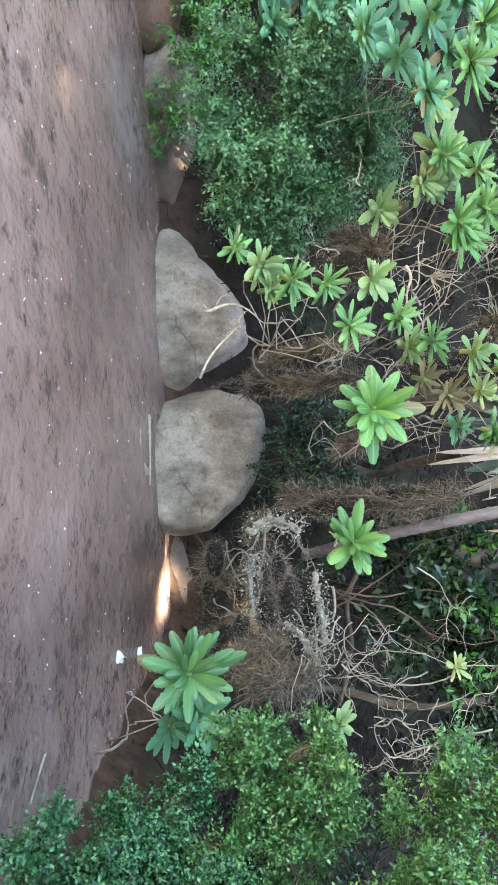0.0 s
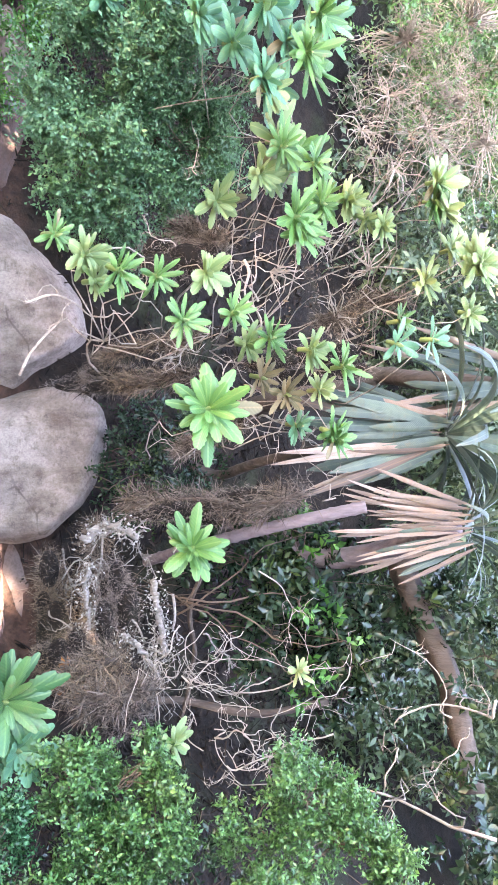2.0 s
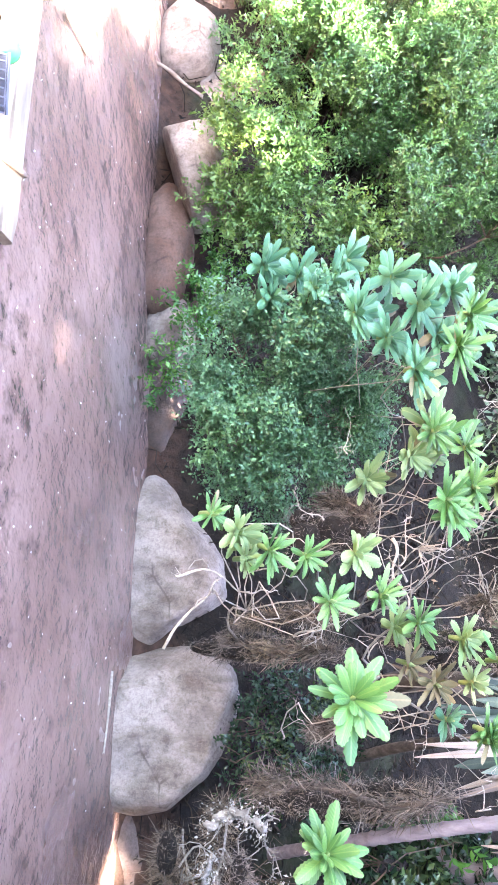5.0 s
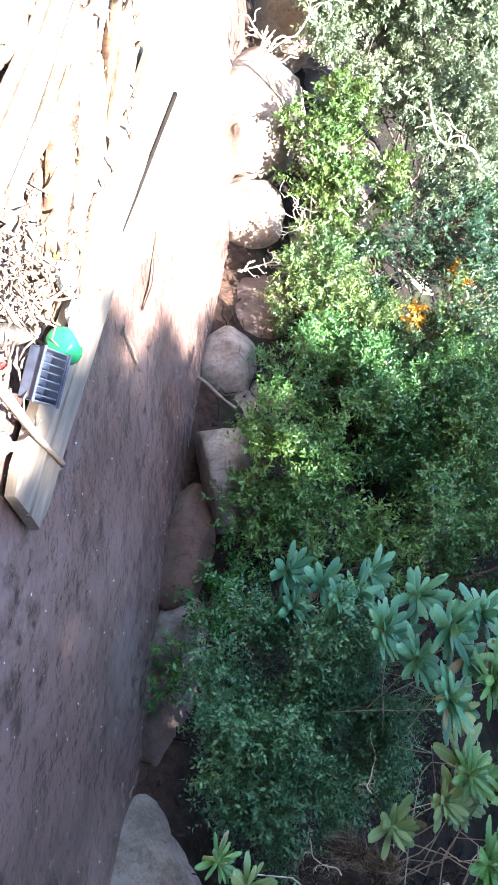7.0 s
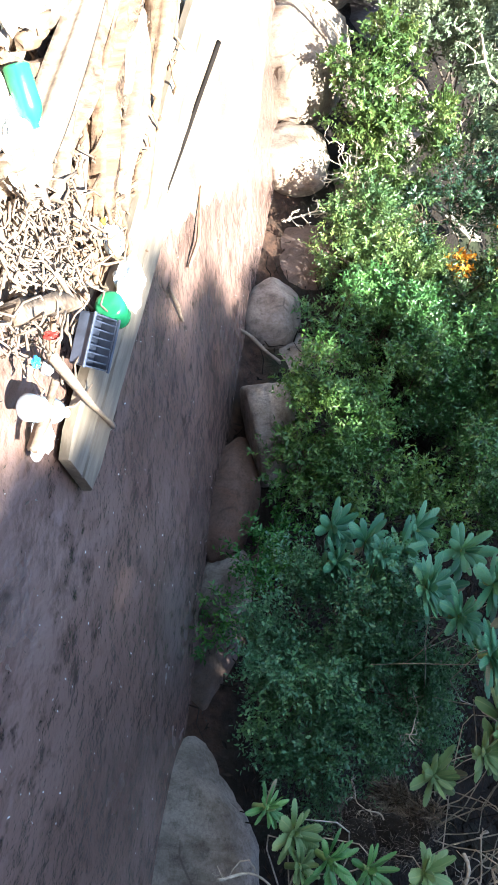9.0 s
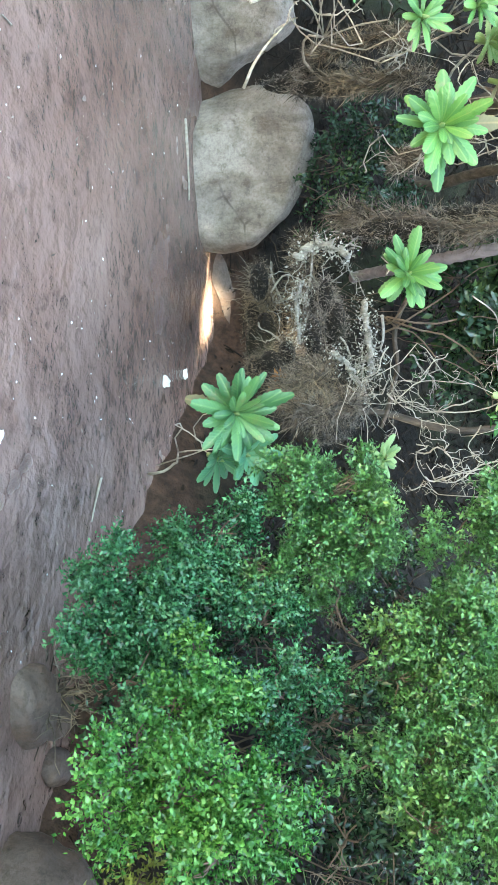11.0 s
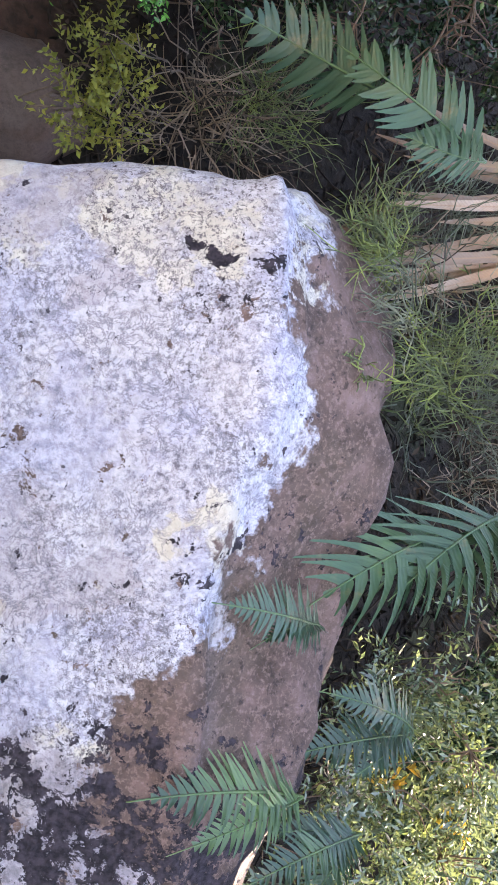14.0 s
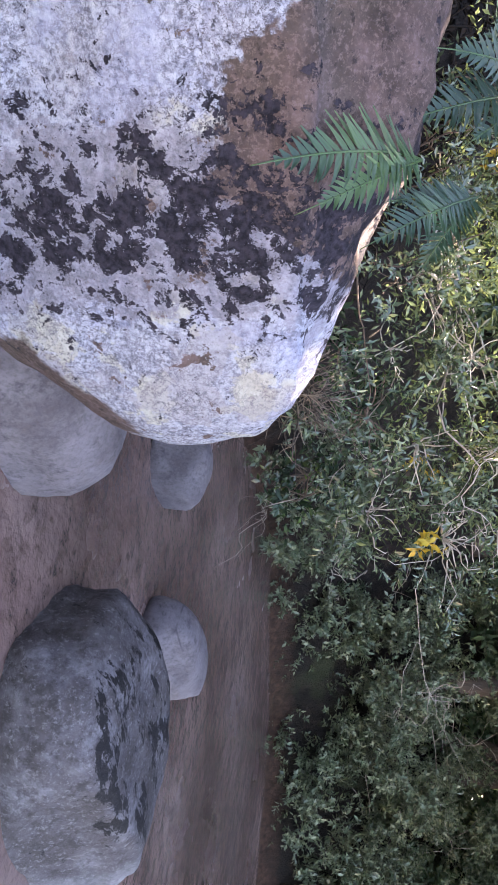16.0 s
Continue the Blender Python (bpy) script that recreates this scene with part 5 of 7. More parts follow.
# ---------- ferns ----------
def frond_mesh(length, width, pairs, curl, seed, name="frond", taper=0.75, lean_w=1.0, hook=0.42, material=None, blunt=1.4):
    """An arching frond, along +z and bending to +x, with a row of curved leaflets on each side of its rib."""
    g = random.Random(seed)
    out, rib = [], []
    for k in range(26):
        t = k / 25
        x = z = 0.0
        for s in range(10):
            a = curl * t * (s + 0.5) / 10
            x += math.sin(a) * t * length / 10
            z += math.cos(a) * t * length / 10
        rib.append((x, 0.0, z))
    rib = np.array(rib)
    out.append(tube_arrays(rib, [length * 0.009, length * 0.003], 5))
    V, F = [], []
    for k in range(pairs):
        t = 0.14 + 0.85 * k / pairs
        i = min(24, int(t * 25))
        p = rib[i]
        d = unit(rib[i + 1] - rib[i])
        w = width * (math.sin(math.pi * min(1.0, t * 0.9 + 0.18)) ** taper) * g.uniform(0.8, 1.1)
        up = np.array([d[2], 0, -d[0]])
        for sgn in (-1, 1):
            ax = unit(np.array([0, sgn * 1.0, 0]) + d * (0.42 + g.uniform(-0.14, 0.14)) + up * g.uniform(-0.15, 0.2))
            base = p
            n = 5
            hw = length * 0.85 / pairs * 0.52
            k0 = len(V)
            for q in range(n):
                u = q / (n - 1)
                c = base + ax * w * u + d * (hook * w * u * u) - up * (0.24 * w * u * u) + up * g.uniform(-0.01, 0.01) * w
                h = hw * lean_w * (1.0 - 0.82 * u ** blunt) if q else hw * 0.75
                V += [c - d * h, c + up * h * 0.12, c + d * h]
            for q in range(n - 1):
                a = k0 + q * 3
                F += [(a, a + 1, a + 4), (a, a + 4, a + 3), (a + 1, a + 2, a + 5), (a + 1, a + 5, a + 4)]
    out.append((np.array(V), np.array(F)))
    return mesh_arrays(name, *join(out), material or M_FERN, True)


OPEN = [frond_mesh(0.62, 0.19, 10, 0.9, 7, lean_w=0.9, hook=1.1), frond_mesh(0.5, 0.16, 9, 1.3, 8, lean_w=0.9, hook=1.1), frond_mesh(0.42, 0.14, 8, 0.6, 9, lean_w=0.9, hook=1.1)]
FROND = [frond_mesh(0.62, 0.105, 25, 0.9, 1, lean_w=1.1, material=M_FERN_DARK), frond_mesh(0.5, 0.085, 22, 1.3, 2, lean_w=1.1, material=M_FERN_DARK), frond_mesh(0.42, 0.08, 19, 0.6, 3, lean_w=1.1, material=M_FERN_DARK)]
BROAD = [frond_mesh(0.62, 0.13, 16, 1.2, 4, lean_w=0.88, hook=0.45, blunt=6), frond_mesh(0.5, 0.125, 14, 1.4, 5, lean_w=0.88, hook=0.45, blunt=6), frond_mesh(0.42, 0.12, 12, 0.8, 6, lean_w=0.88, hook=0.45, blunt=6)]


def fern(label, base, fronds, seed, meshes=None):
    """fronds: tip position and width share; each runs from the base to its tip."""
    g = random.Random(seed)
    thing = new("fern", None)
    thing.location = base
    tagged(thing, label, "fern", "ferns round the boulder")
    for k, (x, y, z0, face, size) in enumerate(fronds):
        to = Vector((x, y, z0)) - Vector(base)
        me = (meshes or FROND)[k % 3]
        L = (0.62, 0.5, 0.42)[k % 3]
        curl = (1.2, 1.4, 0.8)[k % 3] if meshes is BROAD else (0.9, 1.3, 0.6)[k % 3]
        chord = L * (math.sin(curl / 2) / (curl / 2))
        z = to.normalized()
        y = z.cross((Vector((x, y, z0)) - EYE).normalized()).normalized()
        if y.cross(z).z > 0:
            y = -y
        m = Matrix((y.cross(z), y, z)).transposed().to_4x4() @ Matrix.Rotation(radians(face - 80) * 0.6, 4, "Z") @ Matrix.Rotation(-curl / 2, 4, "Y") @ Matrix.Diagonal((to.length / chord, to.length / chord * size, to.length / chord, 1))
        part("frond", me, thing, m=m)
    return thing


fern("large grey-green fern frond arching past the dry stems", (2.1, 1.66, 1.57), [(2.0, 1.88, 1.11, 70, 1.35), (2.12, 1.9, 1.3, 110, 0.9)], 91, BROAD)
fern("pale green fern frond beside bleached strap leaves", (2.15, 1.47, 1.86), [(1.95, 1.68, 1.44, 80, 1.1), (2.02, 1.45, 1.62, 50, 1.1)], 97, BROAD)
fern("spreading fern with long hooked leaflets over the bare stone", (2.55, 0.52, 1.84), [(2.2, 0.22, 1.48, 90, 1.0), (2.42, 0.3, 1.62, 70, 1.0)], 92, OPEN)
fern("upright fern with long hooked leaflets behind the boulder", (2.62, 0.6, 1.99), [(2.3, 0.27, 1.67, 90, 1.05), (2.45, 0.3, 1.85, 110, 0.9)], 98, OPEN)
fern("dark green fern lying against the stone", (2.32, 0.19, 1.52), [(2.0, 0.18, 1.29, 80, 1.25), (2.1, 0.1, 1.37, 110, 0.9)], 93)
fern("shaded fern hanging over black lichen", (2.42, -0.2, 1.5), [(2.05, -0.23, 1.16, 90, 1.15), (2.14, -0.33, 1.24, 60, 0.9)], 94)
fern("glossy wet-looking fern lit from behind", (2.75, -0.02, 1.78), [(2.4, -0.12, 1.43, 80, 1.0), (2.42, 0.05, 1.5, 100, 1.0), (2.55, -0.16, 1.6, 60, 1.0)], 95)
fern("small fern in the shade of vines", (2.62, -0.28, 1.65), [(2.35, -0.41, 1.37, 80, 1.1), (2.45, -0.5, 1.5, 90, 1.0), (2.5, -0.3, 1.4, 100, 1.0)], 96)


# ---------- rushes, twigs, roots ----------
def tuft(name, label, base, height, count, seed, material=None, spread=0.8, thick=0.0016, fork=3, lean=(0, 0, 0)):
    """A tuft of thin wiry stems that fork near their ends."""
    g = np.random.default_rng(seed)
    out = []
    for k in range(count):
        d = unit(g.normal(size=3) * spread + np.array([0, 0, 1.0]) + np.array(lean))
        L = height * g.uniform(0.55, 1.1)
        root = g.normal(size=3) * np.array([1, 1, 0.3]) * height * 0.22
        line = bent(root, root + d * L, 0.07, 6, seed * 97 + k, 0.06)
        out.append(tube_arrays(line, [thick * 1.3, thick], 4))
        for _ in range(fork):
            i = g.integers(2, 5)
            e = line[i] + unit(line[-1] - line[i] + g.normal(size=3) * 0.35 * L) * L * g.uniform(0.3, 0.55)
            out.append(tube_arrays(bent(line[i], e, 0.05, 4, k), [thick, thick * 0.6], 4))
    ob = new(name, mesh_arrays(name, *join(out), material or M_RUSH, True))
    ob.location = base
    return tagged(ob, label, "grass", "wiry tufts round the boulder", "stuff")


tuft("wiry_tuft", "tuft of wiry green forked stems", (2.39, 1.36, 1.54), 0.26, 40, 101, lean=(-0.6, 0, -0.2))
tuft("wiry_tuft", "bright green wiry tuft against the stone", (2.64, 1.1, 1.77), 0.26, 46, 102, lean=(-0.7, -0.3, -0.2))
tuft("wiry_tuft", "grey-green wiry tuft in shade", (2.78, 0.98, 1.94), 0.32, 60, 103, M_RUSH_GREY, lean=(-0.5, 0, -0.1))
tuft("wiry_tuft", "sparse wiry stems over the boulder's back", (2.57, 1.47, 1.81), 0.42, 44, 104, M_RUSH_GREY, lean=(-0.4, 0.2, 0))
tuft("wiry_tuft", "tangle of dry wiry stems behind the boulder", (2.43, 1.88, 0.94), 0.42, 80, 105, M_DRYLEAF, 1.5, 0.002)
tuft("wiry_tuft", "dry grassy tangle beside the fern", (2.39, 1.91, 1.16), 0.3, 60, 106, M_RUSH, 1.5)
tuft("wiry_tuft", "yellow-green wiry tuft among vines", (3.18, 0.09, 1.74), 0.2, 40, 107, lean=(-0.5, -0.4, 0))
tuft("wiry_tuft", "dry stems on the boulder's end", (3, -0.91, 1.13), 0.22, 60, 108, M_DRYLEAF, 1.4)
for k, (x, y, z, h) in enumerate([(2.57, 1.51, 1.64, 0.18), (2.7, 1.39, 1.8, 0.18), (2.8, 1.28, 1.97, 0.18), (2.82, 0.94, 1.72, 0.15), (2.95, 0.84, 1.93, 0.18), 
    (2.65, 1.09, 1.56, 0.13), (3.04, 0.65, 2.04, 0.16), (2.52, 1.31, 1.58, 0.11)]):
    tuft("wiry_tuft", "grey-green tangle of wiry stems behind the boulder", (x, y, z), 0.3, 22, 120 + k, (M_RUSH_GREY, M_DRYLEAF, M_RUSH)[k % 3], 1.1, 0.0021, lean=(-0.4, 0, -0.2))
tuft("wiry_tuft", "fresh green wiry tuft hanging over the bare stone", (2.1, 1.1, 1.63), 0.2, 46, 131, None, 0.55, lean=(-0.8, -0.1, -1.7))
tuft("wiry_tuft", "olive wiry tuft spilling down the bare stone", (2.13, 0.97, 1.68), 0.19, 34, 132, M_RUSH_GREY, 0.55, lean=(-0.8, -0.1, -1.6))
tuft("wiry_tuft", "small green tuft rooted on the bare stone", (2.06, 0.76, 1.57), 0.11, 16, 133, None, 0.5, lean=(-0.8, 0, -1.5))
tuft("wiry_tuft", "fresh green wiry tuft beside the stone's edge", (2.2, 0.84, 1.78), 0.17, 34, 134, None, 0.6, lean=(-0.7, 0, -1.4))
tuft("wiry_tuft", "dry straw beside the stone in shallows", (2.02, 2.65, 0.05), 0.24, 50, 109, M_DRYLEAF, 1.3, 0.002)


def twig_tree(label, start, goal, seed, size=0.008, forks=9, material=None, bow=0.12, name="bare_branch", twist=0.5):
    """A bare crooked branch that forks and forks again."""
    g = np.random.default_rng(seed)
    start, goal = np.array(start, float), np.array(goal, float)
    L = np.linalg.norm(goal - start)
    line = bent(start, goal, bow, 14, seed)
    out = [tube_arrays(line - start, [size, size * 0.4], 6, 0.1, seed)]
    for k in range(forks):
        i = g.integers(3, 13)
        d = unit(unit(goal - start) * 0.5 + g.normal(size=3) * np.array([1, 0.5, 1]) * twist * 1.6)
        l2 = L * g.uniform(0.18, 0.45)
        sub = bent(line[i], line[i] + d * l2, 0.16, 8, seed * 19 + k)
        out.append(tube_arrays(sub - start, [size * 0.55, size * 0.22], 5))
        for _ in range(2):
            j = g.integers(2, 7)
            e = sub[j] + unit(d + g.normal(size=3) * 0.9) * l2 * g.uniform(0.25, 0.5)
            out.append(tube_arrays(bent(sub[j], e, 0.12, 5, k) - start, [size * 0.3, size * 0.15], 4))
    ob = new(name, mesh_arrays(name, *join(out), material or M_TWIG, True))
    ob.location = start
    return tagged(ob, label, "branch", "bare branches")


TWL = [((1.77, 3.67, 2.62), (1.5, 4.01, 1.89), 0.012), ((1.41, 3.98, 1.97), (1.48, 4.01, 1.47), 0.007), ((1.52, 3.94, 1.96), (1.56, 3.98, 1.46), 0.006), 
    ((1.27, 3.95, 2.72), (1.4, 4, 2.26), 0.01), ((1.35, 3.97, 2.52), (1.01, 4.12, 2.27), 0.006), ((1.39, 3.94, 2.59), (1.65, 3.9, 2.34), 0.006), 
    ((1.26, 4.41, 1.69), (1.29, 4.36, 1.17), 0.006), ((1.05, 4.56, 1.55), (1.21, 4.4, 1.25), 0.005), ((1.82, 3.73, 2.2), (1.63, 3.94, 2.03), 0.005), 
    ((1.39, 4.37, 1.74), (1.73, 4.13, 1.89), 0.006), ((1.24, 4.49, 2.11), (1.52, 4.32, 1.85), 0.005), ((1.48, 4.01, 1.36), (1.29, 4.17, 1.27), 0.005)]
for k, (a, b, s) in enumerate(TWL):
    twig_tree("pale bare crooked branch in dark undergrowth", a, b, 200 + k, s * 0.7, 5, M_STEM, 0.09)
TWL = [((-0.6, 3.89, 1.7), (-0.85, 3.73, 1.7), 0.012), ((-1.24, 4.02, 1.43), (-1.47, 3.94, 1.42), 0.006), ((-0.93, 4.11, 1.31), (-1.07, 4.06, 1.16), 
    0.008), ((-0.33, 3.83, 1.57), (-0.44, 3.69, 1.22), 0.006), ((-0.17, 3.93, 1.91), (0.06, 3.96, 1.56), 0.007), ((0.32, 4.03, 2.03), (0.04, 4.05, 1.83), 
    0.007), ((0.02, 4.25, 1.41), (0.07, 4.23, 1.09), 0.006)]
for k, (a, b, s) in enumerate(TWL):
    twig_tree("pale gnarled stem among the leaf whorls", a, b, 230 + k, s * 0.5, 4, M_STEM)
TWL = [((-7.11, 4.08, 0.59), (-7.53, 3.37, 0.39), 0.02), ((-7.45, 3.55, 0.39), (-7.87, 3.17, 0.8), 0.012), ((-6.02, 4.85, 0.62), (-5.78, 4.72, 0.17), 
    0.012), ((-6.46, 4.8, 0.91), (-6.35, 4.71, 0.5), 0.012), ((-6.28, 5.06, 1.02), (-6.77, 4.5, 0.8), 0.014), ((-7.41, 4.96, 2.33), (-8.05, 4.33, 1.66), 
    0.02), ((-6.05, 5.45, 2.27), (-6.39, 5.1, 1.54), 0.012), ((-6.54, 5.16, 2.28), (-6.29, 5.22, 1.65), 0.01)]
for k, (a, b, s) in enumerate(TWL):
    twig_tree("pale sunlit creeper stem hanging from the bank", a, b, 250 + k, s, 7)
TWL = [((3.17, -0.49, 1.51), (3.13, -0.75, 1.56), 0.004), ((3.31, -0.87, 1.63), (3.15, -1.6, 1.62), 0.005), ((3.43, -1.16, 1.84), (3.31, -1.7, 1.86), 
    0.005), ((3.53, -0.41, 1.61), (3.56, -0.99, 1.65), 0.005), ((3.94, -1.52, 1.7), (3.99, -2.75, 1.81), 0.005), ((3.94, -1.67, 0.97), 
    (3.65, -1.94, 0.66), 0.004), ((3.94, -1.48, 1.21), (3.84, -1.99, 1.24), 0.004), ((3.68, -0.93, 1.42), (3.75, -1.43, 1.3), 0.005), 
    ((4.76, -3.01, 1.91), (4.61, -3.27, 1.69), 0.006)]
for k, (a, b, s) in enumerate(TWL):
    twig_tree("thin dangling vine stem in front of leaves", a, b, 270 + k, s * 0.7, 4, M_STEM, 0.12, "hanging_vine", 0.3)
TWL = [((2.09, 2.35, 1.87), (2.4, 2.07, 1.7), 0.007), ((2.14, 2.33, 1.77), (2.43, 2.12, 1.66), 0.006), ((1.78, 2.83, 1.27), (1.58, 2.92, 1.17), 0.006), 
    ((2.22, 2.05, 1.04), (2.31, 1.94, 0.99), 0.005), ((2.08, 2.12, 1.44), (2.07, 2.03, 1.17), 0.004), ((2.07, 2.02, 1.53), (2.28, 1.81, 1.27), 0.004)]
for k, (a, b, s) in enumerate(TWL):
    twig_tree("reddish-brown bare stems inside the shrub", a, b, 290 + k, s, 10, M_TWIG_BROWN)


TWL = [((-1.33, 4.54, 3.01), (-1.94, 4.32, 2.45), 0.006), ((-1.39, 4.54, 2.95), (-1.7, 4.35, 2.27), 0.006), ((-1.56, 4.59, 2.94), (-2.08, 4.32, 2.63), 
    0.005), ((-1.68, 4.52, 3.02), (-1.93, 4.34, 2.34), 0.005), ((-1.3, 4.51, 2.76), (-1.44, 4.35, 2.26), 0.005), ((-1.93, 4.52, 3.03), 
    (-2.19, 4.4, 2.53), 0.005), ((-1.14, 4.53, 2.88), (-1.63, 4.34, 2.5), 0.005), ((-1.38, 4.5, 2.7), (-1.78, 4.29, 2.41), 0.004), ((-1.49, 4.49, 3), 
    (-1.89, 4.29, 2.7), 0.005)]
for k, (a, b, s) in enumerate(TWL):
    twig_tree("bleached leafless brush of fine twigs", a, b, 380 + k, s * 0.55, 30, M_STEM, 0.08)


def fibrous(label, a, b, radius, seed, hairs=2600, name="fibrous_stem"):
    """A stem buried in hanging fibre."""
    g = np.random.default_rng(seed)
    a, b = np.array(a, float), np.array(b, float)
    line = bent(a, b, 0.05, 16, seed)
    thing = new(name, mesh_arrays(name, *tube_arrays(line - a, [radius * 0.25, radius * 0.4, radius * 0.2], 9, 0.3, seed), M_BARK, True))
    thing.location = a
    t = g.random(hairs) * 15
    i = t.astype(int)
    p = line[i] + (line[np.minimum(i + 1, 15)] - line[i]) * (t - i)[:, None] - a + g.normal(size=(hairs, 3)) * radius * 0.45
    d = unit(g.normal(size=(hairs, 3)) + np.array([0, 0, -0.7]))
    v, f = leaves_arrays(p, d, unit(g.normal(size=(hairs, 3))), radius * g.uniform(0.5, 1.9, hairs), g.uniform(0.002, 0.006, hairs))
    part("fibre", mesh_arrays("fibre", v, f, M_DRYLEAF), thing)
    return tagged(thing, label, "stem", "fibrous stems")


for k, (a, b, s) in enumerate([((0.5, 4.57, 0.81), (0.94, 4.41, 0.82), 0.011), ((0.48, 4.57, 0.76), (0.43, 4.51, 1.04), 0.012), ((0.79, 4.29, 1.21), (1.12, 4.16, 1.13), 0.01), 
    ((0.92, 4.34, 0.99), (1.11, 4.23, 1.24), 0.008), ((0.77, 4.79, 0.52), (0.69, 4.68, 0.95), 0.008), ((0.94, 4.75, 0.45), (1.16, 4.56, 0.76), 0.008), 
    ((1.12, 4.25, 0.69), (1.19, 4.21, 1.21), 0.007), ((0.49, 4.61, 1.03), (0.73, 4.49, 1.1), 0.009), ((0.61, 4.91, 0.5), (0.93, 4.71, 0.7), 0.009), 
    ((0.99, 4.26, 1.36), (1.16, 4.23, 1.5), 0.007), ((-0.2, 4.14, 1.57), (0.05, 4.15, 1.39), 0.009), ((-0.39, 4.4, 1.14), (-0.5, 4.21, 1.43), 0.009), 
    ((-0.08, 4.15, 1.68), (0.07, 4.14, 1.97), 0.009)]):
    twig_tree("stubby dead branch crusted with white lichen", a, b, 340 + k, s * 0.75, 8, M_CRUST, 0.1)
FIB = [((-0.33, 4.85, 0.68), (-0.32, 4.43, 1.39), 0.06), ((0.35, 4.71, 0.96), (0.3, 4.34, 1.9), 0.08), ((1.05, 4.21, 0.95), (1.16, 4.04, 0.74), 0.07), 
    ((0.47, 4.87, 0.72), (0.95, 4.81, 0.75), 0.07), ((0.74, 5.08, 0.38), (1.19, 4.85, 0.64), 0.09), ((1.19, 4.09, 1.13), (1.21, 3.93, 0.81), 0.08), 
    ((-0.66, 4.34, 2.47), (-0.58, 4.41, 2.01), 0.05), ((-0.48, 4.75, 0.8), (-0.52, 4.3, 1.4), 0.05), ((-0.09, 4.35, 1.62), (0.07, 4.44, 1.25), 0.05), 
    ((-1.12, 4.58, 1.28), (-1.02, 4.41, 1.53), 0.06)]
for k, (a, b, s) in enumerate(FIB):
    fibrous("shaggy brown stem wrapped in dead fibre", a, b, s, 300 + k)

def root_mat(label, centre, size, seed, material, hairs=7000, name="root_mat"):
    """A low cushion of matted dead roots and moss: a lumpy core under short crossing fibres."""
    g = np.random.default_rng(seed)
    count = 7
    middle = g.uniform(-0.7, 0.7, (count, 3)) * np.array(size)
    reach = g.uniform(0.25, 0.6, (count, 1)) * np.array(size)
    own = g.integers(0, count, hairs)
    w = unit(g.normal(size=(hairs, 3)))
    p = middle[own] + w * reach[own] * g.uniform(0.7, 1.3, (hairs, 1))
    d = unit(g.normal(size=(hairs, 3)) * np.array([0.7, 0.7, 1.0]) + w * 0.1)
    v, f = leaves_arrays(p, d, unit(g.normal(size=(hairs, 3))), g.uniform(0.012, 0.055, hairs), g.uniform(0.001, 0.0035, hairs))
    bm = bmesh.new()
    for c, r in zip(middle, reach):
        bmesh.ops.create_icosphere(bm, subdivisions=2, radius=1, matrix=Matrix.Translation(c) @ Matrix.Diagonal((*(r * 0.9), 1)))
    me = bpy.data.meshes.new(name)
    bm.to_mesh(me)
    bm.free()
    me.materials.append(M_SOIL)
    ob = new(name, me)
    ob.location = centre
    part("fibre", mesh_arrays("fibre", v, f, material), ob)
    return tagged(ob, label, "roots", "root mats on the bank", kind="stuff")


root_mat("pale grey cushion of matted rootlets and moss", (1.3, 4.28, 0.92), (0.2, 0.14, 0.15), 501, M_MAT_GREY)
root_mat("brown mat of dead roots above the waterline", (1.14, 4.42, 0.62), (0.22, 0.16, 0.16), 502, M_DRYLEAF)
root_mat("shaggy grey-brown mat of roots under a branch", (0.76, 4.52, 0.86), (0.27, 0.16, 0.12), 503, M_MAT_GREY)
root_mat("brown root mat on the foot of the bank", (0.9, 4.85, 0.45), (0.3, 0.2, 0.15), 504, M_DRYLEAF, 6000)
root_mat("long ledge of matted grey-brown roots", (0.36, 4.5, 1.4), (0.09, 0.12, 0.42), 505, M_MAT_GREY, 6000)
root_mat("ledge of matted roots over a dark hollow", (-0.38, 4.8, 0.85), (0.09, 0.14, 0.36), 506, M_MAT_GREY, 6000)
root_mat("grey root tangle below leaf whorls", (-0.9, 4.5, 1.3), (0.16, 0.14, 0.2), 507, M_MAT_GREY, 4000)
root_mat("dry grey-brown root tangle on the upper bank", (-0.35, 4.4, 1.95), (0.1, 0.12, 0.3), 508, M_MAT_GREY, 4000)


def lichen_branch(label, points, radius, seed):
    """A crooked dead branch flaked all over with white lichen."""
    g = np.random.default_rng(seed)
    p = np.array(points, float)
    t = np.linspace(0, 1, len(p))
    tt = np.linspace(0, 1, 22)
    line = np.stack([np.interp(tt, t, p[:, k]) for k in range(3)], -1) + g.normal(size=(22, 3)) * radius * 0.35
    ob = new("lichen_branch", mesh_arrays("lichen_branch", *tube_arrays(line - p[0], [radius, radius * 0.8], 8, 0.3, seed), M_CRUST, True))
    ob.location = p[0]
    n = int(480 * np.linalg.norm(np.diff(p, axis=0), axis=1).sum() / 0.4)
    i = g.integers(0, 22, n)
    w = unit(g.normal(size=(n, 3)))
    spot = line[i] - p[0] + w * radius * g.uniform(0.9, 1.9, (n, 1)) + g.normal(size=(n, 3)) * 0.03
    v, f = leaves_arrays(spot, unit(g.normal(size=(n, 3))), w, g.uniform(0.006, 0.026, n), g.uniform(0.004, 0.014, n), 0.3)
    tagged(part("lichen", mesh_arrays("lichen", v, f, M_FLAKE), ob, "white crusty lichen"), kind="stuff")
    return tagged(ob, label, "branch", "lichen-covered branches")


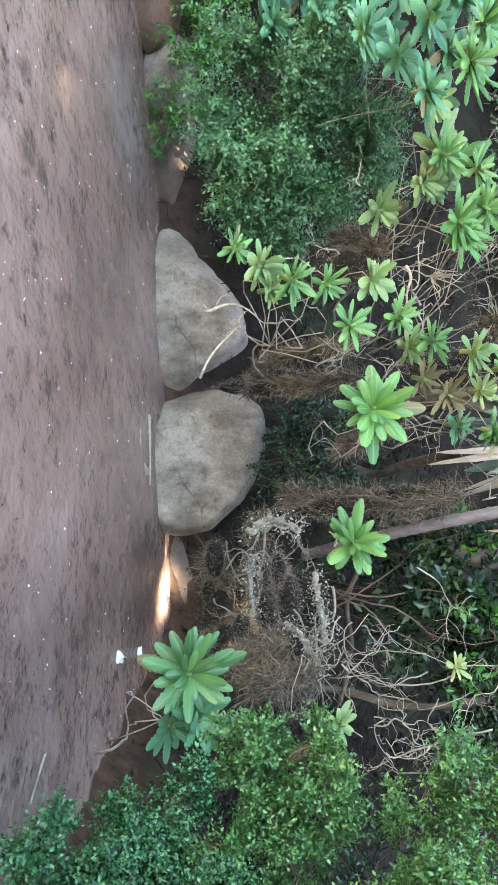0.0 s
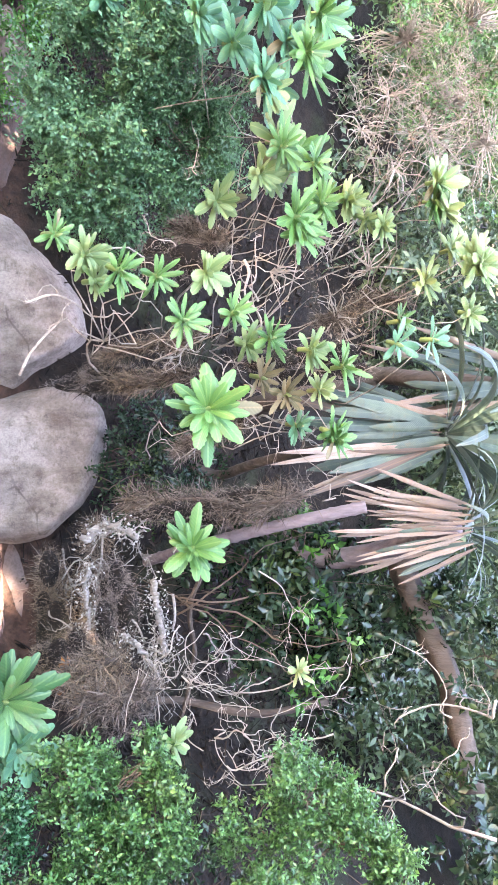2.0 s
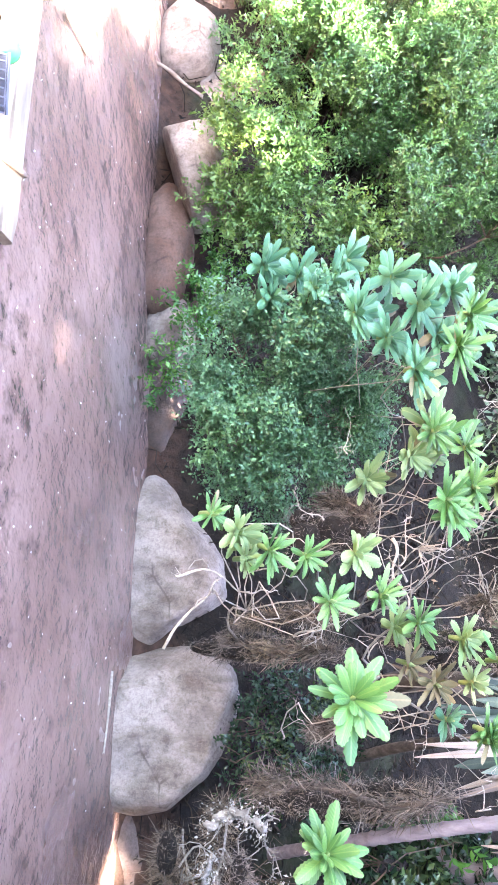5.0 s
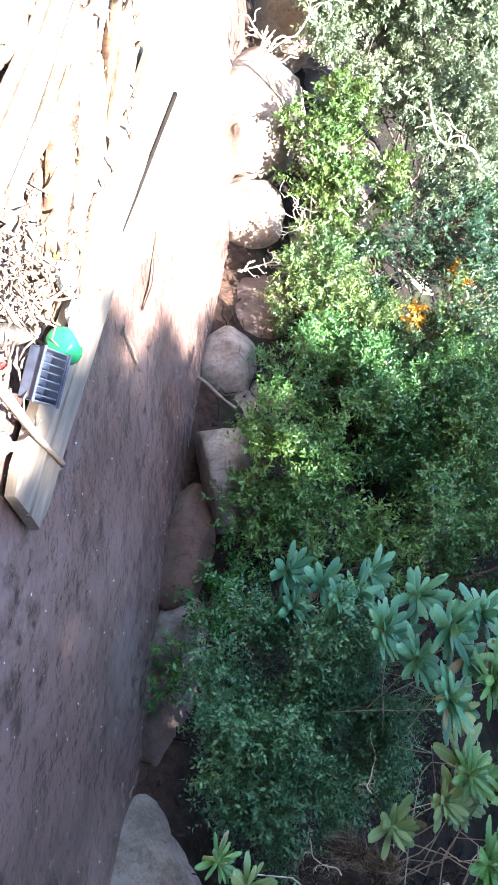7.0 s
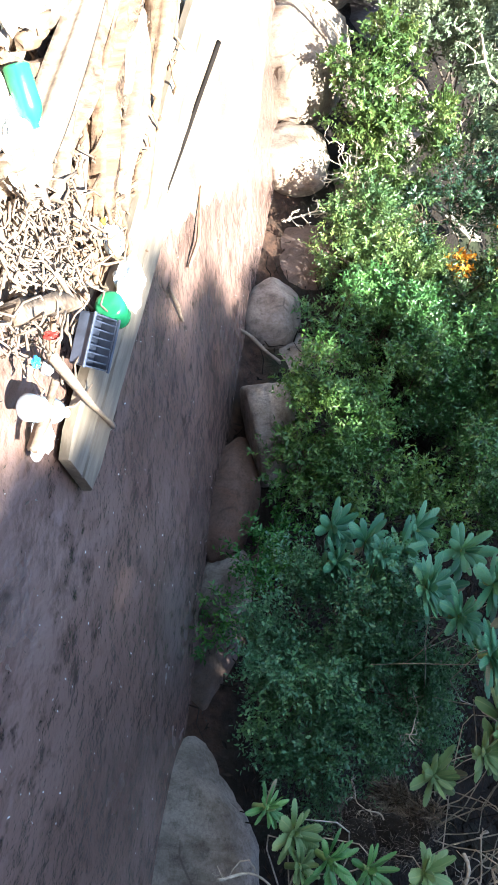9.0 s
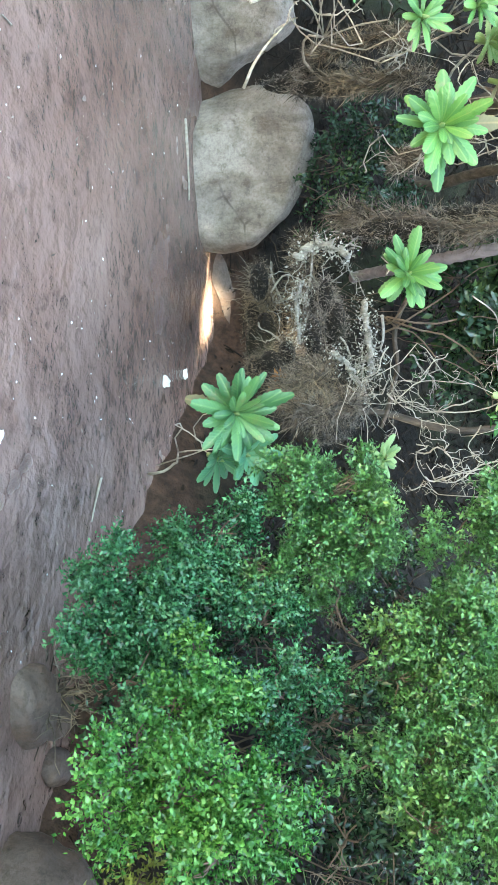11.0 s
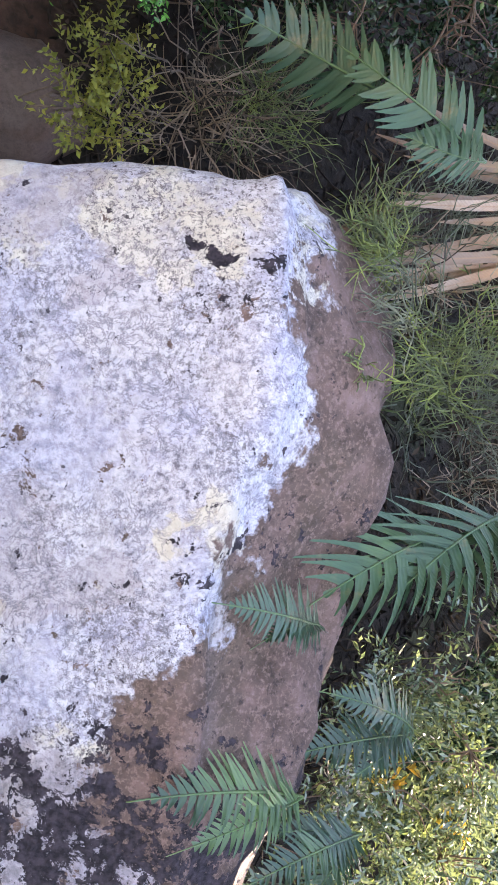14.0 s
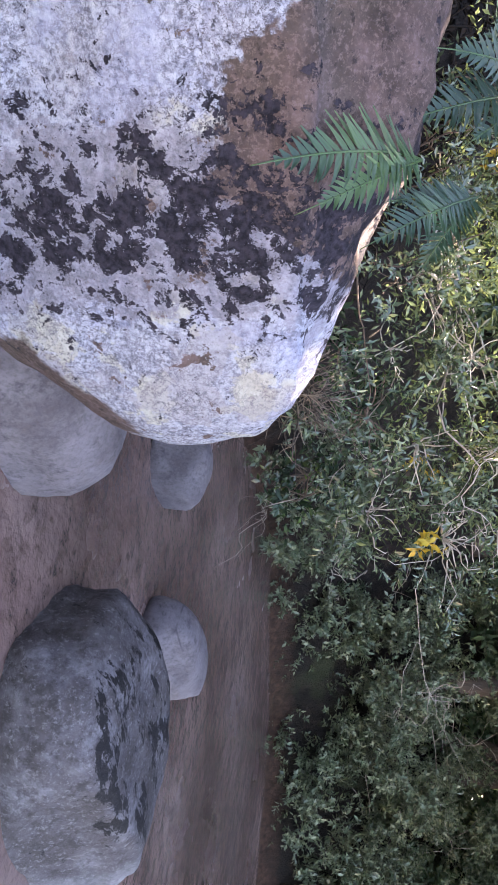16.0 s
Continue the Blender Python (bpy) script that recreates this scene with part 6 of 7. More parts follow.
lichen_branch("crooked dead branch crusted white with lichen", [(0.5, 4.3, 0.76), (0.44, 4.3, 0.84), (0.43, 4.28, 0.93), (0.5, 4.3, 1.04)], 0.02, 511)
lichen_branch("hanging dead stem flaked with white lichen", [(0.62, 4.34, 0.79), (0.75, 4.32, 0.76), (0.97, 4.35, 0.77)], 0.013, 512)
lichen_branch("dead stem furred with pale lichen beside a whorl", [(0.7, 4.2, 1.12), (0.9, 4.18, 1.16), (1.08, 4.2, 1.17)], 0.018, 513)
lichen_branch("bent lichen-covered twig over the root mats", [(0.97, 4.2, 0.98), (1.03, 4.18, 1.06), (1.18, 4.2, 1.13)], 0.016, 514)
for k, (a, b, s) in enumerate([((1.19, 4.1, 1.12), (1.1, 4.1, 1.26), 0.008), ((1.15, 4.1, 1.26), (1.1, 4.15, 1.68), 0.009), ((0.91, 4.1, 1.26), (1.2, 4.1, 1.23), 0.007),
                               ((1.4, 3.95, 1.42), (1.39, 3.95, 1.85), 0.009), ((1.53, 3.95, 1.47), (1.5, 3.95, 1.85), 0.009), ((1.36, 3.95, 1.42), (1.63, 3.95, 1.47), 0.007),
                               ((0.69, 4.3, 1.65), (1.07, 4.3, 1.8), 0.007), ((1.3, 4.3, 1.5), (1.15, 4.4, 2.1), 0.008), ((1.0, 4.4, 1.3), (1.45, 4.3, 1.55), 0.007), ((1.25, 4.2, 1.35), (1.3, 4.2, 1.9), 0.006)]):
    twig_tree("pale grey crooked twig in dark undergrowth", a, b, 520 + k, s * 0.55, 5, M_STEM, 0.12)
for k, (a, b, s) in enumerate([((-0.82, 4.0, 1.64), (-0.48, 4.0, 1.7), 0.013), ((-0.52, 3.3, 0.8), (-0.5, 3.55, 1.05), 0.01), ((-0.25, 3.4, 0.74), (-0.47, 3.4, 0.92), 0.011)]):
    twig_tree("pale gnarled stem reaching over the bank rocks", a, b, 540 + k, s * 0.65, 2, M_STEM, 0.05)
(v, f), _ = crown_arrays([(1.16, 4.15, 0.72, 0.035)], 2200, (0.05, 0.02), leaves=4, spray=0.04, seed=77)
ob = new("dead_leaves", mesh_arrays("dead_leaves", v - np.array((1.16, 4.15, 0.72)), f, M_RUST))
ob.location = (1.16, 4.15, 0.72)
tagged(ob, "orange-brown dead leaves caught on a root mat", "leaves")

# trunks leaning in the undergrowth
for k, (a, b, s) in enumerate([((0.67, 4.94, 2.45), (1.89, 4.4, 2.71), 0.075), ((1.48, 4.45, 0.64), (1.47, 4.65, 2), 0.022), ((0.73, 4.71, 1.34), (1.49, 4.54, 1.2), 0.012)]):
    ob = new("leaning_trunk", mesh_arrays("leaning_trunk", *tube_arrays(bent(np.zeros(3), np.array(b) - np.array(a), 0.04, 20, 320 + k), [s, s * 0.9], 14, 0.22, k), M_BARK, True))
    ob.location = a
    tagged(ob, "rough brown trunk leaning in the undergrowth", "tree trunk")

A, B, C = (0.39, 4.35, 2.21), (0.5, 4.34, 1.52), (0.71, 4.98, 0.98)
line = np.array([np.array(A) * (1 - t) ** 2 + 2 * np.array(B) * t * (1 - t) + np.array(C) * t * t for t in np.linspace(0, 1, 70)])
ring = np.array([0.031 * (1 + rnd.uniform(0.02, 0.2) * (k % 3 == 0)) for k in range(70)])
ob = new("ringed_trunk", mesh_arrays("ringed_trunk", *tube_arrays(line - line[0], ring, 14, 0.04, 5), M_BARK_GREY, True))
ob.location = line[0]
tagged(ob, "slim mauve-grey trunk ringed with old leaf scars", "tree trunk")

# leaf litter and broken sticks over the bank
g = np.random.default_rng(5)
px, py = np.concatenate([g.uniform(-6, 2.6, 24000), g.uniform(2.4, 5.2, 22000)]), np.concatenate([g.uniform(4.0, 7.0, 24000), g.uniform(-1.6, 4.4, 22000)])
pz, _ = ground_height(px, py)
keep = pz > 0.03
P = np.stack([px, py, pz + 0.01], -1)[keep]
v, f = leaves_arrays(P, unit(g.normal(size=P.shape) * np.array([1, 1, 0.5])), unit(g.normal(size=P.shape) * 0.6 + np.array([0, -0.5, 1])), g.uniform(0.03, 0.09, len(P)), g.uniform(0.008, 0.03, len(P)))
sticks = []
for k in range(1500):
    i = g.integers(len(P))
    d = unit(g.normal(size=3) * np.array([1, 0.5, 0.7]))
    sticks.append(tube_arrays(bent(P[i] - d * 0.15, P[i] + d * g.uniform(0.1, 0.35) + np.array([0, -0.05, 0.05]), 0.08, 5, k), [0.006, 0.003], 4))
tagged(new("leaf_litter", mesh_arrays("leaf_litter", *join([(v, f)] + sticks), M_LITTER_SHADED)), "brown dead leaves and sticks over the earth bank", "litter", kind="stuff")

# ---------- woods ----------
def woods(name, label, centre_list, material, density, leaf, seed, trunk=True, holes=(), boughs=()):
    (v, f), tips = crown_arrays(list(centre_list) + [b[0] for b in boughs], density, leaf, leaves=12, spray=0.35, seed=seed, inner=0.75, holes=holes)
    pieces = []
    if trunk:
        for k, (x, y, z, r) in enumerate(centre_list[::3]):
            z0 = float(ground_height(np.array([x]), np.array([y]))[0][0])
            pieces.append(tube_arrays(bent((x, y, z0 - 0.1), (x, y, z), 0.03, 10, seed + k), [0.16, 0.07], 8))
    for k, (tip, root) in enumerate(boughs):
        pieces.append(tube_arrays(bent(root, tip[:3], 0.05, 8, seed + 50 + k), [0.07, 0.02], 6))
    ob = new(name, None)
    part("crowns", mesh_arrays("crowns", v, f, material), ob)
    if pieces:
        part("trunks", mesh_arrays("trunks", *join(pieces), M_BARK, True), ob)
    return tagged(ob, label, "woods", kind="stuff")


g = np.random.default_rng(21)
hill = []
for x in np.arange(-16, 6, 0.95):
    for k in range(3):
        y = 6.9 + k * 1.5 + g.uniform(-0.4, 0.4) + (1.2 if -4 < x < 2 else 0)
        z = float(ground_height(np.array([x]), np.array([y]))[0][0])
        hill.append((x + g.uniform(-0.3, 0.3), y, z + 0.55 + g.uniform(0, 0.6), g.uniform(0.6, 0.95)))
woods("hillside_woods", "dense dim green thicket climbing the bank", hill, M_WOODS, 42, (0.085, 0.04), 31, False)
side = []
for k in range(26):
    x, y = 4.6 + g.uniform(0, 6), 0.2 + g.uniform(-0.6, 4.5)
    y = max(y, -0.9 - 0.45 * (x - 4.6))
    z = float(ground_height(np.array([x]), np.array([y]))[0][0])
    side.append((x, y, z + g.uniform(0.3, 1.0), g.uniform(0.6, 0.9)))
woods("side_thicket", "dark thicket of bushes behind the boulder", side, M_VINE, 40, (0.09, 0.04), 33, False)
# unseen tall trees added to shade the near water; lower ones spare the bar
tall = []


def tree_spot(s, lateral):
    """A place by its distance towards the sun and to the side of it."""
    return s * 0.914 + lateral * 0.407, -s * 0.407 + lateral * 0.914


for k in range(70):
    lateral, s = g.uniform(3.5, 14), g.uniform(8.5, 12.0)
    tall.append((*tree_spot(s, lateral), g.uniform(3.0, 19.0), g.uniform(1.3, 1.8)))
for z in np.arange(3, 14.6, 2.0):
    tall.append((*tree_spot(10.0, 2.9), z, 1.4))
for lateral in np.arange(3.5, 14, 1.3):
    for z in np.arange(4, 20 if lateral < 4.6 else 24, 2.6):
        tall.append((*tree_spot(10.0, lateral), z, 1.6))
# gaps cut in these crowns along the sun's rays, to light chosen spots
GLEAMS = [(3.6, -0.52, 2.1, 0.45), (3.35, -0.1, 1.88, 0.43), (3.5, 0.15, 1.87, 0.45), (3.7, -0.6, 2.05, 0.45), (3.7, -1.25, 1.9, 0.4), (3.4, 0.0, 2.0, 0.25), (4.5, -1.9, 0.0, 0.14), (5.2, -2.7, 0.0, 0.16), (3.3, -1.9, 0.0, 0.14), (9.2, -6.4, 1.6, 0.3), (9.0, -8.0, 2.0, 0.35), (4.0, -1.5, 1.9, 0.3)]
FLECKS = [(0.72, 5.19, 0.02, 0.45), (0.87, 5.21, 0.02, 0.46), (1.02, 5.26, 0.02, 0.44), (0.3, 4.75, 0.02, 0.22), (0.76, 3.87, 0.02, 0.2), (-2.0, 5.45, 0.1, 0.3), (-2.45, 5.5, 0.1, 0.35)]
woods("tall_shade_trees", "tall unseen trees added to shade the bend", tall, M_WOODS, 22, (0.22, 0.11), 35, holes=FLECKS + GLEAMS[:3])
low = []
for lateral in np.arange(-9, 3.2, 1.5):
    for z in np.arange(5.0, 13.6, 1.9):
        low.append((*tree_spot(11.8 + g.uniform(-1.0, 1.0), lateral + g.uniform(-0.4, 0.4)), z + g.uniform(-0.4, 0.4), g.uniform(1.1, 1.5)))
# boughs from them, added over the water out of view to cut sky light
over = []
for k in range(26):
    lateral = g.uniform(-9.5, -0.5)
    over.append(((*tree_spot(g.uniform(5.5, 10.5), lateral), g.uniform(6.5, 8.5), g.uniform(1.1, 1.5)), (*tree_spot(11.8, lateral), 6.0)))
woods("bend_shade_trees", "dark trees added beyond the bend to block sun and sky", low, M_WOODS, 20, (0.22, 0.11), 36, holes=GLEAMS, boughs=over)
back = []
for lateral in np.arange(-13, 5.5, 1.35):
    for z in (0.7, 2.0, 3.4, 4.8, 6.2):
        back.append((*tree_spot(13.6 + g.uniform(-0.6, 0.6), lateral + g.uniform(-0.4, 0.4)), z + g.uniform(-0.3, 0.3), g.uniform(1.0, 1.4)))
woods("bend_thicket", "dim thicket closing off the bend of the stream", back, M_WOODS, 26, (0.14, 0.07), 38, False)
up = []
for k in range(22):
    up.append((-13 - g.uniform(0, 6), -4 + g.uniform(0, 11), g.uniform(0.8, 5.0), g.uniform(1.1, 1.8)))
woods("upstream_woods", "sunlit trees closing off the stream upstream", up, M_WOODS, 16, (0.14, 0.065), 37)


# ---------- driftwood and rubbish on the bar ----------
def log(label, points, radii, seed, material=None, name="driftwood_log", sides=20, ridges=0.16, bow=0.035):
    """A weathered log: ridged along its length, slightly twisted, with broken ends."""
    p = np.array(points, float)
    t = np.linspace(0, 1, len(p))
    tt = np.linspace(0, 1, 30)
    line = np.stack([np.interp(tt, t, p[:, k]) for k in range(3)], -1)
    g = np.random.default_rng(seed)
    L = np.linalg.norm(p[-1] - p[0])
    for _ in range(3):
        line[1:-1] = 0.25 * line[:-2] + 0.5 * line[1:-1] + 0.25 * line[2:]
    for f in (1, 2, 3):
        line += np.sin(np.pi * f * tt + g.random() * 6)[:, None] * unit(g.normal(size=3)) * np.array([1, 1, 0.4]) * L * bow / f
    v, f = tube_arrays(line - line[0], radii, sides)
    ring = v[:30 * sides].reshape(30, sides, 3)
    mid = ring.mean(1, keepdims=True)
    ang = np.arange(sides) / sides * 2 * np.pi
    twist = tt[:, None] * g.uniform(-1.5, 1.5)
    shape = sum(g.normal() * np.cos(q * (ang + twist) + g.random() * 6) / (q ** 0.35) for q in range(2, 9))
    knots = 1 + 0.18 * np.sin(tt * g.uniform(6, 14) + g.random() * 6)[:, None] * g.random()
    ring[:] = mid + (ring - mid) * ((1 + ridges * shape) * knots)[..., None]
    jag = unit(line[-1] - line[-2]) * g.normal(size=(sides, 1)) * max(radii) * 0.5
    ring[-1] += jag
    ring[0] += jag[::-1]
    ob = new(name, mesh_arrays(name, v, f, material or M_DRIFT, True))
    ob.location = line[0]
    return tagged(ob, label, "driftwood", "driftwood pile")


DL = [((-3.4, 1.66, 0.16), (-2.8, 2.24, 0.1), 0.045), ((-3.72, 1.94, 0.13), (-3.02, 2.4, 0.08), 0.06), ((-4.4, 2.0, 0.1), (-3.24, 2.47, 0.08), 0.065),
    ((-3.5, 1.62, 0.12), (-2.95, 2.0, 0.1), 0.07), ((-4.0, 1.75, 0.1), (-3.3, 2.05, 0.12), 0.06), ((-3.1, 1.62, 0.1), (-2.5, 1.98, 0.08), 0.05),
    ((-4.7, 1.95, 0.07), (-3.9, 2.3, 0.07), 0.05), ((-2.95, 2.1, 0.06), (-2.62, 2.36, 0.06), 0.035), ((-3.35, 2.3, 0.05), (-2.85, 2.5, 0.05), 0.03),
    ((-3.0, 1.85, 0.06), (-2.6, 2.2, 0.06), 0.04), ((-4.3, 1.5, 0.08), (-3.5, 1.5, 0.1), 0.06), ((-2.72, 2.35, 0.04), (-3.05, 2.23, 0.08), 0.03)]
log("great twisted sun-bleached driftwood limb with a hooked end", [(-4.3, 1.05, 0.2), (-3.69, 1.23, 0.27), (-3.3, 1.4, 0.27), (-2.95, 1.52, 0.24), (-2.57, 1.64, 0.2), (-2.37, 1.8, 0.13), (-2.42, 2.03, 0.08)], [0.06, 0.058, 0.052, 0.045, 0.045, 0.035], 471, M_DRIFT, ridges=0.2)
log("long pale driftwood log split along its grain", [(-4.2, 1.45, 0.14), (-3.5, 1.55, 0.15), (-2.95, 1.78, 0.15), (-2.6, 1.95, 0.1)], [0.045, 0.055, 0.05, 0.03], 472, M_DRIFT, ridges=0.2)
log("brown driftwood log with dark bark in its hollows", [(-3.6, 1.7, 0.2), (-3.1, 1.83, 0.17), (-2.78, 2.2, 0.1)], [0.05, 0.06, 0.05], 473, M_DRIFT_BROWN, ridges=0.2)
rock("slab", "broad sunlit slab of pale rock behind the driftwood", (-3.05, 1.02, 0.1), (0.75, 0.34, 0.17), 474, M_ROCK_PALE, 12, 3.2, (), 0.08, subdivisions=5)
for k, (x, y, z, r) in enumerate(((-2.78, 1.26, 0.06, 0.13), (-3.02, 1.46, 0.06, 0.11), (-3.17, 1.44, 0.08, 0.1), (-2.5, 1.55, 0.05, 0.12), (-2.4, 1.78, 0.05, 0.1), (-2.6, 1.42, 0.04, 0.09))):
    rock("beach_stone", "pale sunlit stone packed among driftwood", (x, y, z), (r, r * 0.8, r * 0.7), 480 + k, M_ROCK_PALE, 40 * k, 2.8, (), 0.12, subdivisions=4, group="stones on the bar")
DL += [((-3.24, 1.44, 0.16), (-2.93, 1.35, 0.14), 0.07), ((-3.16, 1.48, 0.12), (-2.8, 1.45, 0.12), 0.085), ((-2.69, 1.47, 0.08), (-2.94, 1.52, 0.1), 0.05), 
    ((-4.37, 2.14, 0.03), (-4.75, 1.85, 0.05), 0.04), ((-3.98, 2.35, 0.04), (-4.52, 2.19, 0.06), 0.05), ((-2.91, 1.65, 0.1), (-2.7, 1.7, 0.1), 0.04), 
    ((-2.5, 1.44, 0.1), (-2.75, 1.6, 0.12), 0.03), ((-2.25, 1.65, 0.1), (-2.49, 1.65, 0.13), 0.05), ((-4.19, 1.66, 0.08), (-4.7, 1.38, 0.06), 0.03), 
    ((-2.77, 1.16, 0.1), (-3.19, 1.19, 0.1), 0.05), ((-3.75, 3.44, 0.02), (-4.34, 3.27, 0.02), 0.012), ((-3.38, 3.24, 0.02), (-3.44, 3.57, 0.01), 0.01)]
for k, (a, b, s) in enumerate(DL):
    a, b = np.array(a), np.array(b)
    log(("sun-bleached twisted driftwood log", "cracked brown driftwood log with stripped bark")[k % 4 == 2], [a, a * 0.6 + b * 0.4 + np.array([0.02, 0.02, 0.02]), b], [s * 0.85, s * 0.95, s * 0.75], 400 + k, (M_DRIFT, M_DRIFT, M_DRIFT_BROWN, M_DRIFT)[k % 4])
for label, (a, b, s), seed, bark, n in zip(("forked weathered stick lying across a plank", "broken squared stake poking out of the pile", "thin driftwood stick among plastic", "thin red-brown stick among plastic", "grey stick propped on a plastic crate"),
                                          [((-1.87, 2.1, 0.22), (-2.15, 2.96, 0.1), 0.018), ((-1.93, 1.99, 0.12), (-2.25, 2.27, 0.14), 0.05), ((-1.66, 2.41, 0.1), (-1.85, 2.24, 0.2), 0.02), 
    ((-2.04, 2.13, 0.17), (-1.9, 2.24, 0.16), 0.012), ((-2.24, 2.27, 0.15), (-2.25, 2.11, 0.12), 0.012)],
                                          (420, 421, 422, 423, 425), (M_DRIFT, M_DRIFT, M_DRIFT, M_DRIFT_BROWN, M_DRIFT), (10, 4, 8, 8, 8)):
    log(label, [a, b], [s, s * 0.9, s * 0.75], seed, bark, sides=n)


def beam(label, a, b, width, height, seed):
    """A long heavy plank with worn corners and a crack along it."""
    a, b = Vector(a), Vector(b)
    L = (b - a).length
    bm = bmesh.new()
    g = random.Random(seed)
    prof = [(-0.5, 0.0), (-0.5, 0.82), (-0.44, 1.0), (-0.06, 1.0), (-0.03, 0.55), (0.0, 1.0), (0.44, 1.0), (0.5, 0.82), (0.5, 0.0)]
    rows = []
    for i in range(25):
        t = i / 24
        end = 1 - 0.16 * max(0, 1 - t / 0.06) ** 2
        rows.append([bm.verts.new((x * width * end + g.uniform(-0.004, 0.004) + 0.01 * math.sin(t * 9), z * height + g.uniform(-0.003, 0.003) + 0.008 * math.sin(t * 5 + x), t * L)) for x, z in prof])
    for r0, r1 in zip(rows, rows[1:]):
        for k in range(len(prof) - 1):
            bm.faces.new((r0[k], r0[k + 1], r1[k + 1], r1[k]))
        bm.faces.new((r0[-1], r0[0], r1[0], r1[-1]))
    bm.faces.new(rows[0][::-1])
    bm.faces.new(rows[-1])
    bmesh.ops.recalc_face_normals(bm, faces=bm.faces)
    me = bpy.data.meshes.new("plank")
    bm.to_mesh(me)
    bm.free()
    me.materials.append(M_PLANK)
    ob = new("plank", me)
    z = (b - a).normalized()
    y = (Vector((0, 0, 1)) - z * z.z).normalized()
    x = y.cross(z)
    ob.matrix_basis = Matrix.Translation(a) @ Matrix((x, y, z)).transposed().to_4x4()
    return tagged(ob, label, "plank", "driftwood pile")


A, B = (-1.84, 2.84, 0.03), (-4.8, 2.48, 0.08)
beam("long thick weathered plank with a dark crack along it", A, B, 0.34, 0.055, 1)
A, B = (-3.2, 2.73, 0.1), (-4.95, 2.69, 0.14)
log("thin dark straight pole lying on a plank", [A, B], [0.012, 0.016], 424, M_BLACK, "pole", 8, 0.02, 0.004)


def bottle(label, place, axis, length, radius, material):
    bm = bmesh.new()
    prof = [(0.0, 0.0), (0.8, 0.0), (1.0, 0.04), (0.97, 0.2), (1.0, 0.24), (0.97, 0.4), (1.0, 0.62), (0.9, 0.74), (0.55, 0.86), (0.33, 0.92), (0.33, 1.0), (0.0, 1.0)]
    rows = [[bm.verts.new((math.cos(a) * r * radius, math.sin(a) * r * radius, z * length)) for a in [k * math.tau / 18 for k in range(18)]] for r, z in prof]
    for r0, r1 in zip(rows, rows[1:]):
        for k in range(18):
            bm.faces.new((r0[k], r0[(k + 1) % 18], r1[(k + 1) % 18], r1[k]))
    bmesh.ops.remove_doubles(bm, verts=bm.verts, dist=1e-5)
    me = bpy.data.meshes.new("bottle")
    for f in bm.faces:
        f.smooth = True
    bm.to_mesh(me)
    bm.free()
    me.materials.append(material)
    ob = new("bottle", me)
    ob.matrix_basis = aim(place, axis)
    cap = part("cap", mesh_arrays("cap", *tube_arrays([(0, 0, length * 0.985), (0, 0, length * 1.05)], [radius * 0.38, radius * 0.38], 12), M_WHITE, True), ob)
    return tagged(ob, label, "bottle", "rubbish on the bar")


A, B = (-2.43, 2.45, 0.17), (-2.68, 3.02, 0.1)
bottle("squat green plastic bottle lying on a plank", A, Vector(B) - Vector(A), 0.2, 0.062, M_GREEN)
bottle("faded green plastic bottle in the driftwood", (-2.49, 1.46, 0.16), (0.3, 0.6, 0.1), 0.2, 0.045, M_GREEN)
bottle("clear blue-tinted plastic bottle among sticks", (-1.73, 2.25, 0.12), (-0.5, 0.75, 0.1), 0.24, 0.05, M_FILM)


def crate(label, centre, turn, tip):
    """A small open crate: a floor, four walls with a slotted rim, and ribs."""
    thing = new("plastic_crate", None)
    thing.matrix_basis = pose(*centre, tip, 12, turn) @ Matrix.Scale(0.8, 4)

    def panel(name, lo, hi):
        bm = bmesh.new()
        bmesh.ops.create_cube(bm, size=1)
        for v in bm.verts:
            v.co = Vector([(lo[k] + hi[k]) / 2 + v.co[k] * (hi[k] - lo[k]) for k in range(3)])
        bmesh.ops.bevel(bm, geom=bm.edges[:], offset=0.002, segments=1, affect="EDGES")
        me = bpy.data.meshes.new(name)
        bm.to_mesh(me)
        bm.free()
        me.materials.append(M_CRATE)
        return part(name, me, thing)

    panel("floor", (-0.13, -0.09, 0), (0.13, 0.09, 0.006))
    for sx in (-1, 1):
        panel("end_wall", (sx * 0.13 - 0.004, -0.09, 0.006), (sx * 0.13 + 0.004, 0.09, 0.1))
        panel("side_wall", (-0.126, sx * 0.09 - 0.004, 0.006), (0.126, sx * 0.09 + 0.004, 0.1))
        panel("rim", (-0.14, sx * 0.098 - 0.008, 0.1), (0.14, sx * 0.098 + 0.008, 0.11))
    for k in range(6):
        panel("rib", (-0.1 + k * 0.04 - 0.004, -0.084, 0.09), (-0.1 + k * 0.04 + 0.004, 0.084, 0.098))
    return tagged(thing, label, "crate", "rubbish on the bar")


crate("broken dark blue-grey plastic crate in driftwood", (-2.27, 2.49, 0.1), 35, 14)


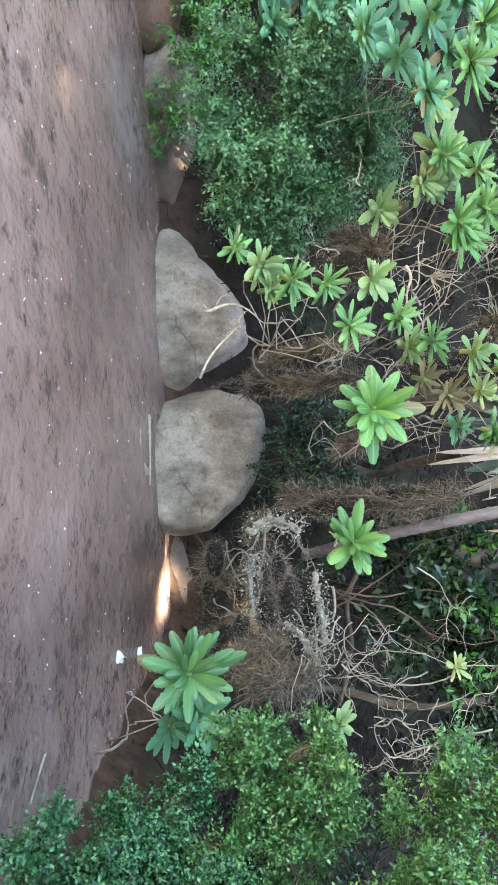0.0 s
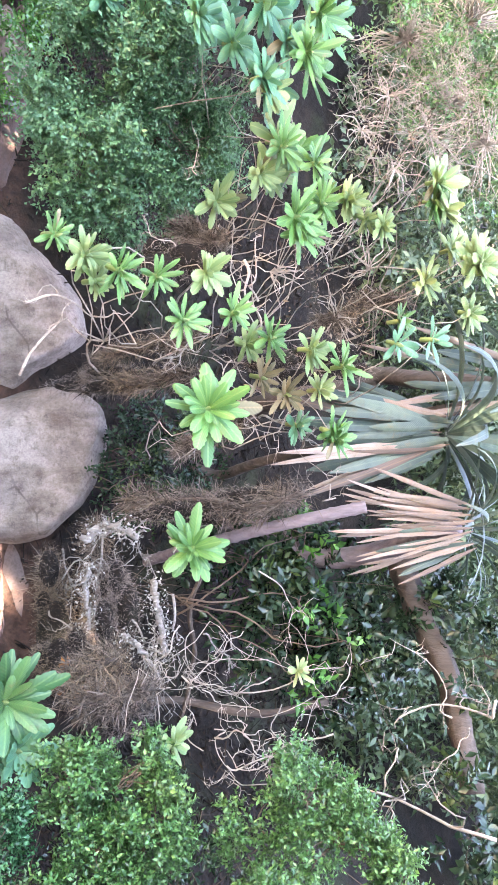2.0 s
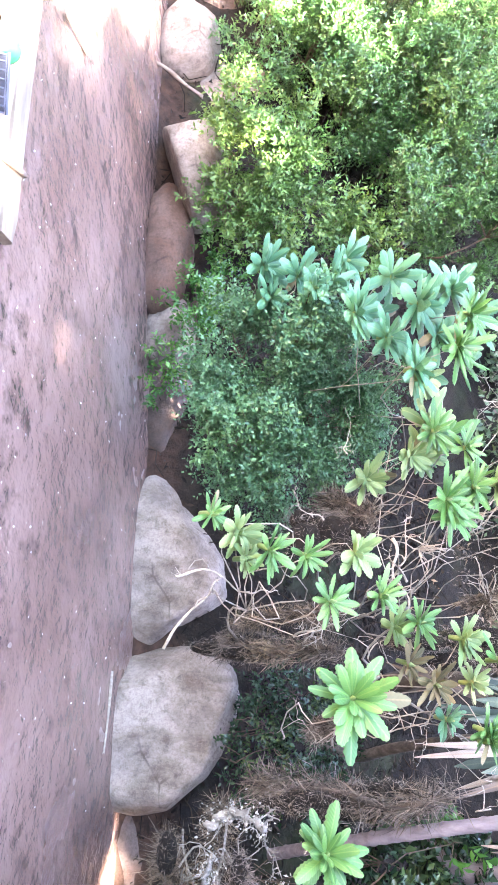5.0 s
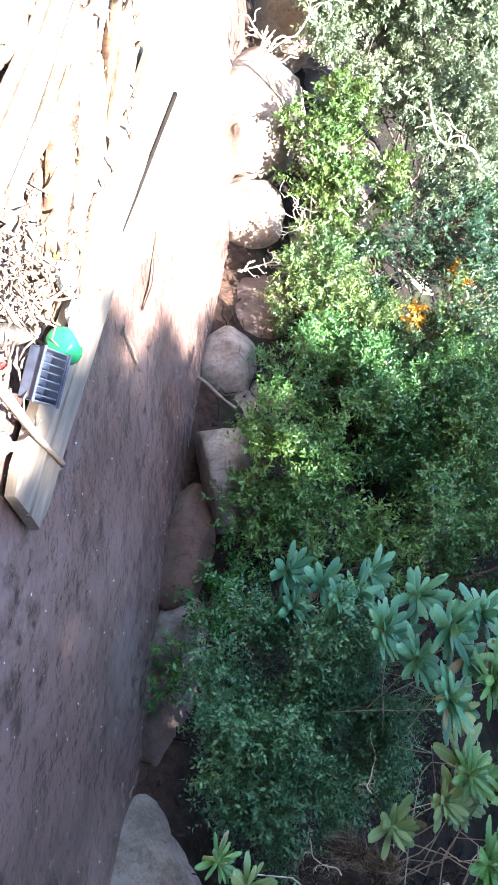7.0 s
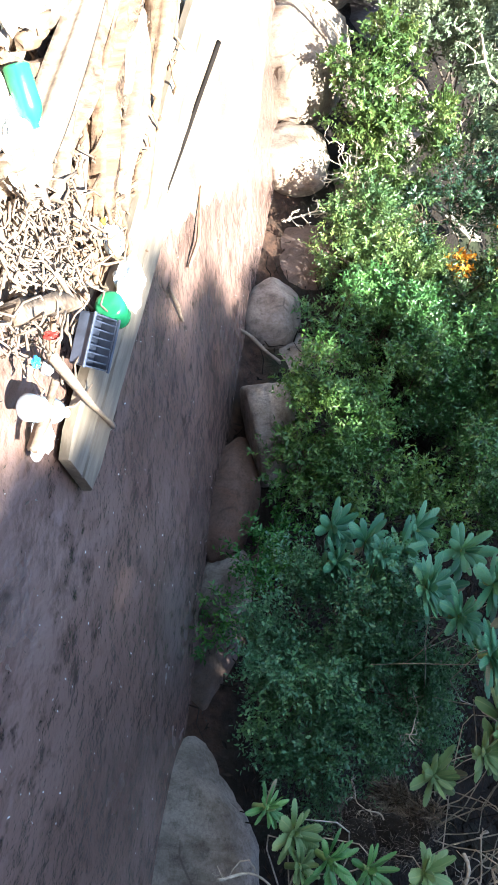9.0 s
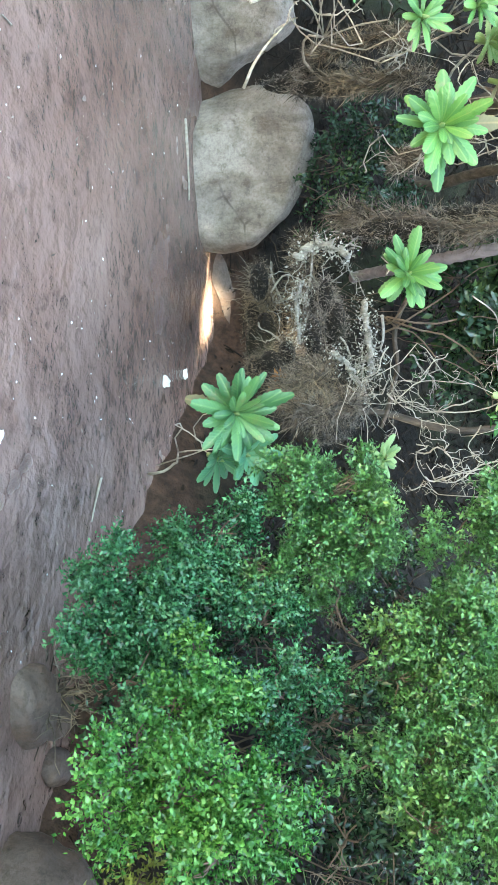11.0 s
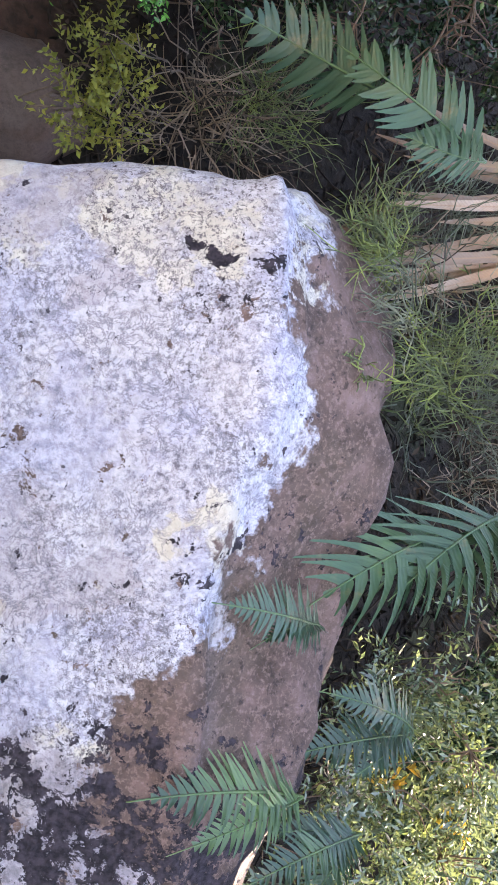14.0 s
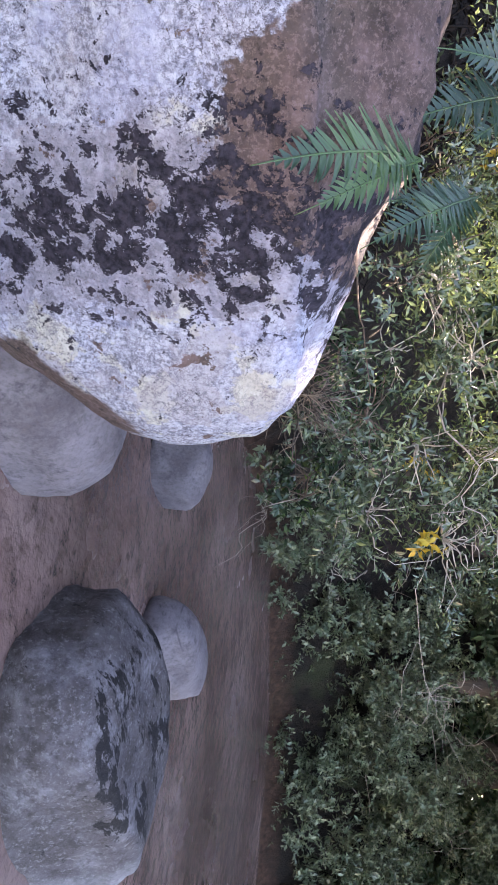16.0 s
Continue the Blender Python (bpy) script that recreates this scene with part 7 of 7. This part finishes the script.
def crumpled(name, label, centre, size, seed, material, turn=0.0):
    """A crumpled sheet or bag of plastic."""
    bm = bmesh.new()
    bmesh.ops.create_icosphere(bm, subdivisions=4, radius=1)
    off = Vector((seed, seed * 2.3, 0))
    for v in bm.verts:
        p = v.co
        k = 1 + 0.5 * noise.noise(p * 1.6 + off) + 0.25 * abs(noise.noise(p * 4 + off)) + 0.12 * noise.noise(p * 9 + off)
        v.co = Vector((p.x * size[0] * k, p.y * size[1] * k, p.z * size[2] * k))
    me = bpy.data.meshes.new(name)
    bm.to_mesh(me)
    bm.free()
    me.materials.append(material)
    ob = new(name, me)
    ob.matrix_basis = pose(*centre, 0, 0, turn)
    return tagged(ob, label, "rubbish", "rubbish on the bar")


crumpled("plastic_bag", "white torn plastic sheet by the plank", (-1.78, 2.5, 0.06), (0.07, 0.05, 0.03), 5, M_WHITE)
crumpled("foam_lump", "white foam lump beside the plank", (-2.81, 2.43, 0.1), (0.055, 0.07, 0.035), 7, M_WHITE)
crumpled("foam_lump", "bright white plastic tub on the plank", (-2.73, 2.62, 0.13), (0.13, 0.1, 0.06), 8, M_WHITE)
crumpled("cardboard", "pale torn cardboard among driftwood", (-2.96, 1.42, 0.14), (0.12, 0.1, 0.07), 9, M_PLANK)
crumpled("plastic_bag", "white torn sheet caught on the driftwood", (-2.97, 1.21, 0.14), (0.26, 0.11, 0.06), 10, M_WHITE, 40)
crumpled("foam_lump", "pale foam block at the edge of the pile", (-2.67, 1.3, 0.14), (0.13, 0.12, 0.09), 11, M_WHITE)
crumpled("foam_lump", "pale weathered foam slab in the pile", (-2.4, 1.68, 0.13), (0.12, 0.14, 0.05), 13, M_STONE)
crumpled("yellow_scrap", "yellow plastic scrap among driftwood", (-2.78, 2.29, 0.1), (0.014, 0.03, 0.012), 14, M_YELLOW)
crumpled("plastic_disc", "small blue plastic scrap", (-1.87, 2.18, 0.14), (0.02, 0.02, 0.012), 15, M_BLUE)
crumpled("plastic_scrap", "small red plastic scrap", (-1.94, 2.12, 0.2), (0.014, 0.014, 0.03), 17, M_RED)
crumpled("foam_lump", "small round white float", (-1.89, 2.24, 0.15), (0.022, 0.022, 0.018), 19, M_WHITE)

g = np.random.default_rng(44)
pieces = []
for k in range(300):
    c = np.array((-2.29, 2.01, 0.1)) + g.normal(size=3) * np.array([0.26, 0.18, 0.03])
    c[2] = 0.05 + abs(g.normal()) * 0.05
    d = unit(g.normal(size=3) * np.array([1, 1, 0.3]))
    pieces.append(tube_arrays(bent(c - d * g.uniform(0.04, 0.1), c + d * g.uniform(0.04, 0.12), 0.12, 5, k), [0.006, 0.004], 5))
tagged(new("broken_twigs", mesh_arrays("broken_twigs", *join(pieces), M_DRIFT, True)), "heap of broken pale twigs and reed bits", "twigs", kind="stuff")

pieces = []
for k in range(520):
    a, b, _ = DL[g.integers(0, 12)]
    c = np.array(a) + (np.array(b) - np.array(a)) * g.random() + g.normal(size=3) * np.array([0.12, 0.12, 0])
    c[2] = 0.03 + abs(g.normal()) * 0.035
    d = unit(g.normal(size=3) * np.array([1, 1, 0.25]) + (np.array(a) - np.array(b)))
    pieces.append(tube_arrays(bent(c - d * g.uniform(0.05, 0.16), c + d * g.uniform(0.05, 0.16), 0.1, 5, k), [g.uniform(0.005, 0.016), 0.005], 5))
tagged(new("bark_debris", mesh_arrays("bark_debris", *join(pieces), M_DRIFT_BROWN, True)), "dark bark and sticks packed between driftwood logs", "debris", kind="stuff")

# floating scraps
crumpled("foam_scrap", "white foam scrap floating on the stream", (0.89, 2.56, 0.01), (0.022, 0.03, 0.014), 21, M_WHITE, 30)
crumpled("foam_scrap", "white crumpled scraps caught at the bank", (1.19, 4.3, 0.01), (0.03, 0.03, 0.018), 23, M_STONE)
crumpled("foam_scrap", "white scrap near the bank", (1.24, 4.64, 0.01), (0.03, 0.02, 0.016), 25, M_STONE)
crumpled("plastic_disc", "bright blue plastic disc on the water", (-0.54, 2.83, 0.01), (0.014, 0.014, 0.008), 27, M_BLUE)
crumpled("plastic_scrap", "thin blue plastic strip on the water", (-0.8, 2.87, 0), (0.012, 0.04, 0.004), 29, M_BLUE, 20)
crumpled("plastic_scrap", "pale label scrap on the dark water", (5.41, -3.56, 0.01), (0.02, 0.07, 0.01), 31, M_WHITE, 30)
for k, (a, b, s) in enumerate([((-0.2, 4.95, 0.02), (0.25, 4.9, 0.05), 0.009), ((1.18, 2.33, 0.26), (1.17, 2.46, 0.25), 0.006), ((1.04, 2.16, 0.17), (1.08, 2.28, 0.18), 0.008), 
    ((1.38, 3.36, 0.17), (1.53, 3.2, 0.26), 0.006), ((-0.47, 3.03, 0), (-0.49, 2.97, 0), 0.004)]):
    a, b = np.array(a), np.array(b)
    a[2], b[2] = 0.005, 0.01
    log("pale stick floating at the water's edge", [a, b], [s, s * 0.6], 440 + k, M_STEM, "floating_stick", 6)
A, B = (-4.49, 4.72, -0.02), (-4.31, 4.92, 0.3)
log("pale stick leaning on a bank rock", [A, B], [0.018, 0.014], 450, M_DRIFT, "stick", 8)
log("thin pale twig lying on the boulder", [(2.54, 0, 1.1), (2.59, 0.11, 1.3)], [0.003, 0.002], 451, M_TWIG, "stick", 5)
log("thin pale twig on black lichen", [(2.32, -0.43, 0.79), (2.41, -0.37, 0.89)], [0.003, 0.002], 452, M_TWIG, "stick", 5)
crumpled("pebble", "pale oval pebble on the boulder", (2.26, 1.33, 1.37), (0.016, 0.013, 0.01), 33, M_STONE)
crumpled("pebble", "small white pebble lodged in lichen", (2.4, -0.58, 0.65), (0.02, 0.02, 0.016), 35, M_STONE)

g = np.random.default_rng(45)
n = 1500
px, py = g.uniform(-6.5, 2.2, n), g.uniform(1.7, 5.3, n)
ok = stream_distance(px, py) < -0.05
P = np.stack([px, py, np.full(n, 0.006)], -1)[ok]
v, f = leaves_arrays(P, unit(g.normal(size=P.shape) * np.array([1, 0.5, 0.25])), unit(g.normal(size=P.shape) * 0.3 + np.array([0, 0, 1])), g.uniform(0.008, 0.032, len(P)), g.uniform(0.003, 0.012, len(P)))
tagged(new("floating_litter", mesh_arrays("floating_litter", v, f, M_DRYLEAF)), "specks of leaf and dust floating on brown water", "litter", kind="stuff")
v, f = leaves_arrays(P[::3] + np.array([0.013, 0.02, 0.004]), unit(g.normal(size=P[::3].shape) * np.array([1, 0.5, 0.2])), unit(g.normal(size=P[::3].shape) * 0.4 + np.array([0, 0, 1])), g.uniform(0.006, 0.018, len(P[::3])), g.uniform(0.004, 0.01, len(P[::3])))
tagged(new("foam_specks", mesh_arrays("foam_specks", v, f, M_WHITE)), "white specks of foam floating on brown water", "foam", kind="stuff")

# orange blossom and yellow moss
for k, c in enumerate(((-6.11, 5.09, 2.1), (-5.74, 5.26, 1.67))):
    (v, f), _ = crown_arrays([(*c, 0.09)], 320, (0.045, 0.03), leaves=6, spray=0.06, seed=50 + k)
    ob = new("blossom", mesh_arrays("blossom", v - np.array(c), f, M_FLOWER))
    ob.location = c
    tagged(ob, "spray of orange blossom in the dark shrubs", "flowers")
for k, c in enumerate(((3.29, -0.13, 1.75), (3.37, -0.23, 1.96), (3.56, -1.67, 1.59), (4.04, -1.53, 1.56))):
    (v, f), _ = crown_arrays([(*c, 0.045)], 300, (0.05, 0.024), leaves=5, spray=0.05, seed=60 + k)
    ob = new("yellow_leaves", mesh_arrays("yellow_leaves", v - np.array(c), f, M_YELLOW))
    ob.location = c
    tagged(ob, "yellowed leaves among dark vines", "leaves")
